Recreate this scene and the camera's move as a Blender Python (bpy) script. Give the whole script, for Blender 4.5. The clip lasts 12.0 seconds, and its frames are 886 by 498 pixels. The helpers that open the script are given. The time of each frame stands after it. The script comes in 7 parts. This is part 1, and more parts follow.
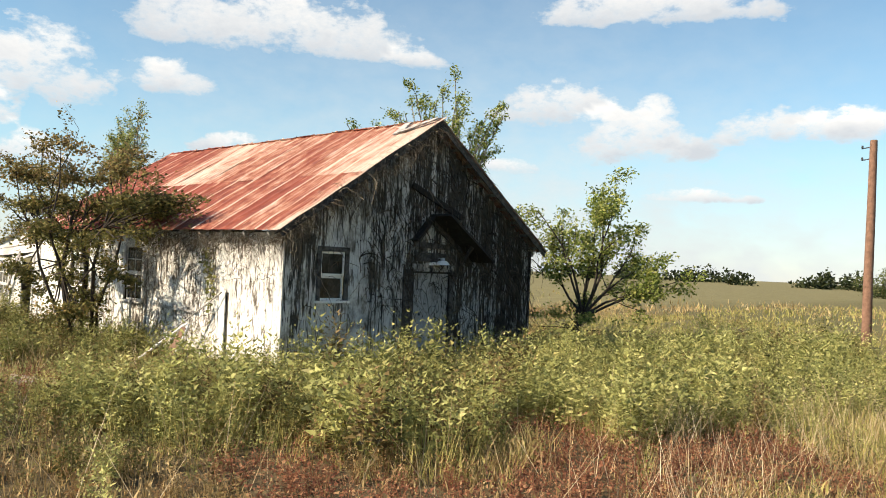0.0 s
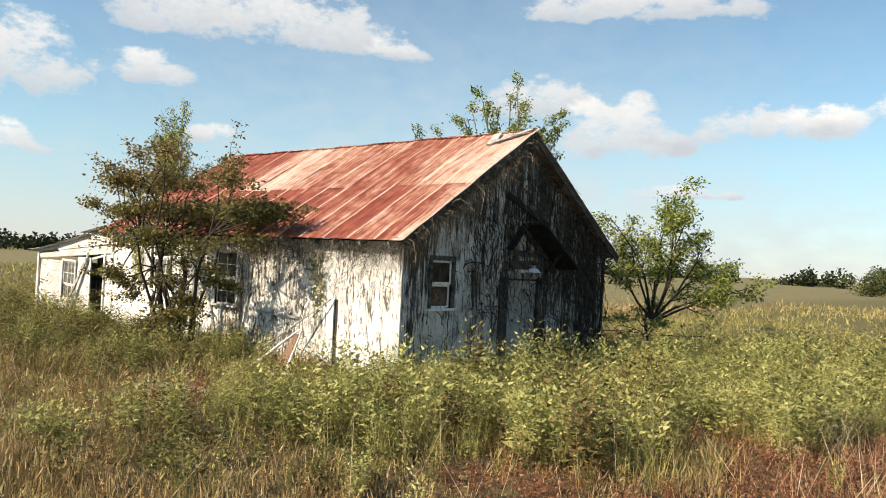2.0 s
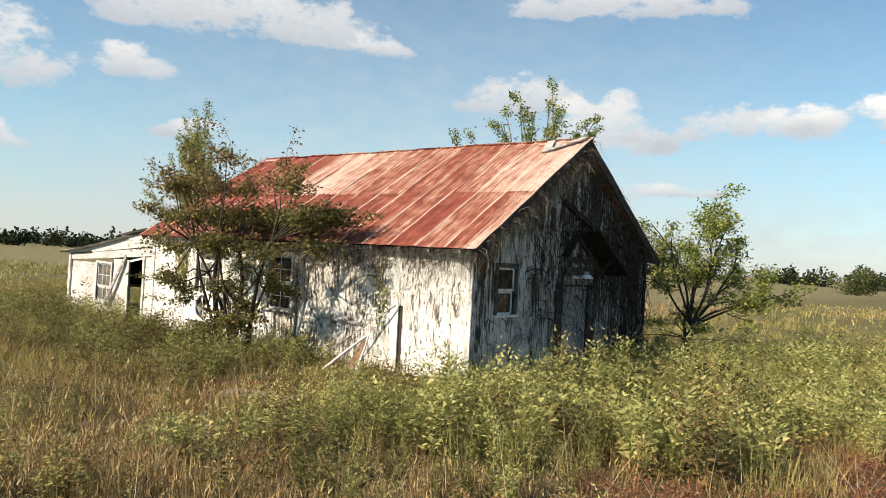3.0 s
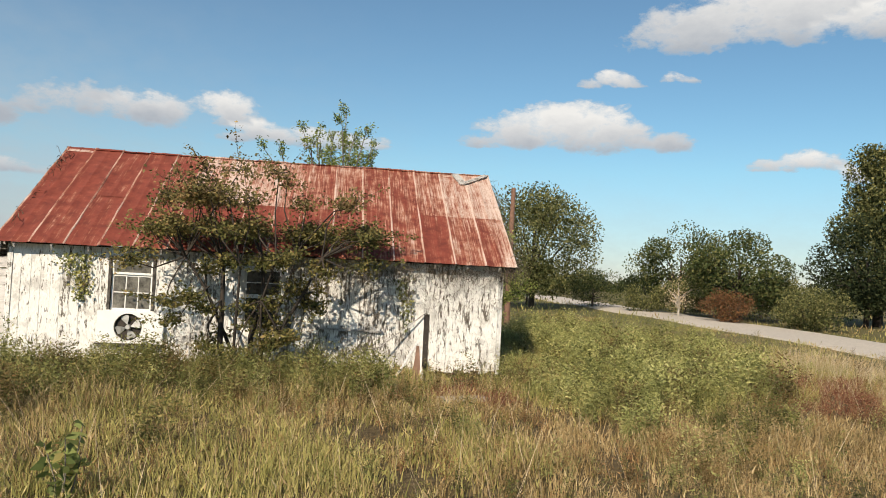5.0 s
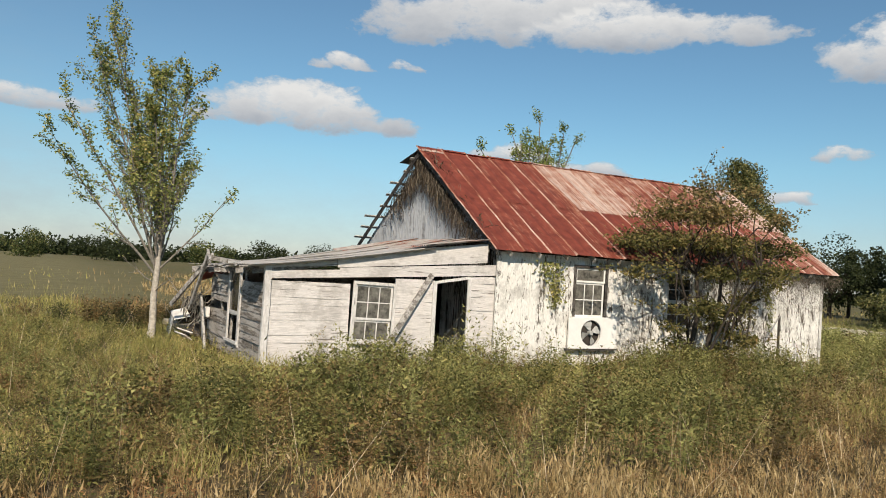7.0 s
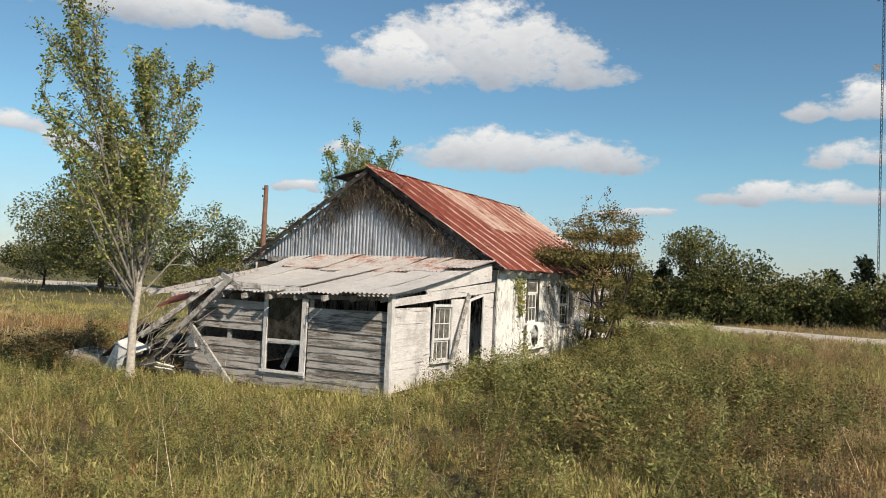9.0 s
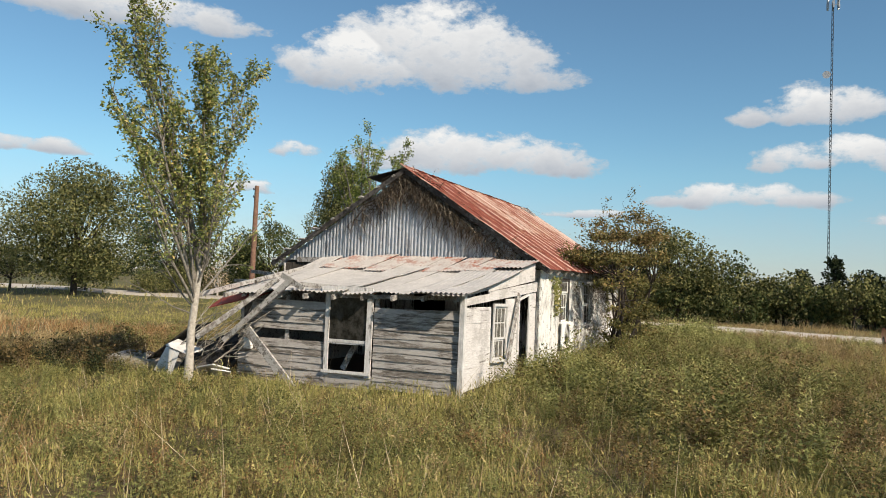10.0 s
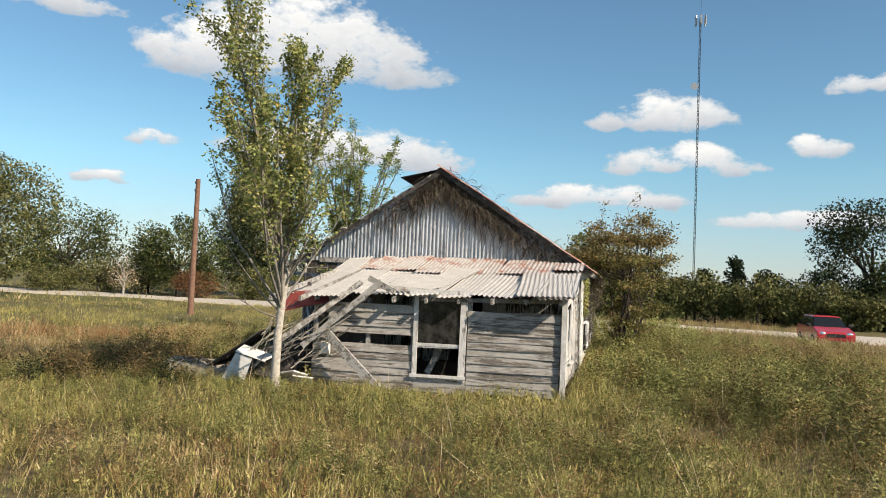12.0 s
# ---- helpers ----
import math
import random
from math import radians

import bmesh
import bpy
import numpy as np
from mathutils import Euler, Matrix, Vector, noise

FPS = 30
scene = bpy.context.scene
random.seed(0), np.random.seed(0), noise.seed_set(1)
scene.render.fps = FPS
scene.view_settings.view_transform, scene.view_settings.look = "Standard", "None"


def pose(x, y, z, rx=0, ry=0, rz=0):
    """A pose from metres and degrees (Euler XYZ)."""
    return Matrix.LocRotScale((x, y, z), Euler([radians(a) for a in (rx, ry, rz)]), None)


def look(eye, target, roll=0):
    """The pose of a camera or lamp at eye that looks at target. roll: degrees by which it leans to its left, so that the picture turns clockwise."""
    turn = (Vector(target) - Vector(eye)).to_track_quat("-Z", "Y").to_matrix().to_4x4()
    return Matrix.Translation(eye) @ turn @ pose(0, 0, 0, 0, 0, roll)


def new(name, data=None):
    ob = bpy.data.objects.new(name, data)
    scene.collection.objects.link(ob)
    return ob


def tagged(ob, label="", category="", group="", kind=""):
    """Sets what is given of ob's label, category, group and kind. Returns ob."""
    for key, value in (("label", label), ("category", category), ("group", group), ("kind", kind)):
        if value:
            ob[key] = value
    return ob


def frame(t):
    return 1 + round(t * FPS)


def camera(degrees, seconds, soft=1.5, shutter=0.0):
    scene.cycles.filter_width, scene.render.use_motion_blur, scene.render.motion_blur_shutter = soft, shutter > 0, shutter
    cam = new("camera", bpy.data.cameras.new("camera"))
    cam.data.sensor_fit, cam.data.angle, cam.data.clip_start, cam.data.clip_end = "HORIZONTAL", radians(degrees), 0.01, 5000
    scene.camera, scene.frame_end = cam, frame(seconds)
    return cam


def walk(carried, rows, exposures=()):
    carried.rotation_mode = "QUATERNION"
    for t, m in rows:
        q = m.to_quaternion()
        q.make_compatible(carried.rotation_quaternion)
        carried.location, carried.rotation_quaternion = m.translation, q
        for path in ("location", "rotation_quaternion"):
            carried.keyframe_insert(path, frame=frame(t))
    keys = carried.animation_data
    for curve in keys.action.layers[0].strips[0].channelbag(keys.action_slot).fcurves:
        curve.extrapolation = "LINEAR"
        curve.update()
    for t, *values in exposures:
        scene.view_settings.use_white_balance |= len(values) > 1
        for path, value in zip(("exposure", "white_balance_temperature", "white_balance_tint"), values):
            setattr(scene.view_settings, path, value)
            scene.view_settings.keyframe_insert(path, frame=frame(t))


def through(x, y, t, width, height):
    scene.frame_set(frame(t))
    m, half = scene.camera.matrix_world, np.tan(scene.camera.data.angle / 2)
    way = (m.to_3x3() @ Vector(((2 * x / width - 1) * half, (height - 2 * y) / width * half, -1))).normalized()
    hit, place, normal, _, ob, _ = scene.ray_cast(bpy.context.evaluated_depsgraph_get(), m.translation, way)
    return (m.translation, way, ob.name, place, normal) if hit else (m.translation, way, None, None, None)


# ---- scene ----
cam = camera(60.24, 12.0, 0.95)

# seconds, x, y, z, yaw, pitch, roll
ROWS = [
    (0, 22.462, -8.265, 2.113, 41.72, 1.35, 2.48),
    (0.5, 22.075, -8.686, 2.182, 41.48, 1.09, 2.72),
    (1, 21.691, -9.118, 2.231, 41.45, 0.95, 2.92),
    (1.5, 21.331, -9.584, 2.259, 41.37, 0.99, 2.90),
    (2, 20.895, -10.184, 2.290, 40.34, 0.97, 2.87),
    (2.5, 20.295, -10.779, 2.346, 39.38, 0.88, 2.98),
    (3, 19.752, -11.369, 2.417, 39.00, 0.77, 3.09),
    (3.5, 18.387, -12.112, 2.495, 36.31, 0.64, 2.90),
    (3.7, 16.910, -12.861, 2.531, 34.25, 0.65, 2.72),
    (4.1, 14.007, -14.540, 2.483, 25.19, 1.05, 2.76),
    (4.5, 11.125, -16.273, 2.436, 10.19, 1.46, 2.80),
    (4.9, 8.144, -17.600, 2.389, -4.84, 1.86, 2.84),
    (5.3, 4.944, -18.059, 2.341, -14.02, 2.26, 2.89),
    (5.5, 3.270, -17.995, 2.319, -16.16, 2.28, 2.93),
    (6, -0.766, -16.877, 2.221, -17.21, 2.00, 3.21),
    (6.5, -4.612, -15.530, 2.144, -18.11, 1.71, 3.29),
    (7, -8.728, -14.005, 2.149, -28.41, 1.52, 3.48),
    (7.2, -10.399, -13.257, 2.197, -35.26, 1.52, 3.83),
    (7.6, -13.265, -11.621, 2.255, -47.09, 1.63, 3.44),
    (8, -15.259, -9.901, 2.313, -55.40, 1.73, 3.05),
    (8.4, -16.501, -8.398, 2.371, -60.60, 1.84, 2.67),
    (8.8, -17.113, -7.408, 2.429, -63.06, 1.94, 2.28),
    (9, -17.282, -7.091, 2.398, -63.67, 2.07, 2.47),
    (9.5, -17.801, -6.043, 2.313, -66.03, 2.26, 2.42),
    (10, -18.288, -5.067, 2.262, -67.27, 2.35, 2.26),
    (10.5, -18.623, -3.981, 2.223, -68.89, 2.46, 2.10),
    (11, -19.028, -2.932, 2.220, -71.61, 2.49, 2.10),
    (11.5, -19.379, -1.861, 2.229, -74.56, 2.50, 2.19),
    (12, -19.681, -0.777, 2.234, -77.28, 2.43, 2.39),
]


def carried_pose(x, y, z, yaw, pitch, roll):
    way = Vector((-math.sin(radians(yaw)) * math.cos(radians(pitch)), math.cos(radians(yaw)) * math.cos(radians(pitch)), math.sin(radians(pitch))))
    return look((x, y, z), Vector((x, y, z)) + way, roll)


walk(cam, [(r[0], carried_pose(*r[1:])) for r in ROWS], [(0, 0.87, 7050, 10), (2.0, 0.74, 7000, 10), (3.7, 0.52, 6850, 10), (5.3, 0.15, 6650, 10), (7.2, 0.05, 6550, 10), (9.0, 0.18, 6520, 10), (10.5, 0.30, 6560, 10), (12.0, 0.45, 6650, 10)])

# ---- light ----
SUN_WAY = Vector((-0.47, -1.0, 0.80)).normalized()      # from the ground to the sun
world = bpy.data.worlds.new("sky")
scene.world = world
world.use_nodes = True
wn = world.node_tree
wn.nodes.clear()
sky = wn.nodes.new("ShaderNodeTexSky")
sky.sky_type = "NISHITA"
sky.sun_disc = False
sky.sun_elevation = math.asin(SUN_WAY.z)
sky.sun_rotation = math.atan2(SUN_WAY.x, SUN_WAY.y)
sky.air_density, sky.dust_density, sky.ozone_density = 1.0, 0.12, 2.0
back = wn.nodes.new("ShaderNodeBackground")
back.inputs["Strength"].default_value = 0.084
wout = wn.nodes.new("ShaderNodeOutputWorld")
tint = wn.nodes.new("ShaderNodeMix")
tint.data_type, tint.blend_type = "RGBA", "MULTIPLY"
tint.inputs[0].default_value = 1.0
where = wn.nodes.new("ShaderNodeTexCoord")
split = wn.nodes.new("ShaderNodeSeparateXYZ")
wn.links.new(where.outputs["Generated"], split.inputs[0])
haze = wn.nodes.new("ShaderNodeValToRGB")           # cooler towards the horizon
for e, (p, c) in zip((haze.color_ramp.elements[0], haze.color_ramp.elements[1], haze.color_ramp.elements.new(0.14)), ((0.0, (0.78, 0.86, 1.06)), (0.34, (0.69, 1.24, 1.22)), (0.14, (0.83, 1.14, 1.17)))):
    e.position, e.color = p, (*c, 1)
wn.links.new(split.outputs[2], haze.inputs[0])
wn.links.new(haze.outputs[0], tint.inputs[7])
wn.links.new(sky.outputs[0], tint.inputs[6])
wn.links.new(tint.outputs[2], back.inputs[0])
wn.links.new(back.outputs[0], wout.inputs[0])
sun_data = bpy.data.lights.new("sun", "SUN")
sun_data.energy, sun_data.angle, sun_data.color = 5.0, radians(0.53), (1.0, 0.87, 0.705)
sun = new("sun", sun_data)
sun.matrix_world = look(SUN_WAY * 200, (0, 0, 0))


# ---- materials ----
def material(name, rough=0.8, metal=0.0):
    m = bpy.data.materials.new(name)
    m.use_nodes = True
    b = m.node_tree.nodes["Principled BSDF"]
    b.inputs["Roughness"].default_value, b.inputs["Metallic"].default_value = rough, metal
    b.inputs["Specular IOR Level"].default_value = 0.25
    return m, m.node_tree, b


def node(nt, kind, **values):
    n = nt.nodes.new(kind)
    for k, v in values.items():
        n.inputs[k].default_value = v
    return n


def coords(nt, scale=(1, 1, 1), source="Object", shift=True):
    """Object coordinates, stretched, each object shifted by its own random amount."""
    tc = nt.nodes.new("ShaderNodeTexCoord")
    mp = nt.nodes.new("ShaderNodeMapping")
    mp.inputs["Scale"].default_value = scale
    nt.links.new(tc.outputs[source], mp.inputs["Vector"])
    if shift:
        oi = nt.nodes.new("ShaderNodeObjectInfo")
        mu = nt.nodes.new("ShaderNodeMath")
        mu.operation = "MULTIPLY"
        mu.inputs[1].default_value = 37.0
        nt.links.new(oi.outputs["Random"], mu.inputs[0])
        nt.links.new(mu.outputs[0], mp.inputs["Location"])
    return mp.outputs[0]


def noise_of(nt, vec, scale, detail=4.0, rough=0.6):
    n = node(nt, "ShaderNodeTexNoise", Scale=scale, Detail=detail, Roughness=rough)
    if vec is not None:
        nt.links.new(vec, n.inputs["Vector"])
    return n.outputs[0]


def ramp(nt, fac, stops):
    r = nt.nodes.new("ShaderNodeValToRGB")
    e = r.color_ramp.elements
    while len(e) < len(stops):
        e.new(0.5)
    for i, (p, c) in enumerate(stops):
        e[i].position = p
        e[i].color = (c, c, c, 1) if not isinstance(c, tuple) else (*c, 1)
    nt.links.new(fac, r.inputs[0])
    return r.outputs[0]


def mix(nt, fac, a, b, mode="MIX"):
    m = nt.nodes.new("ShaderNodeMix")
    m.data_type, m.blend_type = "RGBA", mode
    for sock, v in ((0, fac), (6, a), (7, b)):
        if isinstance(v, (int, float)):
            m.inputs[sock].default_value = v
        elif isinstance(v, tuple):
            m.inputs[sock].default_value = (*v, 1)
        else:
            nt.links.new(v, m.inputs[sock])
    return m.outputs[2]


def math_of(nt, op, a, b=0.0):
    m = nt.nodes.new("ShaderNodeMath")
    m.operation = op
    for i, v in enumerate((a, b)):
        if isinstance(v, (int, float)):
            m.inputs[i].default_value = v
        else:
            nt.links.new(v, m.inputs[i])
    return m.outputs[0]


def bump(nt, b, height, strength=0.4, distance=0.01):
    n = node(nt, "ShaderNodeBump", Strength=strength, Distance=distance)
    nt.links.new(height, n.inputs["Height"])
    nt.links.new(n.outputs[0], b.inputs["Normal"])


def painted_wood(name, grain, paint, cover, wood=(0.20, 0.18, 0.16), dark=(0.035, 0.03, 0.026), grime=0.5, lasting=(), flake_size=2.2, tone=0.66):
    """Weathered boards with flaking paint. grain: how the pattern is squeezed along each axis; cover: how much paint is left;
    lasting: stretches of the wall where more or less paint lasted, as (axis, from, to, amount), amount counting towards "from"."""
    m, nt, b = material(name, 0.85)
    big = coords(nt, grain, "Object")
    fine = noise_of(nt, big, 9.0, 6.0, 0.65)
    flake = noise_of(nt, big, flake_size, 8.0, 0.72)
    oi = nt.nodes.new("ShaderNodeObjectInfo")
    g = nt.nodes.new("ShaderNodeNewGeometry")
    level = math_of(nt, "ADD", flake, math_of(nt, "MULTIPLY", math_of(nt, "SUBTRACT", oi.outputs["Random"], 0.5), 0.10))
    patch = noise_of(nt, g.outputs["Position"], 0.9, 5.0, 0.65)
    level = math_of(nt, "ADD", level, math_of(nt, "MULTIPLY", math_of(nt, "SUBTRACT", patch, 0.5), 0.35))
    sep = nt.nodes.new("ShaderNodeSeparateXYZ")
    nt.links.new(g.outputs["Position"], sep.inputs[0])
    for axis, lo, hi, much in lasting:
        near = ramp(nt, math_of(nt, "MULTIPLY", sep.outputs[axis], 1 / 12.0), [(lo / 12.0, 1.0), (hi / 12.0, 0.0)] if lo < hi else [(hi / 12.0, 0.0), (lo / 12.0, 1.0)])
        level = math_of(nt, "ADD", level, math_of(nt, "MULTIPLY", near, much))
    left = ramp(nt, level, [(max(0.02, 0.60 - cover * 0.42), 0.0), (max(0.06, 0.66 - cover * 0.42), 1.0)])
    bare = mix(nt, ramp(nt, fine, [(0.35, 0.0), (0.68, 1.0)]), dark, wood)
    coat = mix(nt, ramp(nt, fine, [(0.3, 0.0), (0.62, 1.0)]), tuple(c * tone for c in paint), paint)
    base = mix(nt, left, bare, coat)
    stain = noise_of(nt, g.outputs["Position"], 1.5, 8.0, 0.74)
    dirty = math_of(nt, "MULTIPLY", ramp(nt, stain, [(0.50, 0.0), (0.60, 1.0)]), grime)
    base = mix(nt, dirty, base, (0.10, 0.085, 0.065))
    nt.links.new(base, b.inputs["Base Color"])
    bump(nt, b, mix(nt, 0.5, fine, left), 0.5, 0.008)
    return m


def rusty_metal(name, red, pale, fade, metal=0.1, axis=(7.0, 1.0, 1.0)):
    """Old roofing sheet: red rust and primer, worn to pale streaks down the slope."""
    m, nt, b = material(name, 0.62, metal)
    streak = noise_of(nt, coords(nt, axis), 1.5, 7.0, 0.65)
    spots = noise_of(nt, coords(nt, (1, 1, 1)), 3.2, 6.0, 0.7)
    fine = noise_of(nt, coords(nt, (1, 1, 1)), 28.0, 4.0, 0.6)
    both = math_of(nt, "ADD", math_of(nt, "MULTIPLY", streak, 0.62), math_of(nt, "MULTIPLY", spots, 0.38))
    worn = ramp(nt, both, [(max(0.0, 0.62 - fade * 0.5), 0.0), (min(1.0, 0.70 - fade * 0.38), 1.0)])
    base = mix(nt, ramp(nt, fine, [(0.3, 0.0), (0.7, 1.0)]), tuple(c * 0.72 for c in red), red)
    top = mix(nt, ramp(nt, spots, [(0.4, 0.0), (0.65, 1.0)]), tuple(c * 0.8 for c in pale), pale)
    nt.links.new(mix(nt, worn, base, top), b.inputs["Base Color"])
    nt.links.new(ramp(nt, worn, [(0.0, 0.72), (1.0, 0.5)]), b.inputs["Roughness"])
    bump(nt, b, both, 0.25, 0.01)
    return m


def roof_metal(name, stops):
    """Red roofing that wears from deep red at one end of the house to pale at the other; stops: place along x and wear."""
    m, nt, b = material(name, 0.6, 0.1)
    g = nt.nodes.new("ShaderNodeNewGeometry")
    sep = nt.nodes.new("ShaderNodeSeparateXYZ")
    nt.links.new(g.outputs["Position"], sep.inputs[0])
    def along(scale, size, detail):
        mp = nt.nodes.new("ShaderNodeMapping")
        mp.inputs["Scale"].default_value = scale
        nt.links.new(g.outputs["Position"], mp.inputs["Vector"])
        return noise_of(nt, mp.outputs[0], size, detail, 0.65)
    streak = along((5.5, 0.7, 0.7), 1.3, 6.0)
    thin = along((22.0, 0.8, 0.8), 1.5, 5.0)
    spots = noise_of(nt, g.outputs["Position"], 3.6, 8.0, 0.72)
    fine = noise_of(nt, g.outputs["Position"], 30.0, 4.0, 0.6)
    oi = nt.nodes.new("ShaderNodeObjectInfo")
    own = math_of(nt, "MULTIPLY", math_of(nt, "SUBTRACT", oi.outputs["Random"], 0.5), 0.08)
    wear = ramp(nt, math_of(nt, "DIVIDE", sep.outputs[0], 12.0), [(p / 12.0, w) for p, w in stops])
    both = math_of(nt, "ADD", math_of(nt, "MULTIPLY", streak, 0.27), math_of(nt, "MULTIPLY", spots, 0.28))
    both = math_of(nt, "ADD", both, math_of(nt, "MULTIPLY", thin, 0.45))
    both = math_of(nt, "ADD", math_of(nt, "ADD", both, own), math_of(nt, "SUBTRACT", wear, 0.5))
    half = ramp(nt, both, [(0.42, 0.0), (0.50, 1.0)])
    worn = ramp(nt, both, [(0.48, 0.0), (0.60, 1.0)])
    red = mix(nt, ramp(nt, spots, [(0.35, 0.0), (0.65, 1.0)]), (0.14, 0.034, 0.023), (0.25, 0.062, 0.040))
    tan = mix(nt, ramp(nt, fine, [(0.35, 0.0), (0.65, 1.0)]), (0.27, 0.11, 0.07), (0.40, 0.19, 0.12))
    pale = mix(nt, ramp(nt, fine, [(0.35, 0.0), (0.65, 1.0)]), (0.50, 0.36, 0.29), (0.68, 0.55, 0.47))
    nt.links.new(mix(nt, worn, mix(nt, half, red, tan), pale), b.inputs["Base Color"])
    nt.links.new(ramp(nt, worn, [(0.0, 0.7), (1.0, 0.5)]), b.inputs["Roughness"])
    bump(nt, b, both, 0.25, 0.01)
    return m


def plain(name, color, rough=0.8, metal=0.0, vary=0.25, scale=6.0, relief=0.2):
    m, nt, b = material(name, rough, metal)
    n = noise_of(nt, coords(nt), scale, 6.0, 0.65)
    nt.links.new(mix(nt, ramp(nt, n, [(0.3, 0.0), (0.7, 1.0)]), tuple(c * (1 - vary) for c in color), tuple(min(1, c * (1 + vary)) for c in color)), b.inputs["Base Color"])
    bump(nt, b, n, relief, 0.01)
    return m


def leafy(name, stops, through=0.3, patch=0.0, rough=0.55, size=0.55):
    """Leaves or blades: each island takes its own colour; patch mixes in a slow drift over the ground."""
    m, nt, b = material(name, rough)
    b.inputs["Specular IOR Level"].default_value = 0.08
    g = nt.nodes.new("ShaderNodeNewGeometry")
    fac = g.outputs["Random Per Island"]
    if patch:
        drift = noise_of(nt, coords(nt, (1, 1, 1), "Object", False), size, 5.0, 0.68)
        drift = ramp(nt, drift, [(0.36, 0.0), (0.64, 1.0)])
        fac = math_of(nt, "ADD", math_of(nt, "MULTIPLY", fac, 1 - patch), math_of(nt, "MULTIPLY", drift, patch))
    col = ramp(nt, fac, stops)
    nt.links.new(col, b.inputs["Base Color"])
    tr = nt.nodes.new("ShaderNodeBsdfTranslucent")
    nt.links.new(col, tr.inputs["Color"])
    ms = nt.nodes.new("ShaderNodeMixShader")
    ms.inputs[0].default_value = through
    nt.links.new(b.outputs[0], ms.inputs[1])
    nt.links.new(tr.outputs[0], ms.inputs[2])
    nt.links.new(ms.outputs[0], nt.nodes["Material Output"].inputs[0])
    return m


M_SIDE = painted_wood("white_board", (5, 5, 1.3), (0.86, 0.84, 0.79), 0.42, (0.24, 0.21, 0.175), (0.05, 0.042, 0.033), 0.35, ((0, 9.9, 8.6, 0.025), (0, 2.0, 4.2, 0.04)), 3.4, 0.74)
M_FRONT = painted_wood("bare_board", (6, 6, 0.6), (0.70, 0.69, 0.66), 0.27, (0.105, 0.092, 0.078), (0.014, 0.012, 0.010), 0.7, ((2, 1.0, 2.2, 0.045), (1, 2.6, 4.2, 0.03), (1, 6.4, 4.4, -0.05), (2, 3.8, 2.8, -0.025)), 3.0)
M_DOOR = painted_wood("flaking_door", (4, 4, 1.0), (0.42, 0.41, 0.39), 0.70, (0.16, 0.15, 0.14), (0.03, 0.027, 0.024), 0.6, (), 3.0)
M_SASH = painted_wood("white_sash", (4, 4, 0.8), (0.86, 0.85, 0.81), 0.86, (0.40, 0.37, 0.33), (0.14, 0.12, 0.10), 0.0, (), 3.0, 0.85)
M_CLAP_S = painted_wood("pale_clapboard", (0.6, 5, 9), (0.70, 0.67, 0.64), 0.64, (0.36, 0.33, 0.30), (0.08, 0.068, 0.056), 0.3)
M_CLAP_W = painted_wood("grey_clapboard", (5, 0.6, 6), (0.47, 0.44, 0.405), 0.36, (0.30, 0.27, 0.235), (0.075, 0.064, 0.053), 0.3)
M_TRIM = painted_wood("worn_trim", (4, 4, 0.8), (0.72, 0.70, 0.67), 0.62, (0.33, 0.31, 0.28), (0.09, 0.08, 0.07), 0.2)
M_GREYWOOD = painted_wood("grey_timber", (4, 4, 4), (0.50, 0.48, 0.45), 0.35, (0.33, 0.30, 0.27), (0.10, 0.09, 0.08), 0.3)
# near-black, with the deep shade of the door hood in its colour
M_SHADED_WOOD = plain("shaded_timber", (0.026, 0.022, 0.019), 0.95, 0, 0.4, 8.0, 0.4)
M_DARKWOOD = painted_wood("dark_timber", (4, 4, 4), (0.12, 0.11, 0.10), 0.3, (0.07, 0.06, 0.055), (0.02, 0.018, 0.016), 0.3)
RED, PALE = (0.30, 0.058, 0.042), (0.66, 0.47, 0.39)
M_ROOF_RED = rusty_metal("red_roofing", RED, PALE, 0.10)
M_ROOF_LOW = roof_metal("lower_roofing", [(0.0, 0.38), (6.0, 0.39), (9.0, 0.415), (10.9, 0.44), (11.4, 0.54)])
M_ROOF_HIGH = roof_metal("upper_roofing", [(0.0, 0.39), (3.55, 0.41), (3.7, 0.57), (5.0, 0.53), (8.0, 0.475), (10.6, 0.49), (11.4, 0.575)])
M_SEAM = roof_metal("crimp_metal", [(0.0, 0.525), (6.0, 0.54), (11.4, 0.60)])
M_TIN = rusty_metal("weathered_tin", (0.31, 0.155, 0.10), (0.56, 0.535, 0.50), 0.86, 0.1, (1.0, 4.0, 1.0))
M_TIN_RUST = rusty_metal("rusted_tin", (0.36, 0.115, 0.06), (0.55, 0.51, 0.47), 0.50, 0.1, (1.0, 1.6, 1.0))
M_SIDING = rusty_metal("grey_siding_tin", (0.085, 0.078, 0.075), (0.50, 0.52, 0.545), 0.60, 0.3, (1.0, 5.0, 0.5))
# near-black colour standing for shade indoors and in the fan hole
M_SHADE = plain("interior_shade", (0.05, 0.042, 0.036), 0.95)
M_FLOORWOOD = plain("floor_board", (0.12, 0.09, 0.07), 0.9)
M_BARK = plain("grey_bark", (0.21, 0.19, 0.16), 0.95, 0, 0.45, 18.0, 0.8)
M_PALEBARK = plain("pale_bark", (0.44, 0.40, 0.34), 0.95, 0, 0.35, 14.0, 0.8)
M_DARKBARK = plain("dark_bark", (0.052, 0.042, 0.034), 0.95, 0, 0.4, 18.0, 0.8)
M_POLE = plain("pole_wood", (0.20, 0.115, 0.08), 0.9, 0, 0.35, 7.0, 0.5)
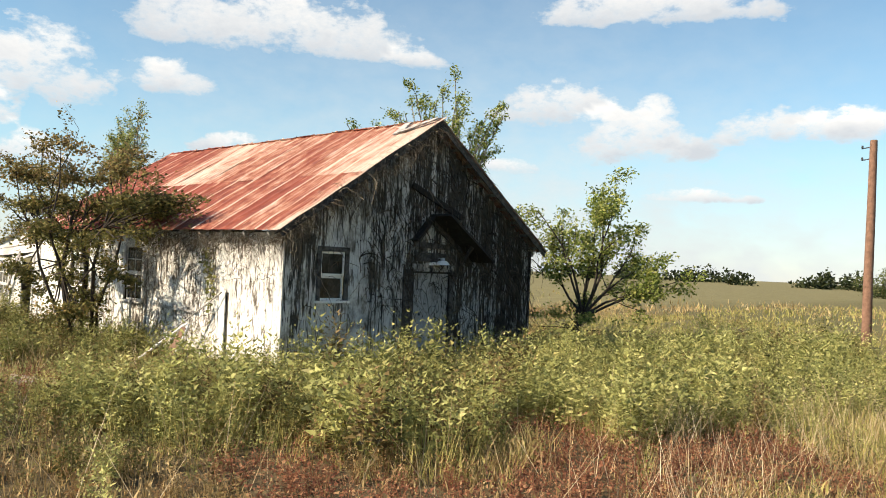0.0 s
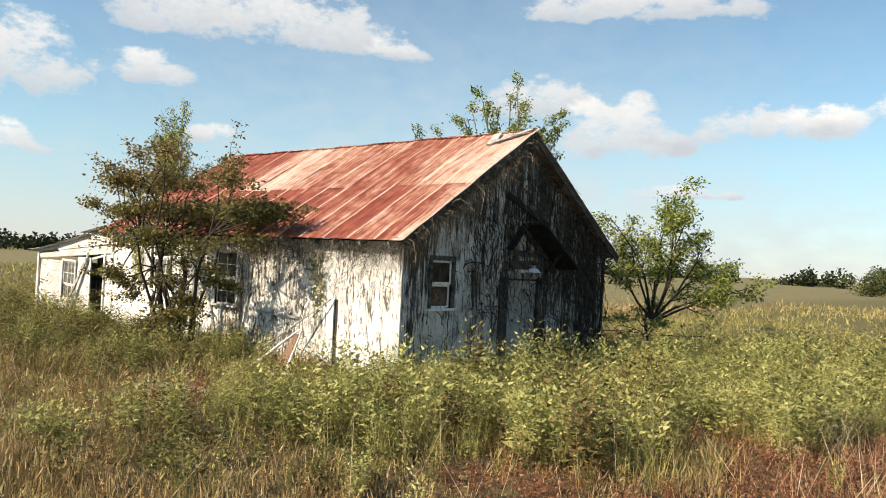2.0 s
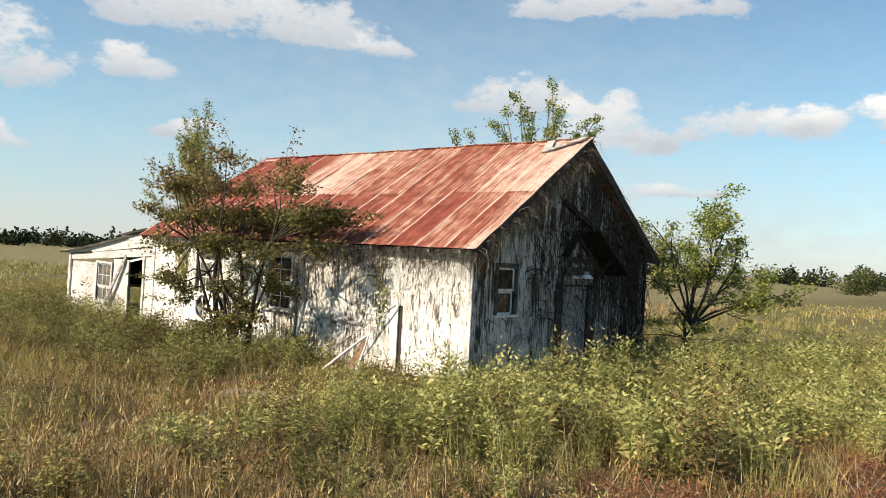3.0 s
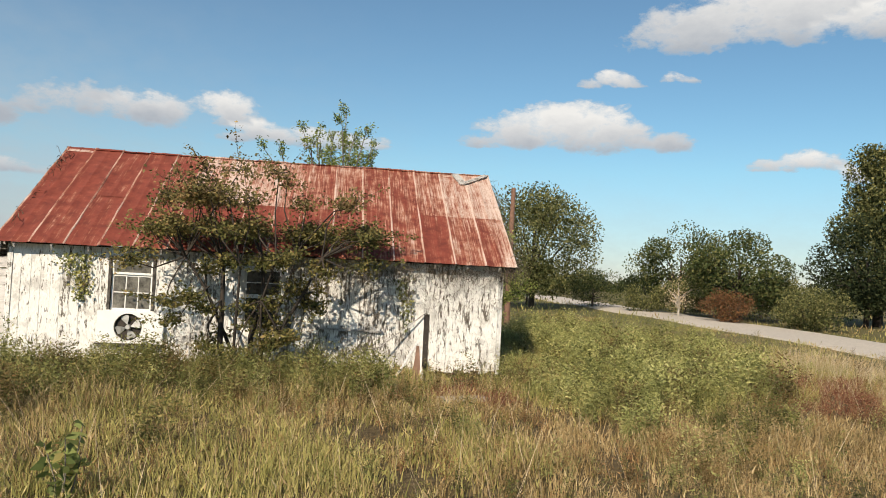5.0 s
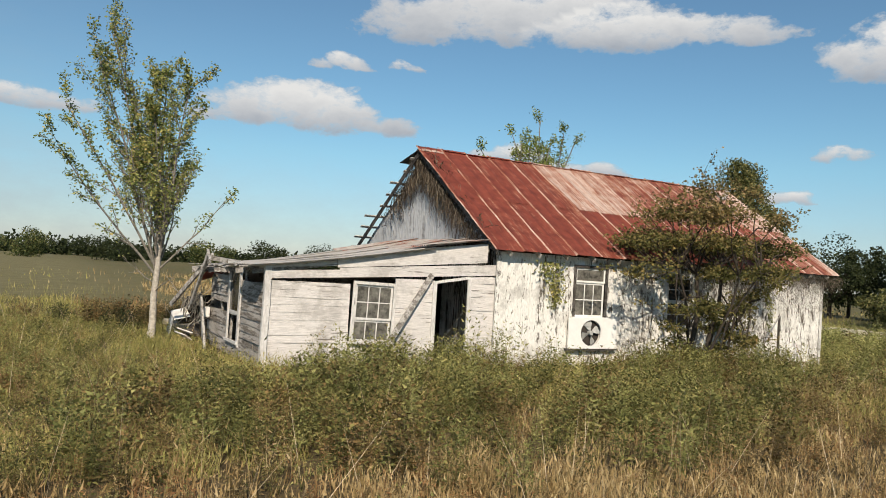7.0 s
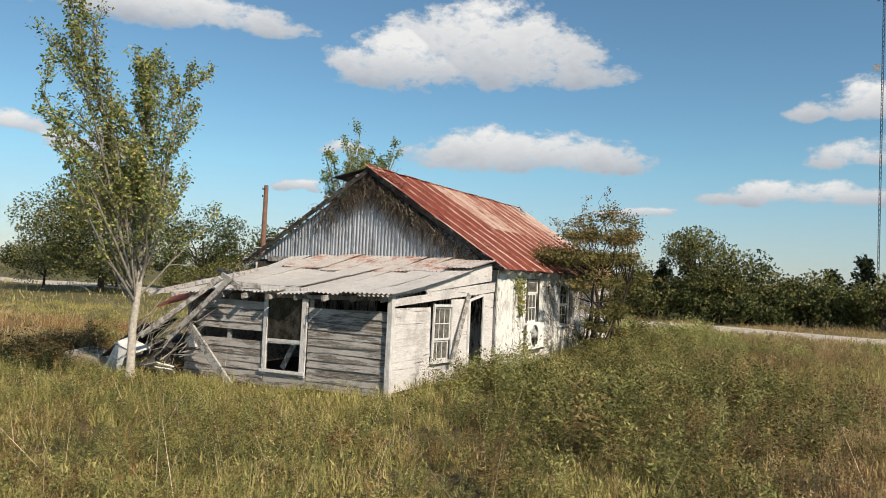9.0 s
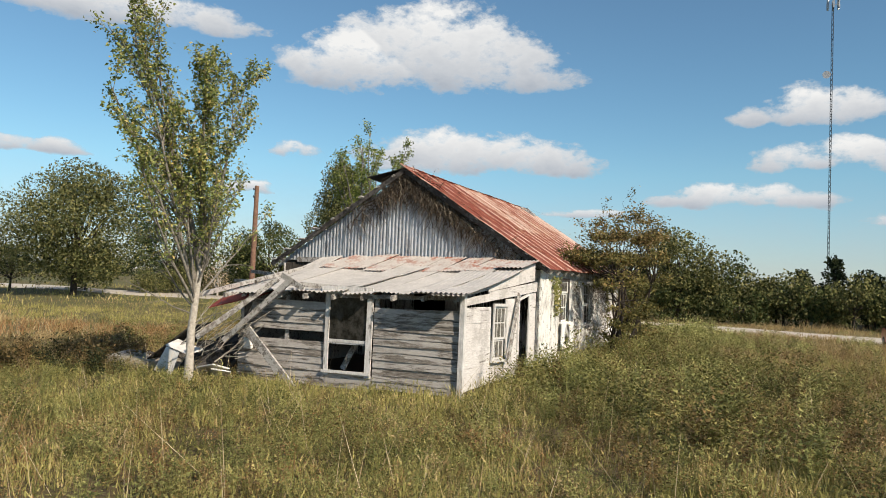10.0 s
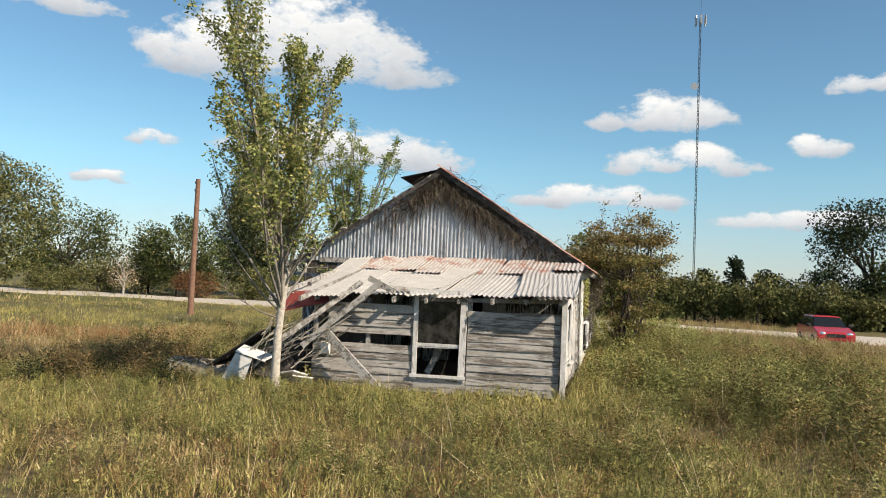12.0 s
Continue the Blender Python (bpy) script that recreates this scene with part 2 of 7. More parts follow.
M_VINE = leafy("dead_vine", [(0.0, (0.045, 0.035, 0.026)), (0.6, (0.12, 0.095, 0.07)), (1.0, (0.34, 0.29, 0.22))], 0.1)
M_VINE_DARK = leafy("dark_dead_vine", [(0.0, (0.024, 0.018, 0.013)), (0.8, (0.075, 0.057, 0.042)), (1.0, (0.210, 0.165, 0.120))], 0.1)
M_STEEL = plain("galvanised_steel", (0.42, 0.43, 0.44), 0.5, 0.6)
M_DARKSTEEL = plain("dark_steel", (0.06, 0.065, 0.07), 0.6, 0.4)
M_FAN = plain("fan_blade_metal", (0.42, 0.42, 0.40), 0.6, 0.2)
M_WHITEPANEL = plain("white_panel", (0.80, 0.79, 0.76), 0.7, 0, 0.08, 3.0, 0.1)
M_DEBRIS = plain("chalky_debris", (0.70, 0.68, 0.64), 0.8, 0, 0.2, 4.0, 0.2)
M_CONCRETE = plain("old_concrete", (0.42, 0.38, 0.32), 0.95, 0, 0.3, 9.0, 0.4)
M_GLASS, _nt, _b = material("dusty_window_glass", 0.12)
_b.inputs["Transmission Weight"].default_value = 0.55
_b.inputs["IOR"].default_value = 1.45
_n = noise_of(_nt, coords(_nt), 7.0, 5.0, 0.7)
_nt.links.new(mix(_nt, ramp(_nt, _n, [(0.3, 0.0), (0.7, 1.0)]), (0.16, 0.15, 0.12), (0.62, 0.60, 0.52)), _b.inputs["Base Color"])

M_GLASS_DARK, _nt, _b = material("dark_window_glass", 0.10)
_b.inputs["Specular IOR Level"].default_value = 0.35
_n = noise_of(_nt, coords(_nt), 5.0, 5.0, 0.7)
_nt.links.new(mix(_nt, ramp(_nt, _n, [(0.4, 0.0), (0.75, 1.0)]), (0.012, 0.012, 0.011), (0.075, 0.072, 0.066)), _b.inputs["Base Color"])
M_GLASS_GREY, _nt, _b = material("grey_dusty_glass", 0.25)
_n = noise_of(_nt, coords(_nt), 6.0, 5.0, 0.7)
_nt.links.new(mix(_nt, ramp(_nt, _n, [(0.35, 0.0), (0.7, 1.0)]), (0.045, 0.043, 0.038), (0.24, 0.23, 0.20)), _b.inputs["Base Color"])
M_LEAF = leafy("tree_leaf", [(0.0, (0.10, 0.135, 0.044)), (0.5, (0.26, 0.295, 0.095)), (0.85, (0.46, 0.46, 0.165)), (1.0, (0.62, 0.47, 0.17))], 0.4)
M_LEAF_BUSH = leafy("bush_leaf", [(0.0, (0.042, 0.050, 0.018)), (0.4, (0.13, 0.128, 0.044)), (0.75, (0.31, 0.25, 0.092)), (1.0, (0.42, 0.23, 0.10))], 0.28, 0.45)
M_LEAF_TIP = leafy("rusty_tip_leaf", [(0.0, (0.065, 0.065, 0.026)), (0.4, (0.18, 0.155, 0.062)), (0.75, (0.31, 0.225, 0.10)), (1.0, (0.50, 0.34, 0.17))], 0.28, 0.4)
M_LEAF_FRESH = leafy("fresh_leaf", [(0.0, (0.085, 0.125, 0.030)), (0.55, (0.25, 0.30, 0.075)), (1.0, (0.46, 0.46, 0.15))], 0.42)
M_LEAF_FAR = leafy("far_leaf", [(0.0, (0.030, 0.046, 0.016)), (0.6, (0.085, 0.104, 0.036)), (1.0, (0.19, 0.18, 0.068))], 0.15)
M_LEAF_OLIVE = leafy("olive_leaf", [(0.0, (0.042, 0.054, 0.020)), (0.5, (0.125, 0.132, 0.048)), (1.0, (0.28, 0.258, 0.105))], 0.2)
M_LEAF_DARK = leafy("dark_leaf", [(0.0, (0.015, 0.024, 0.011)), (1.0, (0.052, 0.062, 0.026))], 0.1)
M_LEAF_RUST = leafy("rust_leaf", [(0.0, (0.09, 0.05, 0.025)), (1.0, (0.22, 0.11, 0.05))], 0.2)
M_GRASS = leafy("dry_grass", [(0.0, (0.145, 0.104, 0.042)), (0.3, (0.30, 0.212, 0.094)), (0.6, (0.44, 0.325, 0.162)), (0.82, (0.56, 0.45, 0.25)), (1.0, (0.29, 0.165, 0.080))], 0.15, 0.4, 0.55, 1.2)
M_GRASS_GREEN = leafy("green_grass", [(0.0, (0.130, 0.138, 0.044)), (0.4, (0.29, 0.27, 0.088)), (0.75, (0.46, 0.40, 0.15)), (1.0, (0.58, 0.45, 0.22))], 0.15, 0.4, 0.55, 1.2)
M_WEED = leafy("weed_leaf", [(0.0, (0.095, 0.11, 0.036)), (0.5, (0.25, 0.255, 0.088)), (0.9, (0.47, 0.43, 0.17)), (1.0, (0.44, 0.29, 0.13))], 0.24, 0.6, 0.55, 1.5)
M_WEED_BRIGHT = leafy("bright_weed_leaf", [(0.0, (0.15, 0.165, 0.055)), (0.4, (0.33, 0.335, 0.115)), (0.8, (0.56, 0.54, 0.22)), (1.0, (0.62, 0.50, 0.25))], 0.25, 0.6, 0.55, 1.5)
M_RUSTGRASS = leafy("rust_grass", [(0.0, (0.20, 0.10, 0.045)), (0.6, (0.36, 0.20, 0.09)), (1.0, (0.48, 0.33, 0.16))], 0.3)
M_WEED_BROWN = leafy("brown_weed_leaf", [(0.0, (0.055, 0.048, 0.020)), (0.6, (0.17, 0.12, 0.050)), (1.0, (0.32, 0.20, 0.09))], 0.12, 0.5, 0.55, 1.5)
M_WEED_DARK = leafy("dark_weed_leaf", [(0.0, (0.045, 0.052, 0.018)), (0.5, (0.135, 0.135, 0.045)), (0.85, (0.33, 0.285, 0.10)), (1.0, (0.37, 0.22, 0.095))], 0.18, 0.55, 0.55, 1.5)
M_REDWEED = leafy("red_weed", [(0.0, (0.14, 0.055, 0.035)), (0.6, (0.30, 0.13, 0.075)), (1.0, (0.42, 0.26, 0.14))], 0.3)
M_STALK = leafy("dry_stalk", [(0.0, (0.36, 0.26, 0.14)), (1.0, (0.72, 0.60, 0.42))], 0.2)


def ground_material():
    m, nt, b = material("meadow_ground", 0.95)
    tc = coords(nt, (1, 1, 1), "Object", False)
    slow = noise_of(nt, tc, 0.045, 5.0, 0.6)
    mid = noise_of(nt, tc, 0.6, 6.0, 0.7)
    fine = noise_of(nt, tc, 9.0, 6.0, 0.75)
    a = mix(nt, ramp(nt, fine, [(0.3, 0.0), (0.7, 1.0)]), (0.075, 0.062, 0.028), (0.22, 0.175, 0.080))
    c = mix(nt, ramp(nt, fine, [(0.3, 0.0), (0.7, 1.0)]), (0.055, 0.058, 0.022), (0.16, 0.155, 0.058))
    col = mix(nt, ramp(nt, math_of(nt, "ADD", math_of(nt, "MULTIPLY", slow, 0.6), math_of(nt, "MULTIPLY", mid, 0.4)), [(0.40, 0.0), (0.60, 1.0)]), c, a)
    sep = nt.nodes.new("ShaderNodeSeparateXYZ")
    nt.links.new(tc, sep.inputs[0])
    edge = math_of(nt, "MULTIPLY", math_of(nt, "SUBTRACT", mid, 0.5), 6.0)
    north = ramp(nt, math_of(nt, "MULTIPLY", math_of(nt, "ADD", sep.outputs[1], edge), 0.01), [(0.19, 0.0), (0.24, 1.0)])
    west = ramp(nt, math_of(nt, "ADD", math_of(nt, "MULTIPLY", math_of(nt, "ADD", sep.outputs[0], edge), -0.01), 0.5), [(0.48, 0.0), (0.56, 1.0)])
    mown = mix(nt, ramp(nt, mid, [(0.3, 0.0), (0.7, 1.0)]), (0.125, 0.112, 0.050), (0.22, 0.195, 0.092))
    col = mix(nt, math_of(nt, "MULTIPLY", north, west), col, mown)
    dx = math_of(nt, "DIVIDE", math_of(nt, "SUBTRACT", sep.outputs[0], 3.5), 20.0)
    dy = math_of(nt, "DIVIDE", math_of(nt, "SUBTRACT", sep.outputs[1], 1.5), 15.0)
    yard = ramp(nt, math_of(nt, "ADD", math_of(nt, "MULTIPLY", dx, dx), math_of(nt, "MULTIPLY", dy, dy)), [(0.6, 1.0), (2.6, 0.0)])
    shaded_soil = mix(nt, ramp(nt, fine, [(0.35, 0.0), (0.65, 1.0)]), (0.055, 0.040, 0.021), (0.18, 0.135, 0.068))      # soil and dead litter, darkened to put shade into gaps between tufts
    col = mix(nt, yard, col, shaded_soil)
    nt.links.new(col, b.inputs["Base Color"])
    bump(nt, b, fine, 0.8, 0.05)
    return m


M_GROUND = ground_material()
M_ROAD = plain("pale_gravel", (0.50, 0.45, 0.38), 0.95, 0, 0.18, 5.0, 0.5)


# ---- building helpers ----
def bm_mesh(name, bm):
    me = bpy.data.meshes.new(name)
    bm.to_mesh(me)
    bm.free()
    return me


def part(name, bm, mat, parent=None, label=""):
    """Links a bmesh or a mesh as one mesh object, under a thing or a part if one is given."""
    me = bm_mesh(name, bm) if isinstance(bm, bmesh.types.BMesh) else bm
    if not me.materials:
        me.materials.append(mat)
    ob = new(name, me)
    if parent is not None:
        ob.parent = parent
    if label:
        ob["label"] = label
    return ob


def empty(name, at, label, category, group="", kind=""):
    ob = new(name)
    ob.location = at
    ob.empty_display_size = 0.2
    return tagged(ob, label, category, group, kind)


def mesh_of(name, verts, faces):
    """A mesh out of an (n, 3) array of places and an (m, k) array of corners."""
    me = bpy.data.meshes.new(name)
    k = faces.shape[1]
    me.vertices.add(len(verts))
    me.vertices.foreach_set("co", np.ascontiguousarray(verts, np.float32).ravel())
    me.loops.add(len(faces) * k)
    me.loops.foreach_set("vertex_index", np.ascontiguousarray(faces, np.int32).ravel())
    me.polygons.add(len(faces))
    me.polygons.foreach_set("loop_start", np.arange(0, len(faces) * k, k, dtype=np.int32))
    me.update(calc_edges=True)
    return me


def box(bm, lo, hi):
    (x0, y0, z0), (x1, y1, z1) = lo, hi
    v = [bm.verts.new(p) for p in ((x0, y0, z0), (x1, y0, z0), (x1, y1, z0), (x0, y1, z0), (x0, y0, z1), (x1, y0, z1), (x1, y1, z1), (x0, y1, z1))]
    for f in ((3, 2, 1, 0), (4, 5, 6, 7), (0, 1, 5, 4), (1, 2, 6, 5), (2, 3, 7, 6), (3, 0, 4, 7)):
        bm.faces.new([v[i] for i in f])


def prism(bm, low, high):
    """A solid between two loops of four corners each."""
    a = [bm.verts.new(p) for p in low]
    b = [bm.verts.new(p) for p in high]
    n = len(a)
    bm.faces.new(a[::-1])
    bm.faces.new(b)
    for i in range(n):
        bm.faces.new((a[i], a[(i + 1) % n], b[(i + 1) % n], b[i]))
    bmesh.ops.recalc_face_normals(bm, faces=bm.faces)


rb = random.Random(5)


def stick(bm, a, b, w, t, up=(0, 0, 1), wob=0.0, cuts=3):
    """A sawn board from a to b, w wide along up, t thick, slightly warped."""
    a, b = Vector(a), Vector(b)
    way = (b - a).normalized()
    up = Vector(up)
    up = (up - way * up.dot(way)).normalized()
    side = way.cross(up)
    rings = []
    for i in range(cuts + 1):
        p = a.lerp(b, i / cuts) + side * rb.uniform(-wob, wob) + up * rb.uniform(-wob, wob)
        rings.append([bm.verts.new(p + up * (su * w / 2 + rb.uniform(-wob, wob) * 0.4) + side * (ss * t / 2)) for su, ss in ((-1, -1), (1, -1), (1, 1), (-1, 1))])
    bm.faces.new(rings[0][::-1])
    bm.faces.new(rings[-1])
    for r, s in zip(rings, rings[1:]):
        for i in range(4):
            bm.faces.new((r[i], r[(i + 1) % 4], s[(i + 1) % 4], s[i]))
    bmesh.ops.recalc_face_normals(bm, faces=bm.faces)


def board(name, parent, mat, a, b, w, t, up=(0, 0, 1), wob=0.004, label="", cuts=3):
    """One board as an object of its own, its origin at its middle."""
    mid = (Vector(a) + Vector(b)) / 2
    bm = bmesh.new()
    stick(bm, Vector(a) - mid, Vector(b) - mid, w, t, up, wob, cuts)
    ob = part(name, bm, mat, parent, label)
    ob.location = mid if parent is None else mid - parent.location
    return ob


def tube(verts, faces, path, radii, sides=6):
    """Adds a tapered tube along a path to lists of corners and faces."""
    base = len(verts)
    for i, p in enumerate(path):
        q = path[min(i + 1, len(path) - 1)] - path[max(i - 1, 0)]
        q = q.normalized() if q.length > 1e-6 else Vector((0, 0, 1))
        s = q.cross(Vector((0.31, 0.87, 0.2))).normalized()
        u = q.cross(s)
        for k in range(sides):
            a = 2 * math.pi * k / sides
            verts.append(p + (s * math.cos(a) + u * math.sin(a)) * radii[i])
    for i in range(len(path) - 1):
        for k in range(sides):
            a, b = base + i * sides + k, base + i * sides + (k + 1) % sides
            faces.append((a, b, b + sides, a + sides))


def leaf_cloud(places, sizes, rng, droop=0.3, wide=0.55, outward=None):
    """One pointed leaf, folded along its rib, at each place: arrays of corners and quads."""
    n = len(places)
    way = rng.normal(size=(n, 3))
    way[:, 2] = way[:, 2] * 0.6 - droop
    if outward is not None:
        way += outward
    way /= np.linalg.norm(way, axis=1, keepdims=True) + 1e-9
    side = np.cross(way, rng.normal(size=(n, 3)))
    side /= np.linalg.norm(side, axis=1, keepdims=True) + 1e-9
    lift = np.cross(way, side) * (sizes * 0.12)[:, None]
    s = sizes[:, None]
    v = np.empty((n, 4, 3))
    v[:, 0] = places
    v[:, 1] = places + way * s * 0.45 + side * s * wide * 0.5 + lift
    v[:, 2] = places + way * s
    v[:, 3] = places + way * s * 0.45 - side * s * wide * 0.5 + lift
    return v.reshape(-1, 3), np.arange(4 * n).reshape(n, 4)


# ---- ground, road and sky ----
def ground_height(x, y):
    """Gentle swells, flat near the house."""
    r = np.hypot(x - 4, y - 3)
    far = np.clip((r - 25) / 120, 0, 1)
    dip = -0.26 * np.exp(-((x - 24.6) ** 2 + (y + 12.2) ** 2) / 16.0)
    return dip + 0.06 * np.sin(x * 0.45 + 0.7) * np.cos(y * 0.38) * np.clip((r - 8) / 10, 0, 1) + far * (1.4 * np.sin(x * 0.011 + 0.6) * np.cos(y * 0.009 - 0.3) - 0.5)


def build_ground():
    steps = np.concatenate([np.arange(0, 30, 1.0), np.arange(30, 60, 2.0), np.arange(60, 200, 7.0), np.geomspace(200, 3600, 22)])
    axis = np.concatenate([-steps[:0:-1], steps])
    X, Y = np.meshgrid(axis + 4, axis + 3, indexing="ij")
    V = np.stack([X, Y, ground_height(X, Y)], -1).reshape(-1, 3)
    n = len(axis)
    i = (np.arange(n - 1)[:, None] * n + np.arange(n - 1)[None]).ravel()
    F = np.stack([i, i + n, i + n + 1, i + 1], -1)
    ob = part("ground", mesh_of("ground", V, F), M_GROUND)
    return tagged(ob, "uneven meadow ground under dry and green grass", "ground", kind="structure")


def road_x(y):
    return 27.0 + 5.6 * (1 - np.exp(-(y + 12.0) / 16.0)) if y > -12 else 27.0 - 0.011 * (y + 12.0) ** 2 + 0.35 * (y + 12.0)


def build_road():
    bm = bmesh.new()
    rows = []
    for k in range(150):
        y = -36 + k * 1.6
        x = road_x(y)
        d = Vector((road_x(y + 0.5) - road_x(y - 0.5), 1.0, 0)).normalized()
        s = Vector((d.y, -d.x, 0))
        row = []
        for w, h in ((-3.0, -0.05), (-2.7, 0.07), (0.0, 0.13), (2.7, 0.07), (3.0, -0.05)):
            p = Vector((x, y, 0)) + s * w * (1 + 0.05 * math.sin(k * 0.7 + w))
            row.append(bm.verts.new((p.x, p.y, float(ground_height(p.x, p.y)) + h)))
        rows.append(row)
    for a, b in zip(rows, rows[1:]):
        for i in range(4):
            bm.faces.new((a[i], a[i + 1], b[i + 1], b[i]))
    bmesh.ops.recalc_face_normals(bm, faces=bm.faces)
    tagged(part("road", bm, M_ROAD), "pale gravel country road with grass verges", "road", kind="structure")


# clouds: bearing to the left of north, height, half width, half height, all in degrees
CLOUDS_NORTH = [
    (54.2, 17.0, 9.4, 3.0), (70.5, 12.1, 4.0, 3.4), (63.5, 12.4, 4.2, 1.5), (43.9, 15.4, 2.3, 1.0), (33.2, 12.6, 4.6, 2.2),
    (27.2, 10.1, 4.2, 2.6), (16.5, 10.6, 6.0, 1.7), (26.5, 19.2, 8.4, 1.8), (70.6, 6.6, 2.4, 1.2), (57.7, 8.3, 2.5, 0.9),
    (10.3, 11.0, 4.8, 1.5), (2.6, 9.8, 6.6, 1.1), (22.5, 5.8, 4.2, 0.7), (74.5, 9.0, 3.0, 1.4), (38.5, 7.8, 4.0, 0.8)]
CLOUDS_EAST = [
    (-34.0, 18.8, 12.4, 3.0), (-17.2, 11.0, 7.9, 1.8), (-19.8, 14.7, 2.2, 0.9), (-24.6, 14.9, 1.5, 0.6), (-32.9, 8.8, 3.5, 0.9),
    (-58.1, 15.6, 4.4, 2.0), (-66.2, 16.8, 9.6, 3.7), (-70.2, 9.5, 8.8, 2.0), (-43.8, 17.8, 8.7, 1.6), (-56.0, 9.3, 2.1, 0.8),
    (-92.8, 12.6, 5.0, 1.6), (-94.8, 9.3, 5.4, 1.4), (-88.6, 6.7, 5.8, 1.1), (-38.7, 8.1, 3.2, 0.9), (-103.2, 10.1, 2.1, 0.9),
    (-106.6, 14.2, 2.6, 1.0), (-103.0, 5.2, 6.0, 1.0), (-52.6, 6.3, 2.0, 0.6), (-78.0, 5.4, 4.0, 0.5)]


def build_clouds():
    """A ring of sky, far off, that is clear but where clouds hang in it."""
    rng = np.random.default_rng(11)
    az = np.radians(np.arange(-180, 180.01, 0.5))
    el = np.radians(np.arange(0.0, 27.0, 0.35))
    A, E_ = np.meshgrid(np.degrees(az), np.degrees(el), indexing="ij")
    cover = np.zeros_like(A)
    light = np.zeros_like(A)
    veil = 0.62 * np.exp(-((A - 40.0) / 33.0) ** 2) * np.exp(-(E_ / 17.0) ** 2) + 0.34 * np.exp(-(E_ / 6.5) ** 2)      # thin haze, most of it in the north-west
    clouds = list(CLOUDS_NORTH) + list(CLOUDS_EAST)
    for k in range(26):
        a = 82 + k * 6.4
        clouds.append((a if a <= 180 else a - 360, rng.uniform(5, 20), rng.uniform(2, 8), rng.uniform(0.8, 2.6)))
    for a0, e0, hw, hh in clouds:
        north = 14.0 < a0 < 82.0
        near = (np.abs((A - a0 + 180) % 360 - 180) < hw * 1.5) & (np.abs(E_ - e0) < hh * 2.2)
        n = int(7 + hw * hh * 0.9)
        u = rng.uniform(-0.86, 0.86, n)
        r = (0.34 + 0.30 * rng.random(n)) * np.sqrt(np.clip(1 - u * u * 0.85, 0.08, 1))
        dx = ((A[near] - a0 + 180) % 360 - 180) / hw
        dy = (E_[near] - e0) / hh
        best = np.full(dx.shape, -1.0)
        for ui, ri in zip(u, r):
            cx, cy = ui, -0.75 + ri * 0.9 + rng.random() * 0.75 * (1 - abs(ui))
            flat = np.where(dy < cy, 1.5, 0.85)
            ex = max(ri * 0.95, min(0.5, 1.1 * hh / hw))
            q = 1 - ((dx - cx) / ex) ** 2 - ((dy - cy) / (ri * 1.25)) ** 2 * flat
            best = np.maximum(best, q)
        c = np.clip((best + 0.9) / 1.9, 0, 1)
        cover[near] = np.maximum(cover[near], c * (0.88 if north else 1.0))
        light[near] = np.maximum(light[near], np.clip(0.5 + dy * 0.55, 0, 1) * (c > 0) * (0.55 if north else 1.0))
    R = 3000.0
    x, y, z = -R * np.sin(np.radians(A)) * np.cos(np.radians(E_)), R * np.cos(np.radians(A)) * np.cos(np.radians(E_)), R * np.sin(np.radians(E_))
    V = np.stack([x, y, z], -1).reshape(-1, 3)
    n, m = A.shape
    i = (np.arange(n - 1)[:, None] * m + np.arange(m - 1)[None]).ravel()
    me = mesh_of("clouds", V, np.stack([i, i + m, i + m + 1, i + 1], -1))
    for key, values in (("cover", cover), ("light", light), ("veil", veil)):
        at = me.attributes.new(key, "FLOAT", "POINT")
        at.data.foreach_set("value", values.astype(np.float32).ravel())
    m_ = bpy.data.materials.new("cloud_vapour")
    m_.use_nodes = True
    nt = m_.node_tree
    nt.nodes.clear()
    co = nt.nodes.new("ShaderNodeAttribute")
    co.attribute_name = "cover"
    li = nt.nodes.new("ShaderNodeAttribute")
    li.attribute_name = "light"
    tc = coords(nt, (0.01, 0.01, 0.018), "Object", False)
    puff = noise_of(nt, tc, 0.75, 10.0, 0.58)
    fine = noise_of(nt, tc, 2.6, 8.0, 0.62)
    rag = math_of(nt, "ADD", math_of(nt, "MULTIPLY", math_of(nt, "SUBTRACT", puff, 0.5), 3.4), math_of(nt, "MULTIPLY", math_of(nt, "SUBTRACT", fine, 0.5), 1.2))
    d = math_of(nt, "SUBTRACT", math_of(nt, "SUBTRACT", math_of(nt, "MULTIPLY", co.outputs["Fac"], 2.0), 0.92), rag)
    solid = ramp(nt, d, [(0.0, 0.0), (0.22, 0.30), (0.60, 0.80), (1.0, 1.0)])
    ve = nt.nodes.new("ShaderNodeAttribute")
    ve.attribute_name = "veil"
    thin = math_of(nt, "MULTIPLY", ve.outputs["Fac"], math_of(nt, "ADD", 0.3, math_of(nt, "MULTIPLY", puff, 1.3)))
    alpha = math_of(nt, "ADD", solid, math_of(nt, "MULTIPLY", thin, math_of(nt, "SUBTRACT", 1.0, solid)))
    lit = math_of(nt, "ADD", math_of(nt, "MULTIPLY", li.outputs["Fac"], 0.75), math_of(nt, "MULTIPLY", puff, 0.5))
    col = ramp(nt, lit, [(0.28, (0.36, 0.40, 0.455)), (0.55, (0.53, 0.55, 0.575)), (0.88, (0.75, 0.75, 0.74))])
    col = mix(nt, solid, (0.42, 0.465, 0.50), col)
    em = nt.nodes.new("ShaderNodeEmission")
    em.inputs["Strength"].default_value = 1.0
    nt.links.new(col, em.inputs["Color"])
    tr = nt.nodes.new("ShaderNodeBsdfTransparent")
    ms = nt.nodes.new("ShaderNodeMixShader")
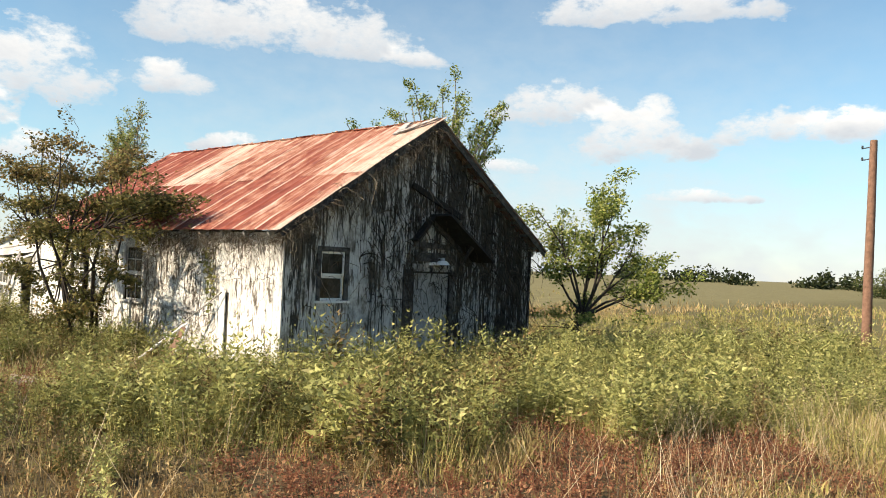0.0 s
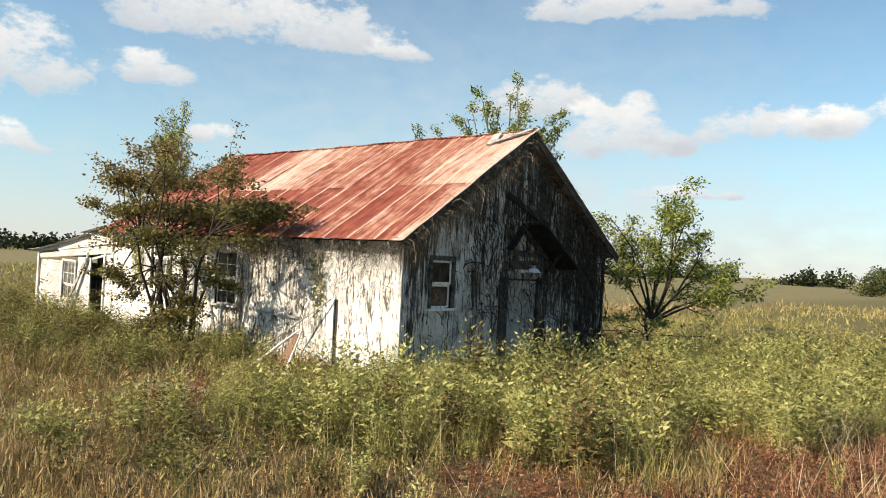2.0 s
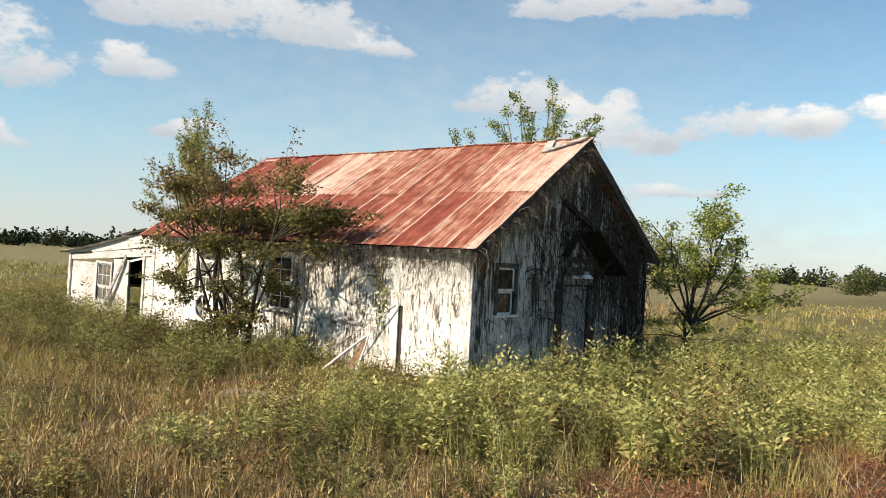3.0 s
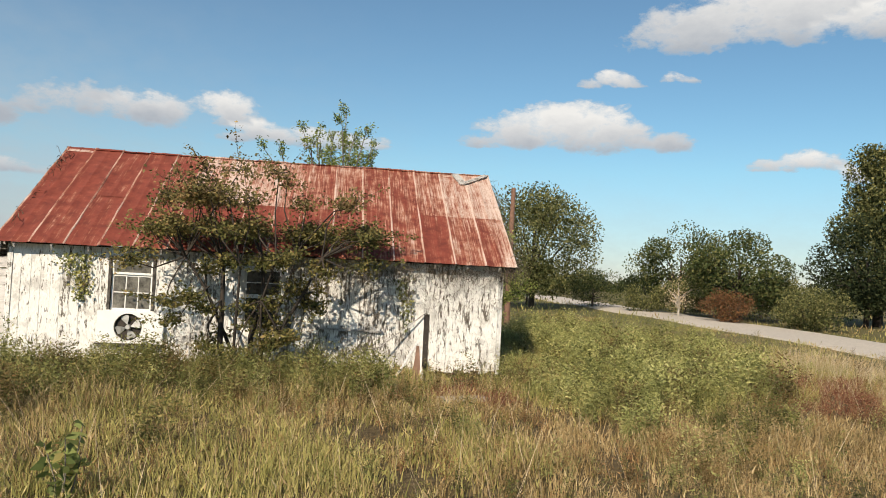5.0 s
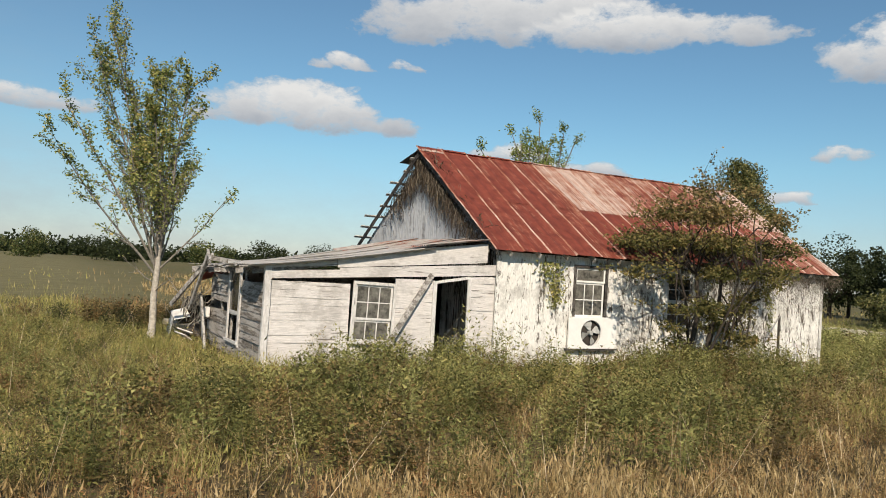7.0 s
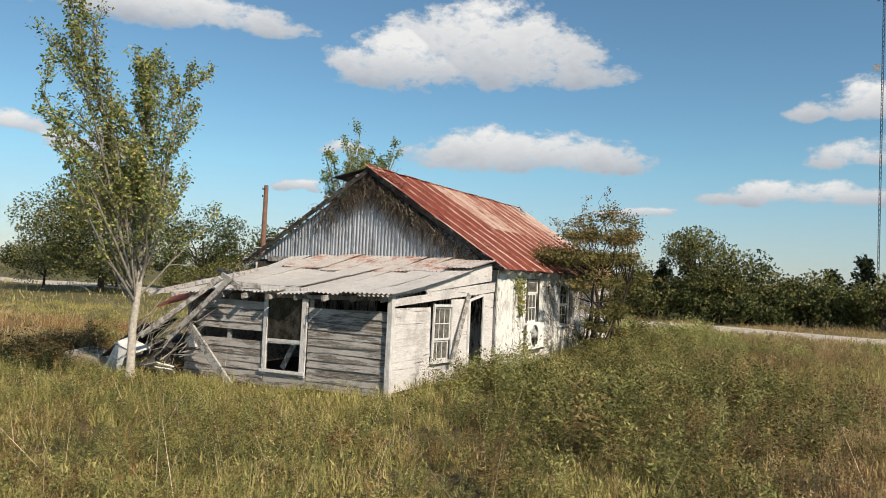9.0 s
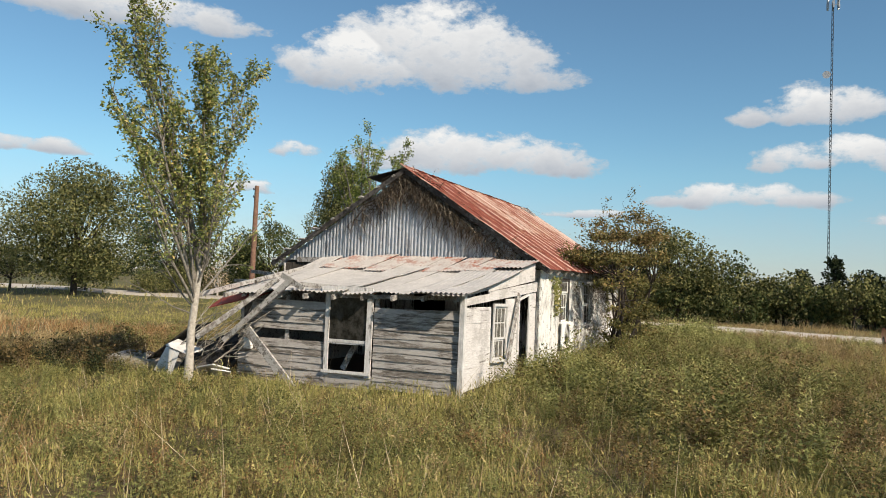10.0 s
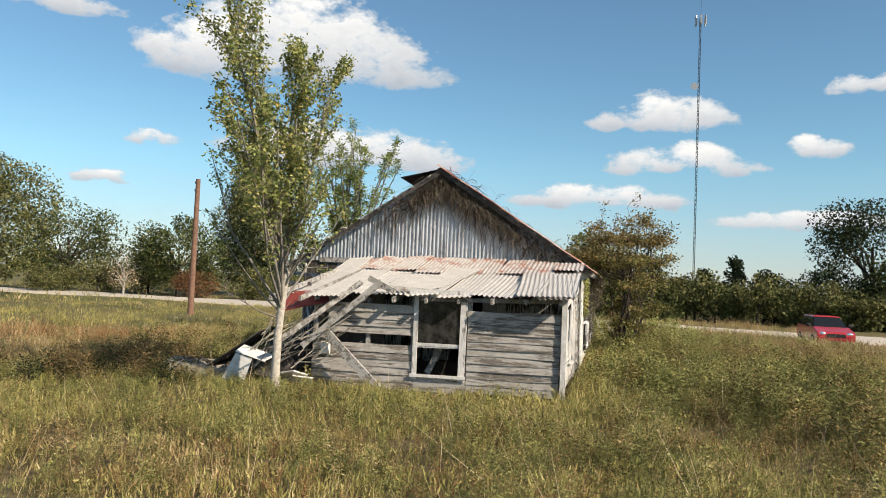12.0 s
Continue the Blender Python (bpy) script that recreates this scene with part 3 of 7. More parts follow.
    out = nt.nodes.new("ShaderNodeOutputMaterial")
    nt.links.new(alpha, ms.inputs[0])
    nt.links.new(tr.outputs[0], ms.inputs[1])
    nt.links.new(em.outputs[0], ms.inputs[2])
    nt.links.new(ms.outputs[0], out.inputs[0])
    tagged(part("backdrop", me, m_), "white fair-weather cumulus clouds in a blue sky", "clouds", kind="structure")


build_ground()
build_road()
build_clouds()

# ---- the house ----
X0, X1, Y0, Y1 = 0.30, 11.20, 0.05, 7.60        # main walls
EAVE_Y, EAVE_Z, RIDGE_Y, RIDGE_Z = -0.25, 2.60, 3.82, 5.18
NORTH_Y = 7.95
RX0, RX1 = 0.0, 11.52
LX, LY0, LY1 = -4.75, 0.15, 5.30               # lean-to
house = empty("house", (0, 0, 0), "derelict white board house with a rusted red tin roof", "house")


def roof_z(y):
    """The underside line of the main roof at a place across it."""
    if y < RIDGE_Y:
        return EAVE_Z + (y - EAVE_Y) / (RIDGE_Y - EAVE_Y) * (RIDGE_Z - EAVE_Z)
    return EAVE_Z - 0.04 + (NORTH_Y - y) / (NORTH_Y - RIDGE_Y) * (RIDGE_Z - EAVE_Z + 0.04)


def lean_z(x, y):
    """Height of the lean-to roof, which sags towards its far corner."""
    s = (x - 0.15) / (-5.1 - 0.15)
    low = 1.99 - 0.05 * max(0.0, y - 0.2) * 0.55
    return 2.84 + (low - 2.84) * s - 0.10 * math.sin(math.pi * min(1, max(0, s))) * math.sin(math.pi * min(1, max(0, y / 6.5)))


def wall_group(name, label):
    ob = new(name)
    ob.parent = house
    ob["label"] = label
    return ob


south = wall_group("wall_south", "white flaking vertical board wall")
front = wall_group("wall_east", "dark bare vertical board gable wall")
rear = wall_group("wall_west", "grey corrugated tin gable wall")
north = wall_group("wall_north", "weathered vertical board wall")
lean_s = wall_group("lean_to_south_wall", "pale clapboard lean-to wall")
lean_w = wall_group("lean_to_west_wall", "grey weathered clapboard lean-to wall")


# openings: start, end, sill, head
S_OPEN = [(2.36, 3.32, 1.22, 2.40), (5.25, 6.15, 1.04, 2.32), (9.44, 9.57, 0.10, 1.44)]
F_OPEN = [(0.88, 1.56, 1.36, 2.34), (3.42, 4.66, 0.18, 2.02)]


def upright_boards(group, mat, along, lo, hi, face, base, top_of, openings, thick=0.028, seed=1):
    """Vertical boards along x or y, cut round the openings."""
    r = random.Random(seed)
    edges = sorted({lo, hi, *[o[0] for o in openings], *[o[1] for o in openings]})
    for a, b in zip(edges, edges[1:]):
        n = max(1, round((b - a) / 0.215))
        cut = [a + (b - a) * i / n for i in range(n + 1)]
        for p, q in zip(cut, cut[1:]):
            mid = (p + q) / 2
            over = [o for o in openings if o[0] < mid < o[1]]
            spans = [(base + r.uniform(-0.03, 0.05), top_of(mid))]
            if over:
                spans = [(base, over[0][2]), (over[0][3], top_of(mid))]
            for z0, z1 in spans:
                if z1 - z0 < 0.06:
                    continue
                off = r.uniform(-0.006, 0.006)
                w = (q - p) - 0.005
                if along == "x":
                    board("board", group, mat, (mid, face + off, z0), (mid + r.uniform(-0.006, 0.006), face + off, z1), w, thick, (1, 0, 0), 0.003)
                else:
                    board("board", group, mat, (face + off, mid, z0), (face + off, mid + r.uniform(-0.006, 0.006), z1), w, thick, (0, 1, 0), 0.003)


upright_boards(south, M_SIDE, "x", X0, X1, Y0, 0.12, lambda x: 2.62, S_OPEN, seed=3)
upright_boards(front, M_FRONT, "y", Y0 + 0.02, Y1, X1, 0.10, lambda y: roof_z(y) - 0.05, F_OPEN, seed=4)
upright_boards(north, M_FRONT, "x", X0, X1, Y1, 0.12, lambda x: 2.62, [(4.0, 4.9, 1.1, 2.3)], seed=6)
upright_boards(rear, M_FRONT, "y", Y0 + 0.02, Y1, X0, 0.12, lambda y: 2.62, [(2.6, 3.5, 0.15, 2.1)], seed=7)


# lining and ceiling coloured dark for indoor shade, and the floor, behind the boards
def lining():
    bm = bmesh.new()
    e = 0.045
    xs = [X0 + e, 2.36, 3.32, 5.25, 6.15, X1 - e]
    for i, (a, b) in enumerate(zip(xs, xs[1:])):
        if i % 2 == 0:
            box(bm, (a, Y0 + 0.03, 0.15), (b, Y0 + 0.06, 2.6))
        else:
            o = S_OPEN[i // 2]
            box(bm, (a, Y0 + 0.03, 0.15), (b, Y0 + 0.06, o[2]))
            box(bm, (a, Y0 + 0.03, o[3]), (b, Y0 + 0.06, 2.6))
    ys = [Y0 + 0.1, 0.88, 1.56, Y1 - 0.1]
    for i, (a, b) in enumerate(zip(ys, ys[1:])):
        if i != 1:
            box(bm, (X1 - 0.06, a, 0.15), (X1 - 0.03, b, 2.6))
        else:
            box(bm, (X1 - 0.06, a, 0.15), (X1 - 0.03, b, 1.36))
            box(bm, (X1 - 0.06, a, 2.34), (X1 - 0.03, b, 2.6))
    box(bm, (X0 + 0.03, Y0 + 0.1, 0.15), (X0 + 0.06, 2.6, 2.6))
    box(bm, (X0 + 0.03, 3.5, 0.15), (X0 + 0.06, Y1 - 0.1, 2.6))
    box(bm, (X0 + 0.1, Y1 - 0.06, 0.15), (4.0, Y1 - 0.03, 2.6))
    box(bm, (4.9, Y1 - 0.06, 0.15), (X1 - 0.1, Y1 - 0.03, 2.6))
    part("inner_lining", bm, M_SHADE, house, "bare inner wall lining, coloured dark for indoor shade")
    bm = bmesh.new()
    box(bm, (X0, Y0 + 0.03, 0.06), (X1 - 0.03, Y1 - 0.03, 0.14))
    part("house_floor", bm, M_FLOORWOOD, house, "dusty dark floorboards")
    bm = bmesh.new()
    box(bm, (X0 + 0.03, Y0 + 0.06, 2.62), (X1 - 0.05, Y1 - 0.06, 2.65))
    part("ceiling", bm, M_SHADE, house, "board ceiling, coloured dark for indoor shade")


lining()
for cx, cy in ((X0, Y0), (X1, Y0), (X0, Y1), (X1, Y1)):
    s = -1 if cx == X0 else 1
    board("corner_board", house, M_SIDE if (cy == Y0 and cx == X0) else M_FRONT, (cx + s * 0.03, cy - 0.025 if cy == Y0 else cy + 0.025, 0.08), (cx + s * 0.03, cy - 0.025 if cy == Y0 else cy + 0.025, 2.6), 0.11, 0.03, (1, 0, 0))


# roof sheets: a crimp at both edges and one in the middle
def sheet_mesh(width, length, seed, lift=0.022, bend=0.012):
    r = random.Random(seed)
    w = width
    prof = [(-w / 2 - 0.02, 0), (-w / 2, lift), (-w / 2 + 0.022, 0), (-w / 2 + 0.05, lift * 0.8), (-w / 2 + 0.075, 0), (-0.025, 0), (0, lift * 0.6), (0.025, 0), (w / 2 - 0.02, 0), (w / 2, lift), (w / 2 + 0.02, 0.004)]
    rows = []
    n = 5
    for j in range(n + 1):
        s = j / n * length
        k = r.uniform(-bend, bend)
        rows.append([(x, s, z + 0.004 + k + r.uniform(-0.003, 0.003)) for x, z in prof])
    V = np.array(rows).reshape(-1, 3)
    m = len(prof)
    F = [(j * m + i, j * m + i + 1, (j + 1) * m + i + 1, (j + 1) * m + i) for j in range(n) for i in range(m - 1)]
    me = mesh_of("roof_sheet", V, np.array(F))
    crimp = [1 if i in (0, 1, 8, 9) else 0 for j in range(n) for i in range(m - 1)]
    me.polygons.foreach_set("material_index", np.array(crimp, np.int32))
    return me


def build_roof():
    roof = new("roof")
    roof.parent = house
    roof["label"] = "rusted red sheet metal gable roof"
    up = math.hypot(RIDGE_Y - EAVE_Y, RIDGE_Z - EAVE_Z)
    slope = math.atan2(RIDGE_Z - EAVE_Z, RIDGE_Y - EAVE_Y)
    n = 16
    w = (RX1 - RX0) / n
    r = random.Random(21)
    low_len, high_len = up * 0.50, up * 0.56
    lows = [sheet_mesh(w, low_len, s) for s in range(4)]
    highs = [sheet_mesh(w, high_len, s + 10) for s in range(4)]
    for side in (0, 1):
        for i in range(n):
            x = RX0 + (i + 0.5) * w
            for course in (0, 1):
                src = (lows, highs)[course][r.randrange(4)]
                mat = M_ROOF_HIGH if course else M_ROOF_LOW
                if side == 1 and i == 0:
                    continue
                me = src.copy()
                me.materials.append(mat)
                me.materials.append(M_SEAM)
                ob = new("roof_sheet", me)
                ob.parent = roof
                d = 0.0 if course == 0 else up * 0.475
                lift = 0.05 + course * 0.012 + (i % 2) * 0.004
                if side == 0:
                    m = Matrix.Translation((x, EAVE_Y, EAVE_Z)) @ Matrix.Rotation(slope, 4, "X") @ Matrix.Translation((0, d + r.uniform(-0.012, 0.012), lift))
                else:
                    m = Matrix.Translation((x, NORTH_Y, EAVE_Z - 0.04)) @ Matrix.Rotation(math.pi, 4, "Z") @ Matrix.Rotation(slope, 4, "X") @ Matrix.Translation((0, d, lift))
                ob.matrix_basis = m
    # rafters with tails past the eave, purlins, ridge and rake boards
    for k in range(15):
        x = 0.42 + k * 0.765
        board("rafter", roof, M_GREYWOOD, (x, EAVE_Y + 0.03, EAVE_Z - 0.045), (x, RIDGE_Y, RIDGE_Z - 0.06), 0.10, 0.045, (0, 0, 1), 0.0)
        board("rafter", roof, M_GREYWOOD, (x, NORTH_Y - 0.03, EAVE_Z - 0.085), (x, RIDGE_Y, RIDGE_Z - 0.06), 0.10, 0.045, (0, 0, 1), 0.0)
    for k in range(9):
        t = (k + 0.35) / 9
        y, z = EAVE_Y + t * (RIDGE_Y - EAVE_Y), EAVE_Z + t * (RIDGE_Z - EAVE_Z)
        board("purlin", roof, M_GREYWOOD, (RX0 + 0.03, y, z + 0.022), (RX1 - 0.05, y, z + 0.022), 0.085, 0.022, (0, math.cos(slope), math.sin(slope)), 0.0)
        y2, z2 = NORTH_Y - t * (NORTH_Y - RIDGE_Y), EAVE_Z - 0.04 + t * (RIDGE_Z - EAVE_Z + 0.04)
        out = rb.uniform(-0.32, -0.02)
        board("purlin", roof, M_GREYWOOD, (out, y2, z2 + 0.022), (RX1 - 0.05, y2, z2 + 0.022 + 0.01), 0.085, 0.024, (0, math.cos(slope), -math.sin(slope)), 0.003)
    for x in (RX1 - 0.03, RX0 + 0.06):
        board("rake_board", roof, M_DARKWOOD, (x, EAVE_Y + 0.02, EAVE_Z - 0.02), (x, RIDGE_Y, RIDGE_Z - 0.01), 0.13, 0.025, (0, 0, 1), 0.0)
        board("rake_board", roof, M_DARKWOOD, (x, NORTH_Y - 0.02, EAVE_Z - 0.06), (x, RIDGE_Y, RIDGE_Z - 0.01), 0.13, 0.025, (0, 0, 1), 0.0)
    bm = bmesh.new()
    for i in range(24):
        xa, xb = RX0 + (RX1 - RX0) * i / 24, RX0 + (RX1 - RX0) * (i + 1) / 24
        za, zb = [RIDGE_Z + 0.088 - 0.05 * math.sin(math.pi * j / 24) + 0.008 * math.sin(j * 2.1) for j in (i, i + 1)]
        for s in (-1, 1):
            f = [bm.verts.new(p) for p in ((xa, RIDGE_Y, za), (xb, RIDGE_Y, zb), (xb, RIDGE_Y + s * 0.13, zb - 0.075), (xa, RIDGE_Y + s * 0.13, za - 0.075))]
            bm.faces.new(f)
    bmesh.ops.remove_doubles(bm, verts=bm.verts, dist=0.001)
    part("ridge_cap", bm, M_SEAM, roof, "worn metal ridge cap")
    # loose boards on the ridge by the front, and a lifted sheet by the rear
    m = lambda x, s, h=0.11: (x, EAVE_Y + s * math.cos(slope) - h * math.sin(slope), EAVE_Z + s * math.sin(slope) + h * math.cos(slope))
    board("loose_board", roof, M_GREYWOOD, m(10.55, up - 0.02), m(10.72, up - 0.62), 0.20, 0.03, (1, 0, 0), 0.004, "grey loose board lying on the roof")
    board("loose_board", roof, M_GREYWOOD, m(10.72, up - 0.60, 0.12), m(11.45, up + 0.0, 0.14), 0.13, 0.03, (1, 0, 0), 0.004, "grey loose board lying on the roof")
    bm = bmesh.new()
    a = [(0.0, RIDGE_Y + 0.05, RIDGE_Z + 0.02), (1.6, RIDGE_Y + 0.05, RIDGE_Z + 0.04), (1.6, RIDGE_Y + 1.05, RIDGE_Z - 0.28), (0.0, RIDGE_Y + 1.10, RIDGE_Z - 0.20)]
    prism(bm, a, [(p[0], p[1] + 0.003, p[2] + 0.008) for p in a])
    part("lifted_sheet", bm, M_DARKSTEEL, roof, "dark roof sheet lifted off the rafters")
    return roof


roof = build_roof()


# corrugated sheets
def corrugated(name, parent, mat, foot, along, up, width, length_of, pitch=0.10, depth=0.036, label="", rows=5, sag=0.0):
    """A corrugated sheet: foot corner, way along its width, way up its length; length_of gives its length at a place across."""
    along, up = Vector(along).normalized(), Vector(up).normalized()
    out = along.cross(up)
    n = max(4, int(width / pitch * 4))
    V, F = [], []
    for i in range(n + 1):
        s = i / n * width
        L = length_of(s)
        h = depth * 0.5 * math.sin(s / pitch * 2 * math.pi)
        for j in range(rows + 1):
            t = j / rows
            V.append(along * s + up * (L * t) + out * (h - sag * math.sin(math.pi * t)))
    for i in range(n):
        for j in range(rows):
            a = i * (rows + 1) + j
            F.append((a, a + rows + 1, a + rows + 2, a + 1))
    ob = part(name, mesh_of(name, np.array([tuple(v) for v in V]), np.array(F)), mat, parent, label)
    ob.location = foot
    return ob


def rear_siding():
    y = 0.25
    k = 0
    while y < 7.35:
        w = min(0.68, 7.45 - y)
        base = 2.68 + rb.uniform(-0.02, 0.02)
        corrugated("siding_sheet", rear, M_SIDING, (X0 - 0.035 - 0.006 * (k % 2), y + w, base), (0, -1, 0), (0, 0, 1), w + 0.03, lambda s, y=y, w=w, base=base: max(0.03, roof_z(y + w - s) - base - 0.05), 0.105, 0.045, rows=3)
        y += w
        k += 1
    board("ledger_board", house, M_GREYWOOD, (X0 - 0.05, 0.1, 2.74), (X0 - 0.05, 7.2, 2.70), 0.14, 0.03, (0, 0, 1))


rear_siding()


def window_unit(name, parent_label, at, along, w, h, cols, rows_up, rows_low, mat=None, depth=0.10, casing=0.09, glazed=True, out=-1, split=0.5, case_mat=None, missing=0.2, glass=None, cols_up=None):
    """A sash window standing upright: origin at its lower left outer corner; along is x or y."""
    mat = mat or M_TRIM
    case_mat = case_mat or mat
    win = empty(name, at, parent_label, "")
    win.parent = house
    if along == "y":
        win.rotation_euler = (0, 0, radians(90) if out > 0 else radians(-90))

    def bar(nm, a, b, ww, t, parent=win, label="", m=mat):
        mid = (Vector(a) + Vector(b)) / 2
        bm = bmesh.new()
        stick(bm, Vector(a) - mid, Vector(b) - mid, ww, t, (1, 0, 0) if abs(a[2] - b[2]) > 0.01 else (0, 0, 1), 0.0015, 2)
        ob = part(nm, bm, m, parent, label)
        ob.location = mid
        return ob

    c = casing
    bar("casing", (-c / 2, -0.02, -0.02), (-c / 2, -0.02, h + 0.02), c, 0.03, m=case_mat)
    bar("casing", (w + c / 2, -0.02, -0.02), (w + c / 2, -0.02, h + 0.02), c, 0.03, m=case_mat)
    bar("head_casing", (-c, -0.022, h + c / 2), (w + c, -0.022, h + c / 2), c, 0.034, m=case_mat)
    bar("sill", (-c - 0.02, -0.035, -0.02), (w + c + 0.02, -0.035, -0.02), 0.045, 0.09)
    for lo, hi, rows_, dy in ((h * split, h, rows_up, 0.02), (0, h * split, rows_low, 0.05)):
        if rows_ == 0:
            continue
        count = cols_up or cols if lo > 0 else cols
        sash = new("sash")
        sash.parent = win
        s = 0.045
        bar("stile", (s / 2, dy, lo), (s / 2, dy, hi), s, 0.03, sash)
        bar("stile", (w - s / 2, dy, lo), (w - s / 2, dy, hi), s, 0.03, sash)
        bar("rail", (s, dy, lo + s / 2), (w - s, dy, lo + s / 2), s, 0.028, sash)
        bar("rail", (s, dy, hi - s / 2), (w - s, dy, hi - s / 2), s, 0.028, sash)
        for i in range(1, count):
            x = s + (w - 2 * s) * i / count
            bar("glazing_bar", (x, dy, lo + s), (x, dy, hi - s), 0.022, 0.02, sash)
        for j in range(1, rows_):
            z = lo + s + (hi - lo - 2 * s) * j / rows_
            bar("glazing_bar", (s, dy, z), (w - s, dy, z), 0.022, 0.019, sash)
        if glazed:
            for i in range(count):
                for j in range(rows_):
                    if rb.random() < missing:
                        continue
                    xa, xb = s + (w - 2 * s) * i / count, s + (w - 2 * s) * (i + 1) / count
                    za, zb = lo + s + (hi - lo - 2 * s) * j / rows_, lo + s + (hi - lo - 2 * s) * (j + 1) / rows_
                    bm = bmesh.new()
                    box(bm, (xa, dy - 0.002, za), (xb, dy + 0.002, zb))
                    part("pane", bm, glass or M_GLASS, sash)
    return win


win_fan = window_unit("window_1", "white wooden sash window, one wide pane over six small ones", (2.40, Y0 - 0.005, 1.24), "x", 0.88, 1.14, 3, 1, 2, mat=M_SASH, split=0.70, missing=0.0, case_mat=M_DARKWOOD, casing=0.06, cols_up=1, glass=M_GLASS_GREY)
win_bush = window_unit("window_2", "worn sash window half hidden behind a bush", (5.29, Y0 - 0.005, 1.06), "x", 0.82, 1.24, 2, 2, 2, missing=0.15, glass=M_GLASS_DARK)
win_front = window_unit("window_3", "narrow two-pane sash window in a dark gable wall", (X1 + 0.005, 0.92, 1.38), "y", 0.60, 0.94, 1, 1, 1, M_SASH, out=1, case_mat=M_DARKWOOD, missing=0.0, glass=M_GLASS_DARK)


# window fan in its white panel
def window_fan():
    fan = empty("window_fan", (2.86, Y0 - 0.125, 0.88), "old metal window fan set in a white panel below the sash", "fan")
    bm = bmesh.new()

    def edge_point(a):
        c, s = math.cos(radians(a)), math.sin(radians(a))
        t = min((0.74 if c > 0 else 0.68) / abs(c) if abs(c) > 1e-6 else 9, (0.345 if s > 0 else 0.36) / abs(s) if abs(s) > 1e-6 else 9)
        return (c * t, s * t)
    turns = sorted(list(range(0, 360, 15)) + [math.degrees(math.atan2(v, u)) % 360 for u, v in ((0.74, 0.345), (-0.68, 0.345), (-0.68, -0.36), (0.74, -0.36))])
    ring = [(0.30 * math.cos(radians(a)) - 0.02, 0.30 * math.sin(radians(a))) for a in turns]
    for y in (0.0, 0.025):
        vi = [bm.verts.new((p[0], y, p[1])) for p in ring]
        vo = [bm.verts.new((edge_point(a)[0], y, edge_point(a)[1])) for a in turns]
        for i in range(len(turns)):
            j = (i + 1) % len(turns)
            bm.faces.new((vo[i], vo[j], vi[j], vi[i]))
    bmesh.ops.recalc_face_normals(bm, faces=bm.faces)
    part("panel", bm, M_WHITEPANEL, fan, "white painted panel with a round hole")
    bm = bmesh.new()
    box(bm, (-0.70, -0.03, -0.40), (0.76, 0.10, -0.362))
    part("ledge", bm, M_DARKWOOD, fan, "dark ledge under the panel")
    # dark disc over the wall boards, gives the hole its shade by colour
    bm = bmesh.new()
    bmesh.ops.create_cone(bm, cap_ends=True, segments=24, radius1=0.30, radius2=0.30, depth=0.02, matrix=Matrix.Translation((-0.02, 0.09, 0)) @ Matrix.Rotation(math.pi / 2, 4, "X"))
    part("housing", bm, M_SHADE, fan, "dark disc for the shade in the fan hole")
    bm = bmesh.new()
    bmesh.ops.create_cone(bm, cap_ends=True, segments=14, radius1=0.06, radius2=0.05, depth=0.09, matrix=Matrix.Translation((-0.02, 0.03, 0)) @ Matrix.Rotation(math.pi / 2, 4, "X"))
    part("hub", bm, M_FAN, fan)
    for k in range(4):
        a = radians(20 + k * 90)
        bm = bmesh.new()
        pts = []
        for r, spread in ((0.05, 0.25), (0.14, 0.62), (0.24, 0.66), (0.275, 0.45)):
            for sgn in (-1, 1):
                ang = a + sgn * spread * 0.62
                pts.append((r * math.cos(ang) - 0.02, 0.04 + sgn * 0.028, r * math.sin(ang)))
        v = [bm.verts.new(p) for p in pts]
        for i in range(0, 6, 2):
            bm.faces.new((v[i], v[i + 1], v[i + 3], v[i + 2]))
        part("blade", bm, M_FAN, fan)


window_fan()


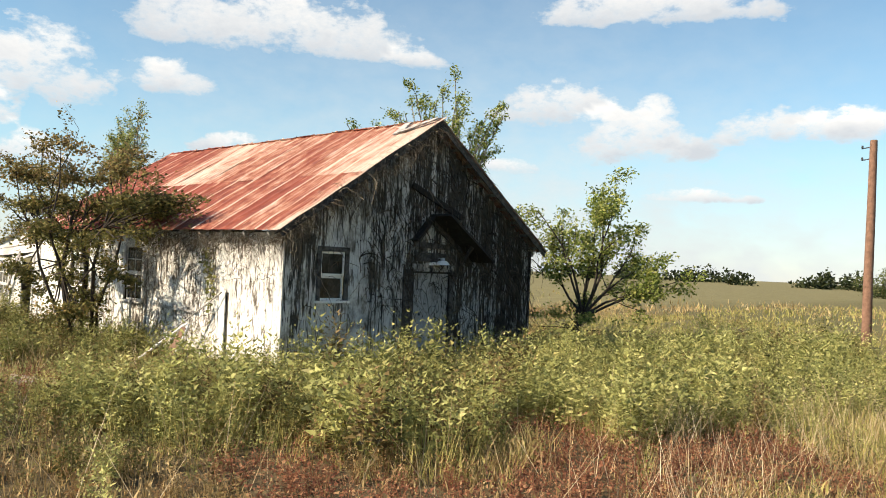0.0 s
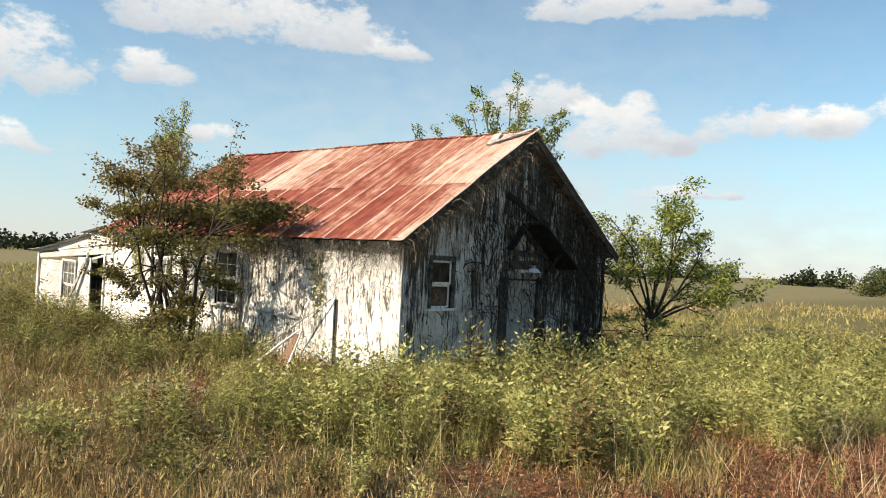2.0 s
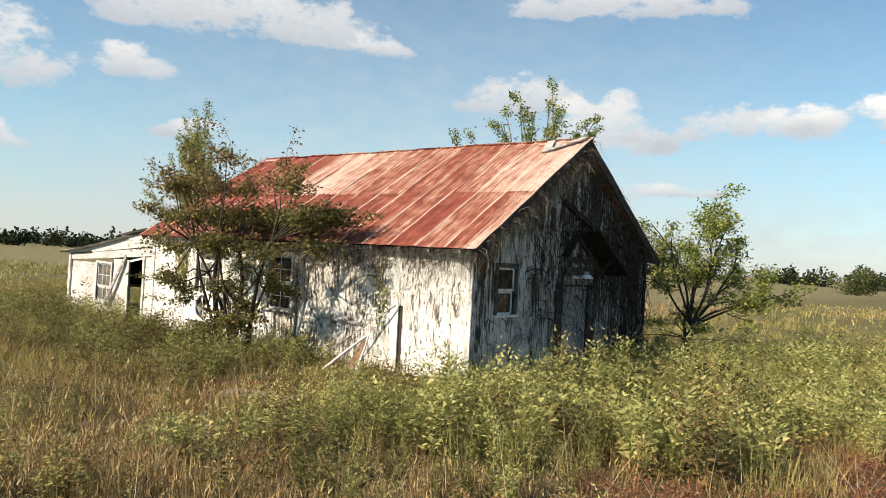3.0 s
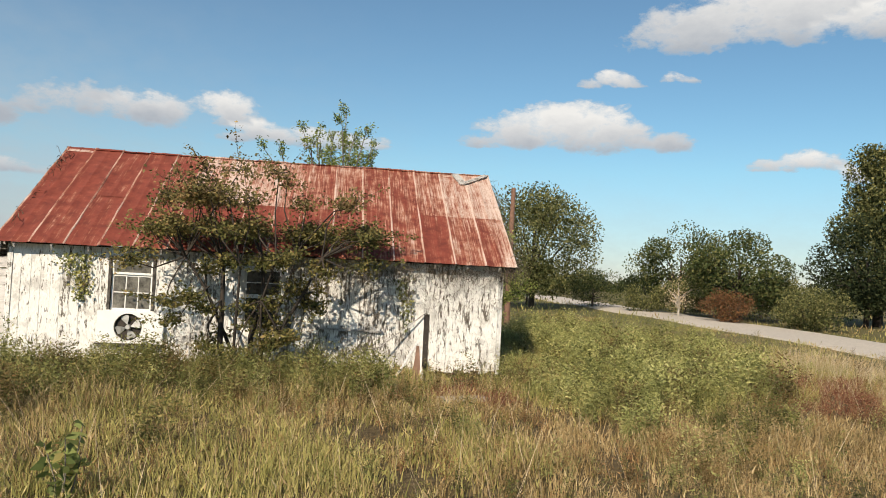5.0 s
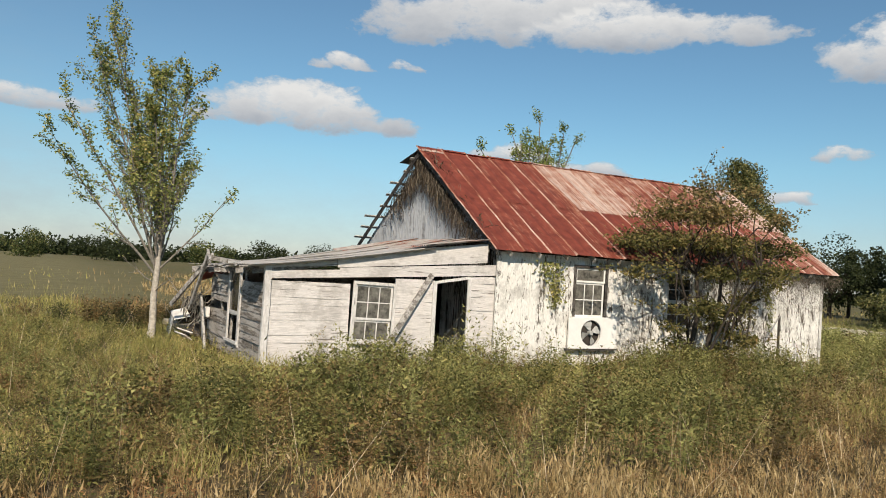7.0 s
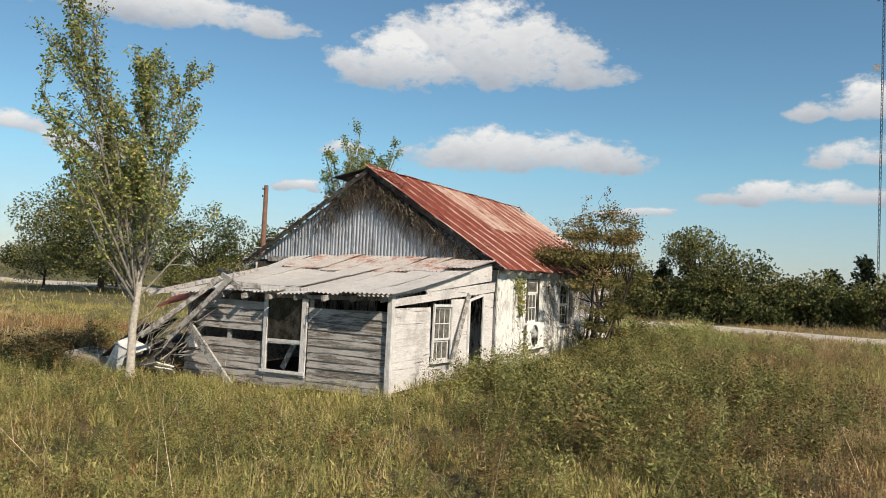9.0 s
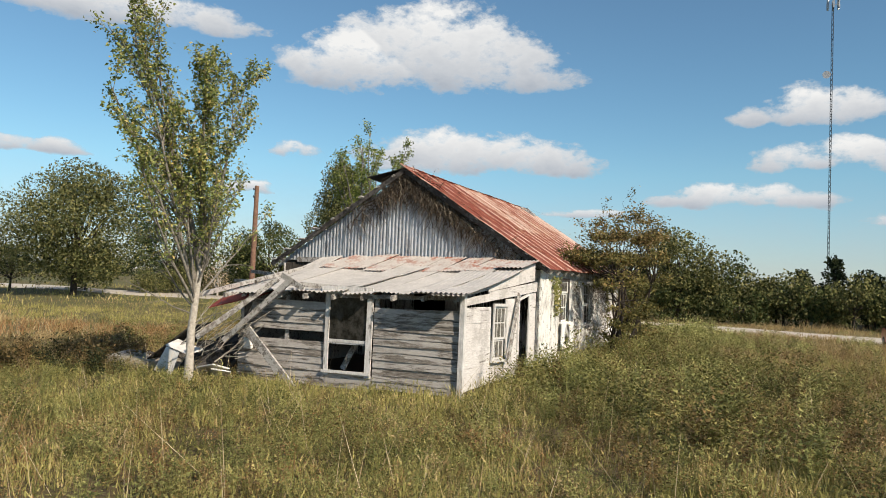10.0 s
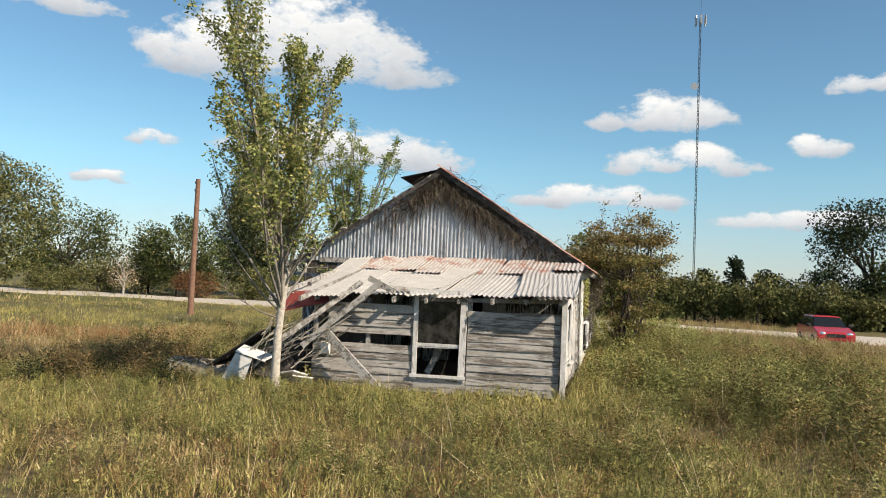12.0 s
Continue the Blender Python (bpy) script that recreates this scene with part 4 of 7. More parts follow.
# front door, its casing and the wrecked hood above it
def front_door():
    door = empty("door_1", (X1, 3.42, 0.18), "weathered plank front door, shut, under a broken hood", "")
    door.parent = house
    bm = bmesh.new()
    box(bm, (-0.027, 0.04, 0.0), (-0.005, 1.16, 1.78))
    part("door_leaf", bm, M_DOOR, door)
    for y0, y1, z0, z1 in ((0.16, 0.54, 0.15, 0.75), (0.66, 1.04, 0.15, 0.75), (0.16, 0.54, 0.92, 1.66), (0.66, 1.04, 0.92, 1.66)):
        bm = bmesh.new()
        box(bm, (-0.008, y0, z0), (0.006, y1, z1))
        part("door_panel", bm, M_DOOR, door)
    bm = bmesh.new()
    bmesh.ops.create_uvsphere(bm, u_segments=10, v_segments=6, radius=0.03, matrix=Matrix.Translation((0.04, 0.22, 0.9)))
    part("door_knob", bm, M_DARKSTEEL, door)
    for y, w in ((-0.14, 0.30), (1.24, 0.12)):
        bm = bmesh.new()
        stick(bm, (0.03, y, -0.1), (0.03, y, 1.86), w, 0.04, (0, 1, 0))
        part("door_casing", bm, M_DARKWOOD, door)
    bm = bmesh.new()
    stick(bm, (0.025, -0.05, 1.90), (0.025, 1.28, 1.90), 0.16, 0.05)
    part("door_head", bm, M_GREYWOOD, door)
    bm = bmesh.new()
    box(bm, (0.0, -0.1, -0.12), (0.55, 1.3, -0.02))
    part("door_step", bm, M_CONCRETE, door)
    hood = empty("door_hood", (X1, 4.0, 2.1), "broken timber hood sagging over the front door, coloured dark for shade", "")
    hood.parent = house
    # two slopes from the wall out to the front edge, and what holds them; places from the hood's foot on the wall
    # slopes, brackets and slipped board carry the gable's shade as dark colour
    for a, b, w in (((0.12, -0.66, 0.54), (0.12, -0.12, 1.10), 0.18), ((0.34, -0.14, 1.12), (0.34, 1.42, 0.17), 0.62)):
        bm = bmesh.new()
        stick(bm, a, b, w, 0.05, (1, 0, 0), 0.008)
        part("hood_slope", bm, M_SHADED_WOOD, hood)
    for a, b, w in (((0.05, -0.6, 0.48), (0.05, 0.62, 0.44), 0.12), ((0.05, -0.55, 0.22), (0.05, 0.66, 0.20), 0.20), ((0.06, -0.5, 0.55), (0.06, -0.12, 0.98), 0.10), ((0.06, -0.1, 1.0), (0.06, 0.95, 0.36), 0.10), ((0.04, 0.93, 0.06), (0.45, 0.85, 0.48), 0.08)):
        bm = bmesh.new()
        stick(bm, a, b, w, 0.05, (0, 0, 1), 0.003)
        part("hood_bracket", bm, M_DARKWOOD, hood)
    bm = bmesh.new()
    stick(bm, (0.07, -0.74, 1.71), (0.09, 0.86, 1.14), 0.12, 0.06)
    part("slipped_board", bm, M_SHADED_WOOD, hood)
    lamp = empty("porch_light", (X1 + 0.08, 4.15, 2.20), "small broken white porch light over the door", "lamp")
    bm = bmesh.new()
    bmesh.ops.create_cone(bm, cap_ends=True, segments=16, radius1=0.17, radius2=0.09, depth=0.09, matrix=Matrix.Translation((0.12, 0, 0.0)))
    part("shade", bm, M_WHITEPANEL, lamp)
    bm = bmesh.new()
    box(bm, (-0.06, -0.28, -0.06), (-0.01, 0.05, 0.08))
    part("mount", bm, M_WHITEPANEL, lamp)
    bm = bmesh.new()
    bmesh.ops.create_cone(bm, cap_ends=True, segments=10, radius1=0.05, radius2=0.05, depth=0.08, matrix=Matrix.Translation((0.12, 0, 0.07)))
    part("socket", bm, M_STEEL, lamp)
    bm = bmesh.new()
    stick(bm, (-0.05, 0, 0.1), (0.12, 0, 0.1), 0.02, 0.02)
    part("arm", bm, M_STEEL, lamp)


front_door()


# ---- the lean-to ----
def lean_to():
    # south clapboards, west clapboards
    def clap(group, mat, along, segs, z0, top_of, face, out):
        z = z0
        while z < 2.2:
            for a, b in segs:
                top = min(top_of(a), top_of(b))
                if z + 0.09 > top:
                    continue
                h = min(0.165, top - z + 0.02)
                t0 = rb.uniform(-0.012, 0.012)
                if along == "x":
                    board("clapboard", group, mat, (a, face + rb.uniform(-0.004, 0.004), z + h / 2), (b, face + rb.uniform(-0.004, 0.004), z + h / 2 + t0 * 0.6), h, 0.018, (0, out * 0.05, 1), 0.006)
                else:
                    board("clapboard", group, mat, (face + rb.uniform(-0.004, 0.004), a, z + h / 2), (face + rb.uniform(-0.004, 0.004), b, z + h / 2 + t0), h, 0.022, (out * 0.13, 0, 1), 0.008)
            z += 0.145
    st = lambda x: 1.74 + (x + 4.7) * 0.062
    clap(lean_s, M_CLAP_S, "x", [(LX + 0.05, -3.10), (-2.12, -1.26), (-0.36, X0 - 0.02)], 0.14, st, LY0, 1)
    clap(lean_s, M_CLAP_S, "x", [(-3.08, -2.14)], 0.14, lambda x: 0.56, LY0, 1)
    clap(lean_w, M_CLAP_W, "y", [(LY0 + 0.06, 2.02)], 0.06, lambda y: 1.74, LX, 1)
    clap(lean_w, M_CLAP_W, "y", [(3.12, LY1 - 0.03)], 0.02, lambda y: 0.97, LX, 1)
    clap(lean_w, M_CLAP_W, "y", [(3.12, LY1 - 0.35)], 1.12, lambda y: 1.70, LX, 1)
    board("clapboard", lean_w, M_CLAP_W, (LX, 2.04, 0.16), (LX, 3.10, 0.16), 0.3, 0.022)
    # fascia boards over the south wall
    for pts in ([(-3.40, 2.06), (0.02, 2.34), (0.02, 2.76), (-1.5, 2.56), (-3.40, 2.24)], [(-4.95, 1.97), (-3.42, 2.10), (-3.42, 2.20), (-4.95, 2.03)]):
        bm = bmesh.new()
        prism(bm, [(x, LY0 - 0.045, z) for x, z in pts], [(x, LY0 - 0.02, z) for x, z in pts])
        part("fascia_board", bm, M_CLAP_S, lean_s)
    board("fascia_board", lean_s, M_CLAP_S, (-4.72, LY0 - 0.025, 1.86), (X0 - 0.03, LY0 - 0.025, 2.15), 0.15, 0.026, (0, 0, 1), 0.006)
    board("fascia_board", lean_s, M_CLAP_S, (-3.35, LY0 - 0.031, 1.985), (X0 - 0.03, LY0 - 0.031, 2.24), 0.15, 0.026, (0, 0, 1), 0.005)
    # corner post and studs
    board("corner_post", house, M_TRIM, (LX - 0.03, LY0 - 0.02, 0.0), (LX - 0.02, LY0 - 0.02, 2.0), 0.12, 0.10, (1, 0, 0), 0.004)
    for y in (2.0, 3.15, 4.1, LY1 - 0.05):
        board("stud", house, M_GREYWOOD, (LX + 0.07, y, 0.05), (LX + 0.07, y, 1.95 - 0.03 * y), 0.09, 0.05, (0, 1, 0))
    # door in the south wall
    for x, zt in ((-1.22, 1.90), (-0.39, 1.97)):
        board("door_casing", lean_s, M_TRIM, (x, LY0 - 0.03, 0.1), (x, LY0 - 0.03, zt), 0.085, 0.035, (1, 0, 0))
    board("door_head", lean_s, M_TRIM, (-1.24, LY0 - 0.01, 1.86), (-0.36, LY0 - 0.01, 2.0), 0.06, 0.03)
    board("brace_board", lean_s, M_GREYWOOD, (-1.32, LY0 - 0.06, 2.02), (-2.32, LY0 - 0.16, 0.52), 0.12, 0.035, (1, 0, 0.6), 0.004, "grey board leaning across the wall")
    # porch floor and inner dark
    bm = bmesh.new()
    box(bm, (LX + 0.05, LY0 + 0.04, 0.04), (X0 - 0.04, LY1, 0.10))
    part("lean_to_floor", bm, M_FLOORWOOD, house, "dark lean-to floorboards")
    bm = bmesh.new()
    box(bm, (LX + 0.1, LY1 - 0.03, 0.05), (X0 - 0.05, LY1, 1.95))
    part("lean_to_north_wall", bm, M_CLAP_W, house, "grey lean-to end wall")
    # rafters under the tin
    for k in range(10):
        y = 0.2 + k * 0.66
        board("rafter", house, M_GREYWOOD, (0.1, y, lean_z(0.1, y) - 0.20), (-5.05, y, lean_z(-5.05, y) - 0.085), 0.10, 0.05)
    board("eave_beam", house, M_GREYWOOD, (LX - 0.04, 3.0, 1.86), (LX - 0.04, 0.2, 1.93), 0.08, 0.05)
    # tin sheets, laid down the slope
    y, k = -0.02, 0
    while y < 5.0:
        w = 0.66
        for x0, x1, lift, mat, rows, sag, lab in ((-5.12 - 0.20 * rb.random() + (0.22 if 1.2 < y < 4.2 else 0.0), -1.30, 0.0, M_TIN, 6, 0.03, "weathered grey corrugated tin sheet"), (-1.55 - 0.35 * rb.random(), 0.22 if y > 0.1 else -0.03, 0.028, M_TIN_RUST, 3, 0.0, "rusted corrugated tin sheet")):
            curl = [rb.uniform(-0.015, 0.05) for _ in range(2)]
            a, c = [Vector((x0, q, lean_z(x0, q) + lift + e)) for q, e in zip((y + w, y), curl)]
            b = Vector((x1, y + w + rb.uniform(-0.05, 0.05), lean_z(x1, y + w) + lift - 0.008))
            corrugated("tin_sheet", house, mat, a, c - a, b - a, w + 0.05, lambda s, L=(b - a).length: L, rows=rows, sag=sag, label=lab)
        y += w
        k += 1
    # two loose sheets slipped askew over the others
    for (xa, ya), (xb, yb), width, turn in (((-5.22, 1.05), (-1.9, 1.30), 1.15, 0.06), ((-4.6, 3.6), (-1.2, 3.1), 0.75, -0.05)):
        a, b = Vector((xa, ya, lean_z(xa, ya) + 0.075)), Vector((xb, yb, lean_z(xb, yb) + 0.06))
        corrugated("tin_sheet", house, M_TIN, a, (turn, -1, 0.01), b - a, width, lambda s, L=(b - a).length: L - 0.1 * s, rows=6, sag=0.05, label="loose grey corrugated tin sheet lying askew")
    for y, drop, mat in ((5.0, 0.05, M_TIN_RUST), (5.62, 0.16, M_TIN)):
        a, b = Vector((-3.9, y, lean_z(-3.9, y) - drop)), Vector((0.1, y, lean_z(0.1, y)))
        corrugated("tin_sheet", house, mat, a + Vector((0, 0.66, -0.06)), (0, -1, 0.10), b - a, 0.70, lambda s, L=(b - a).length: L, rows=6, sag=0.08)
    # west window opening
    win = empty("window_4", (LX - 0.03, 3.10, 0.36), "tall glassless window with pale frame in grey clapboards", "")
    win.parent = house
    for nm, a, b, w in (("casing", (0, -0.02, -0.1), (0.0, -0.02, 1.58), 0.09), ("casing", (0.0, -0.98, -0.1), (0, -1.0, 1.66), 0.13), ("head_casing", (-0.02, 0.12, 1.62), (-0.02, -1.06, 1.62), 0.15), ("sill", (-0.03, 0.06, -0.02), (-0.03, -1.06, -0.02), 0.06), ("meeting_rail", (0.02, -0.04, 0.60), (0.02, -0.96, 0.60), 0.06), ("meeting_rail", (0.03, -0.04, 0.55), (0.03, -0.96, 0.56), 0.03)):
        bm = bmesh.new()
        stick(bm, a, b, w, 0.035, (0, 1, 0) if abs(a[2] - b[2]) > 0.1 else (0, 0, 1), 0.003)
        part(nm, bm, M_TRIM, win)
    bm = bmesh.new()
    box(bm, (0.02, -0.95, 0.63), (0.026, -0.06, 1.54))
    part("pane", bm, M_GLASS_DARK, win)
    board("fallen_board", house, M_GREYWOOD, (LX + 0.35, 2.9, 0.35), (LX + 0.5, 2.3, 1.6), 0.12, 0.03, (0, 1, 0), 0.003, "grey board leaning inside the window")
    # south window
    w5 = window_unit("window_5", "weathered sash window with small panes", (-3.02, LY0 - 0.03, 0.62), "x", 0.82, 1.14, 3, 2, 1, M_TRIM, split=0.38, missing=0.1, glass=M_GLASS_GREY, casing=0.06)
    w5.rotation_euler = (0, radians(1.5), 0)
    # meter box on the west wall
    meter = empty("meter_box", (LX - 0.05, 4.95, 0.78), "small white metal box on the clapboards", "box")
    bm = bmesh.new()
    box(bm, (-0.10, -0.09, -0.12), (0.0, 0.09, 0.12))
    bmesh.ops.bevel(bm, geom=bm.edges[:], offset=0.012, segments=1, affect="EDGES")
    part("case", bm, M_WHITEPANEL, meter)
    bm = bmesh.new()
    box(bm, (-0.115, -0.07, -0.02), (-0.10, 0.07, 0.10))
    part("lid", bm, M_WHITEPANEL, meter)


lean_to()


# fallen timbers and sheets at the end of the lean-to
def fallen():
    for a, b, w in (((-5.16, 3.72, 2.18), (-5.20, 5.32, 0.82), 0.12), ((-4.95, 4.2, 2.16), (-5.58, 5.72, 0.88), 0.11), ((-5.16, 3.45, 2.00), (-5.12, 4.0, 2.24), 0.11),
                     ((-5.0, 3.9, 2.08), (-4.6, 2.9, 2.02), 0.10)):
        ob = board("fallen_timber", None, M_GREYWOOD, a, b, w, 0.05, (0, 0, 1), 0.004)
        tagged(ob, "grey fallen timber leaning on the collapsed lean-to", "timber", "fallen timbers")
    tagged(board("fallen_timber", None, M_GREYWOOD, (-5.02, 4.97, 1.18), (-5.12, 3.62, -0.04), 0.19, 0.05, (0, 0, 1), 0.004), "pale wide board propped against the clapboards", "timber", "fallen timbers")
    for a, b in (((-3.9, 5.9, 1.80), (-2.8, 7.2, 1.75)), ((-3.2, 6.0, 2.05), (-2.4, 7.3, 2.05)), ((-2.4, 6.1, 2.25), (-1.7, 7.3, 2.3))):
        tagged(board("roof_lath", None, M_GREYWOOD, a, b, 0.09, 0.03), "grey bare roof lath jutting from the broken roof", "lath", "roof laths")
    bm = bmesh.new()
    a = [(-4.95, 4.72, 1.76), (-3.7, 4.72, 1.98), (-3.7, 6.25, 1.86), (-4.95, 5.98, 1.46)]
    prism(bm, a, [(p[0], p[1], p[2] + 0.02) for p in a])
    tagged(part("fallen_sheet", bm, M_ROOF_RED), "red rusted roof sheet slumped off the lean-to", "metal sheet")
    bm = bmesh.new()
    for x, y, z, s in ((-4.5, 6.2, 0.1, 0.55), (-4.1, 6.9, 0.0, 0.5), (-3.7, 6.1, 0.1, 0.7), (-4.6, 7.5, 0.0, 0.4), (-3.0, 6.6, 0.0, 0.6)):
        bmesh.ops.create_icosphere(bm, subdivisions=3, radius=s, matrix=Matrix.Translation((x, y, z)))
    for v in bm.verts:
        v.co += Vector((noise.noise(v.co * 4), noise.noise(v.co * 4 + Vector((9, 0, 0))), noise.noise(v.co * 4 + Vector((0, 9, 0))))) * 0.25
    tagged(part("debris_pile", bm, M_DARKWOOD), "dark heap of rotten wreckage", "debris", kind="stuff")
    for mat, words, pts in ((M_DEBRIS, "chalky white broken panel bent over the wreckage", [(-5.42, 6.66, 0.64), (-5.42, 6.02, 0.48), (-5.05, 5.98, 0.56), (-5.05, 6.66, 0.74)]),
                            (M_DEBRIS, "chalky white broken panel standing in the wreckage", [(-5.46, 6.90, 0.10), (-5.40, 6.66, 0.60), (-5.40, 6.30, 0.50), (-5.44, 6.45, 0.0)]),
                            # dark sheet added to give the wreckage's hollow its shade
                            (M_DARKWOOD, "dark sheet standing for the shaded hollow in the wreckage", [(-5.1, 6.3, 1.05), (-4.0, 6.3, 1.15), (-4.0, 7.75, 0.1), (-5.1, 7.7, 0.1)])):
        bm = bmesh.new()
        prism(bm, pts, [(p[0] + 0.012, p[1] + 0.006, p[2] + 0.02) for p in pts])
        tagged(part("debris_panel", bm, mat), words, "panel", "broken panels")
    for at, rx, ry, rz, sx, sy in (((-5.15, 5.6, 0.22), -12, 16, -25, 0.4, 0.7), ((-5.3, 5.25, 0.16), 8, 30, 30, 0.3, 0.4)):
        bm = bmesh.new()
        box(bm, (-sx / 2, -sy / 2, -0.015), (sx / 2, sy / 2, 0.015))
        bmesh.ops.bevel(bm, geom=bm.edges[:], offset=0.006, segments=1, affect="EDGES")
        ob = part("debris_panel", bm, M_DEBRIS)
        ob.matrix_basis = pose(*at, rx, ry, rz)
        tagged(ob, "chalky white broken panel lying in the wreckage", "panel", "broken panels")
    bm = bmesh.new()
    box(bm, (-0.45, -0.95, 0.0), (0.45, 0.95, 0.24))
    bmesh.ops.bevel(bm, geom=bm.edges[:], offset=0.03, segments=2, affect="EDGES")
    ob = part("fallen_trough", bm, M_CONCRETE)
    ob.matrix_basis = pose(-4.7, 7.6, 0.05, 3, -4, 12)
    tagged(ob, "pale grey block half sunk in weeds", "slab")
    # dead branches thrown over the wreckage
    r = random.Random(12)
    V, F = [], []
    for k in range(46):
        p = Vector((-5.2 + r.uniform(-0.25, 0.5), 5.3 + r.uniform(-0.4, 1.2), r.uniform(0.3, 1.0)))
        d = Vector((r.uniform(-0.3, 0.3), -r.uniform(0.3, 1.0), r.uniform(0.15, 0.8))).normalized()
        pts = [p]
        for j in range(5):
            d = (d + Vector((r.uniform(-1, 1), r.uniform(-1, 1), r.uniform(-1, 1))) * 0.16).normalized()
            pts.append(pts[-1] + d * r.uniform(0.12, 0.26))
        tube(V, F, pts, [0.014 * (1 - 0.15 * j) for j in range(6)], 4)
    tagged(part("dead_branches", mesh_of("dead_branches", np.array([tuple(v) for v in V]), np.array(F)), M_PALEBARK), "tangle of pale dead branches over the wreckage", "branches", kind="stuff")


fallen()


# boards by the south wall, the dark slot and a rail
M_BROWNSHEET = plain("brown_sheet", (0.27, 0.16, 0.11), 0.85, 0, 0.3, 5.0, 0.3)


def south_clutter():
    for a, b, w, lab in (((8.66, -1.42, 0.04), (9.24, -0.62, 0.84), 0.05, "bleached thin board leaning in the weeds"), ((9.34, -1.02, 0.0), (9.26, -0.60, 0.84), 0.06, "bleached narrow board leaning in the weeds"), ((7.9, -0.55, 0.30), (9.42, -0.03, 1.44), 0.022, "thin grey pole leaning on the wall")):
        tagged(board("leaning_board", None, M_GREYWOOD if w < 0.03 else M_TRIM, a, b, w, min(w, 0.03), (1, 0, 0), 0.003), lab, "board", "leaning boards")
    bm = bmesh.new()
    a = [(9.10, -1.10, 0.06), (9.30, -0.98, 0.06), (9.27, -0.66, 0.76), (9.21, -0.70, 0.76)]
    prism(bm, a, [(p[0] + 0.006, p[1] - 0.016, p[2]) for p in a])
    tagged(part("leaning_sheet", bm, M_BROWNSHEET), "brown warped sheet between two leaning boards", "sheet")
    tagged(board("wall_rail", None, M_GREYWOOD, (7.0, Y0 - 0.06, 1.02), (8.5, Y0 - 0.05, 0.98), 0.05, 0.04), "thin grey rail nailed on the white wall", "rail")
    bm = bmesh.new()
    box(bm, (-0.6, -0.18, -0.03), (0.6, 0.18, 0.05))
    bmesh.ops.bevel(bm, geom=bm.edges[:], offset=0.015, segments=1, affect="EDGES")
    ob = part("fallen_plank", bm, M_CONCRETE)
    ob.matrix_basis = pose(9.85, -3.6, 0.06, 2, 3, 35)
    tagged(ob, "pale weathered slab lying in the grass", "slab")


south_clutter()


# ---- pole, tower, car ----
def utility_pole():
    pole = empty("utility_pole", (16.05, 20.5, 0), "bare reddish wooden utility pole in the field", "pole")
    v, f = [], []
    tube(v, f, [Vector((0, 0, -0.1)), Vector((0.0, 0, 2)), Vector((0.03, 0, 4.5)), Vector((0.05, 0, 7.0))], [0.16, 0.15, 0.135, 0.115], 12)
    v.append(Vector((0.05, 0, 7.02)))
    me = mesh_of("shaft", np.array([tuple(p) for p in v]), np.array(f))
    part("shaft", me, M_POLE, pole)
    bm = bmesh.new()
    bmesh.ops.create_cone(bm, cap_ends=True, segments=12, radius1=0.117, radius2=0.10, depth=0.05, matrix=Matrix.Translation((0.05, 0, 7.0)))
    part("top", bm, M_POLE, pole)
    for z in (6.75, 6.35):
        bm = bmesh.new()
        stick(bm, (-0.30, -0.05, z), (0.0, 0, z + 0.05), 0.035, 0.03)
        bmesh.ops.create_cone(bm, cap_ends=True, segments=8, radius1=0.04, radius2=0.03, depth=0.09, matrix=Matrix.Translation((-0.28, -0.05, z + 0.06)))
        part("bracket", bm, M_DARKSTEEL, pole)


utility_pole()


def radio_tower():
    tower = empty("radio_tower", (147.3, -16.9, 0), "tall thin steel radio mast with antennas at its top", "tower")
    H = 60.0
    for k in range(3):
        a = radians(90 + 120 * k)
        bm = bmesh.new()
        stick(bm, (0.21 * math.cos(a), 0.21 * math.sin(a), 0), (0.21 * math.cos(a), 0.21 * math.sin(a), H), 0.08, 0.08, (1, 0, 0), 0, 1)
        part("mast_leg", bm, M_DARKSTEEL, tower)
    bm = bmesh.new()
    for j in range(60):
        z = j * 1.0
        for k in range(3):
            a, b = radians(90 + 120 * k), radians(90 + 120 * ((k + 1) % 3))
            stick(bm, (0.21 * math.cos(a), 0.21 * math.sin(a), z), (0.21 * math.cos(b), 0.21 * math.sin(b), z + 1), 0.045, 0.045, (0, 0, 1), 0, 1)
    part("lattice", bm, M_DARKSTEEL, tower)
    for k in range(6):
        a = radians(60 * k)
        bm = bmesh.new()
        box(bm, (-0.15, -0.15, -1.0), (0.15, 0.15, 1.0))
        ob = part("antenna", bm, M_STEEL, tower)
        ob.matrix_basis = Matrix.Translation((1.1 * math.cos(a), 1.1 * math.sin(a), H - 0.4)) @ Matrix.Rotation(a, 4, "Z")
    bm = bmesh.new()
    stick(bm, (-1.2, 0, H - 0.5), (1.2, 0, H - 0.5), 0.08, 0.08)
    stick(bm, (0, -1.2, H - 0.5), (0, 1.2, H - 0.5), 0.08, 0.08)
    part("antenna_mount", bm, M_STEEL, tower)
    bm = bmesh.new()
    stick(bm, (0, 0, H), (0, 0, H + 4), 0.06, 0.06, (1, 0, 0), 0, 1)
    part("whip", bm, M_DARKSTEEL, tower)
    bm = bmesh.new()
    bmesh.ops.create_cone(bm, cap_ends=True, segments=16, radius1=0.75, radius2=0.5, depth=0.6, matrix=Matrix.Translation((-0.5, 1.0, 45.4)) @ Matrix.Rotation(math.pi / 2, 4, "Y"))
    part("dish", bm, M_STEEL, tower)


radio_tower()

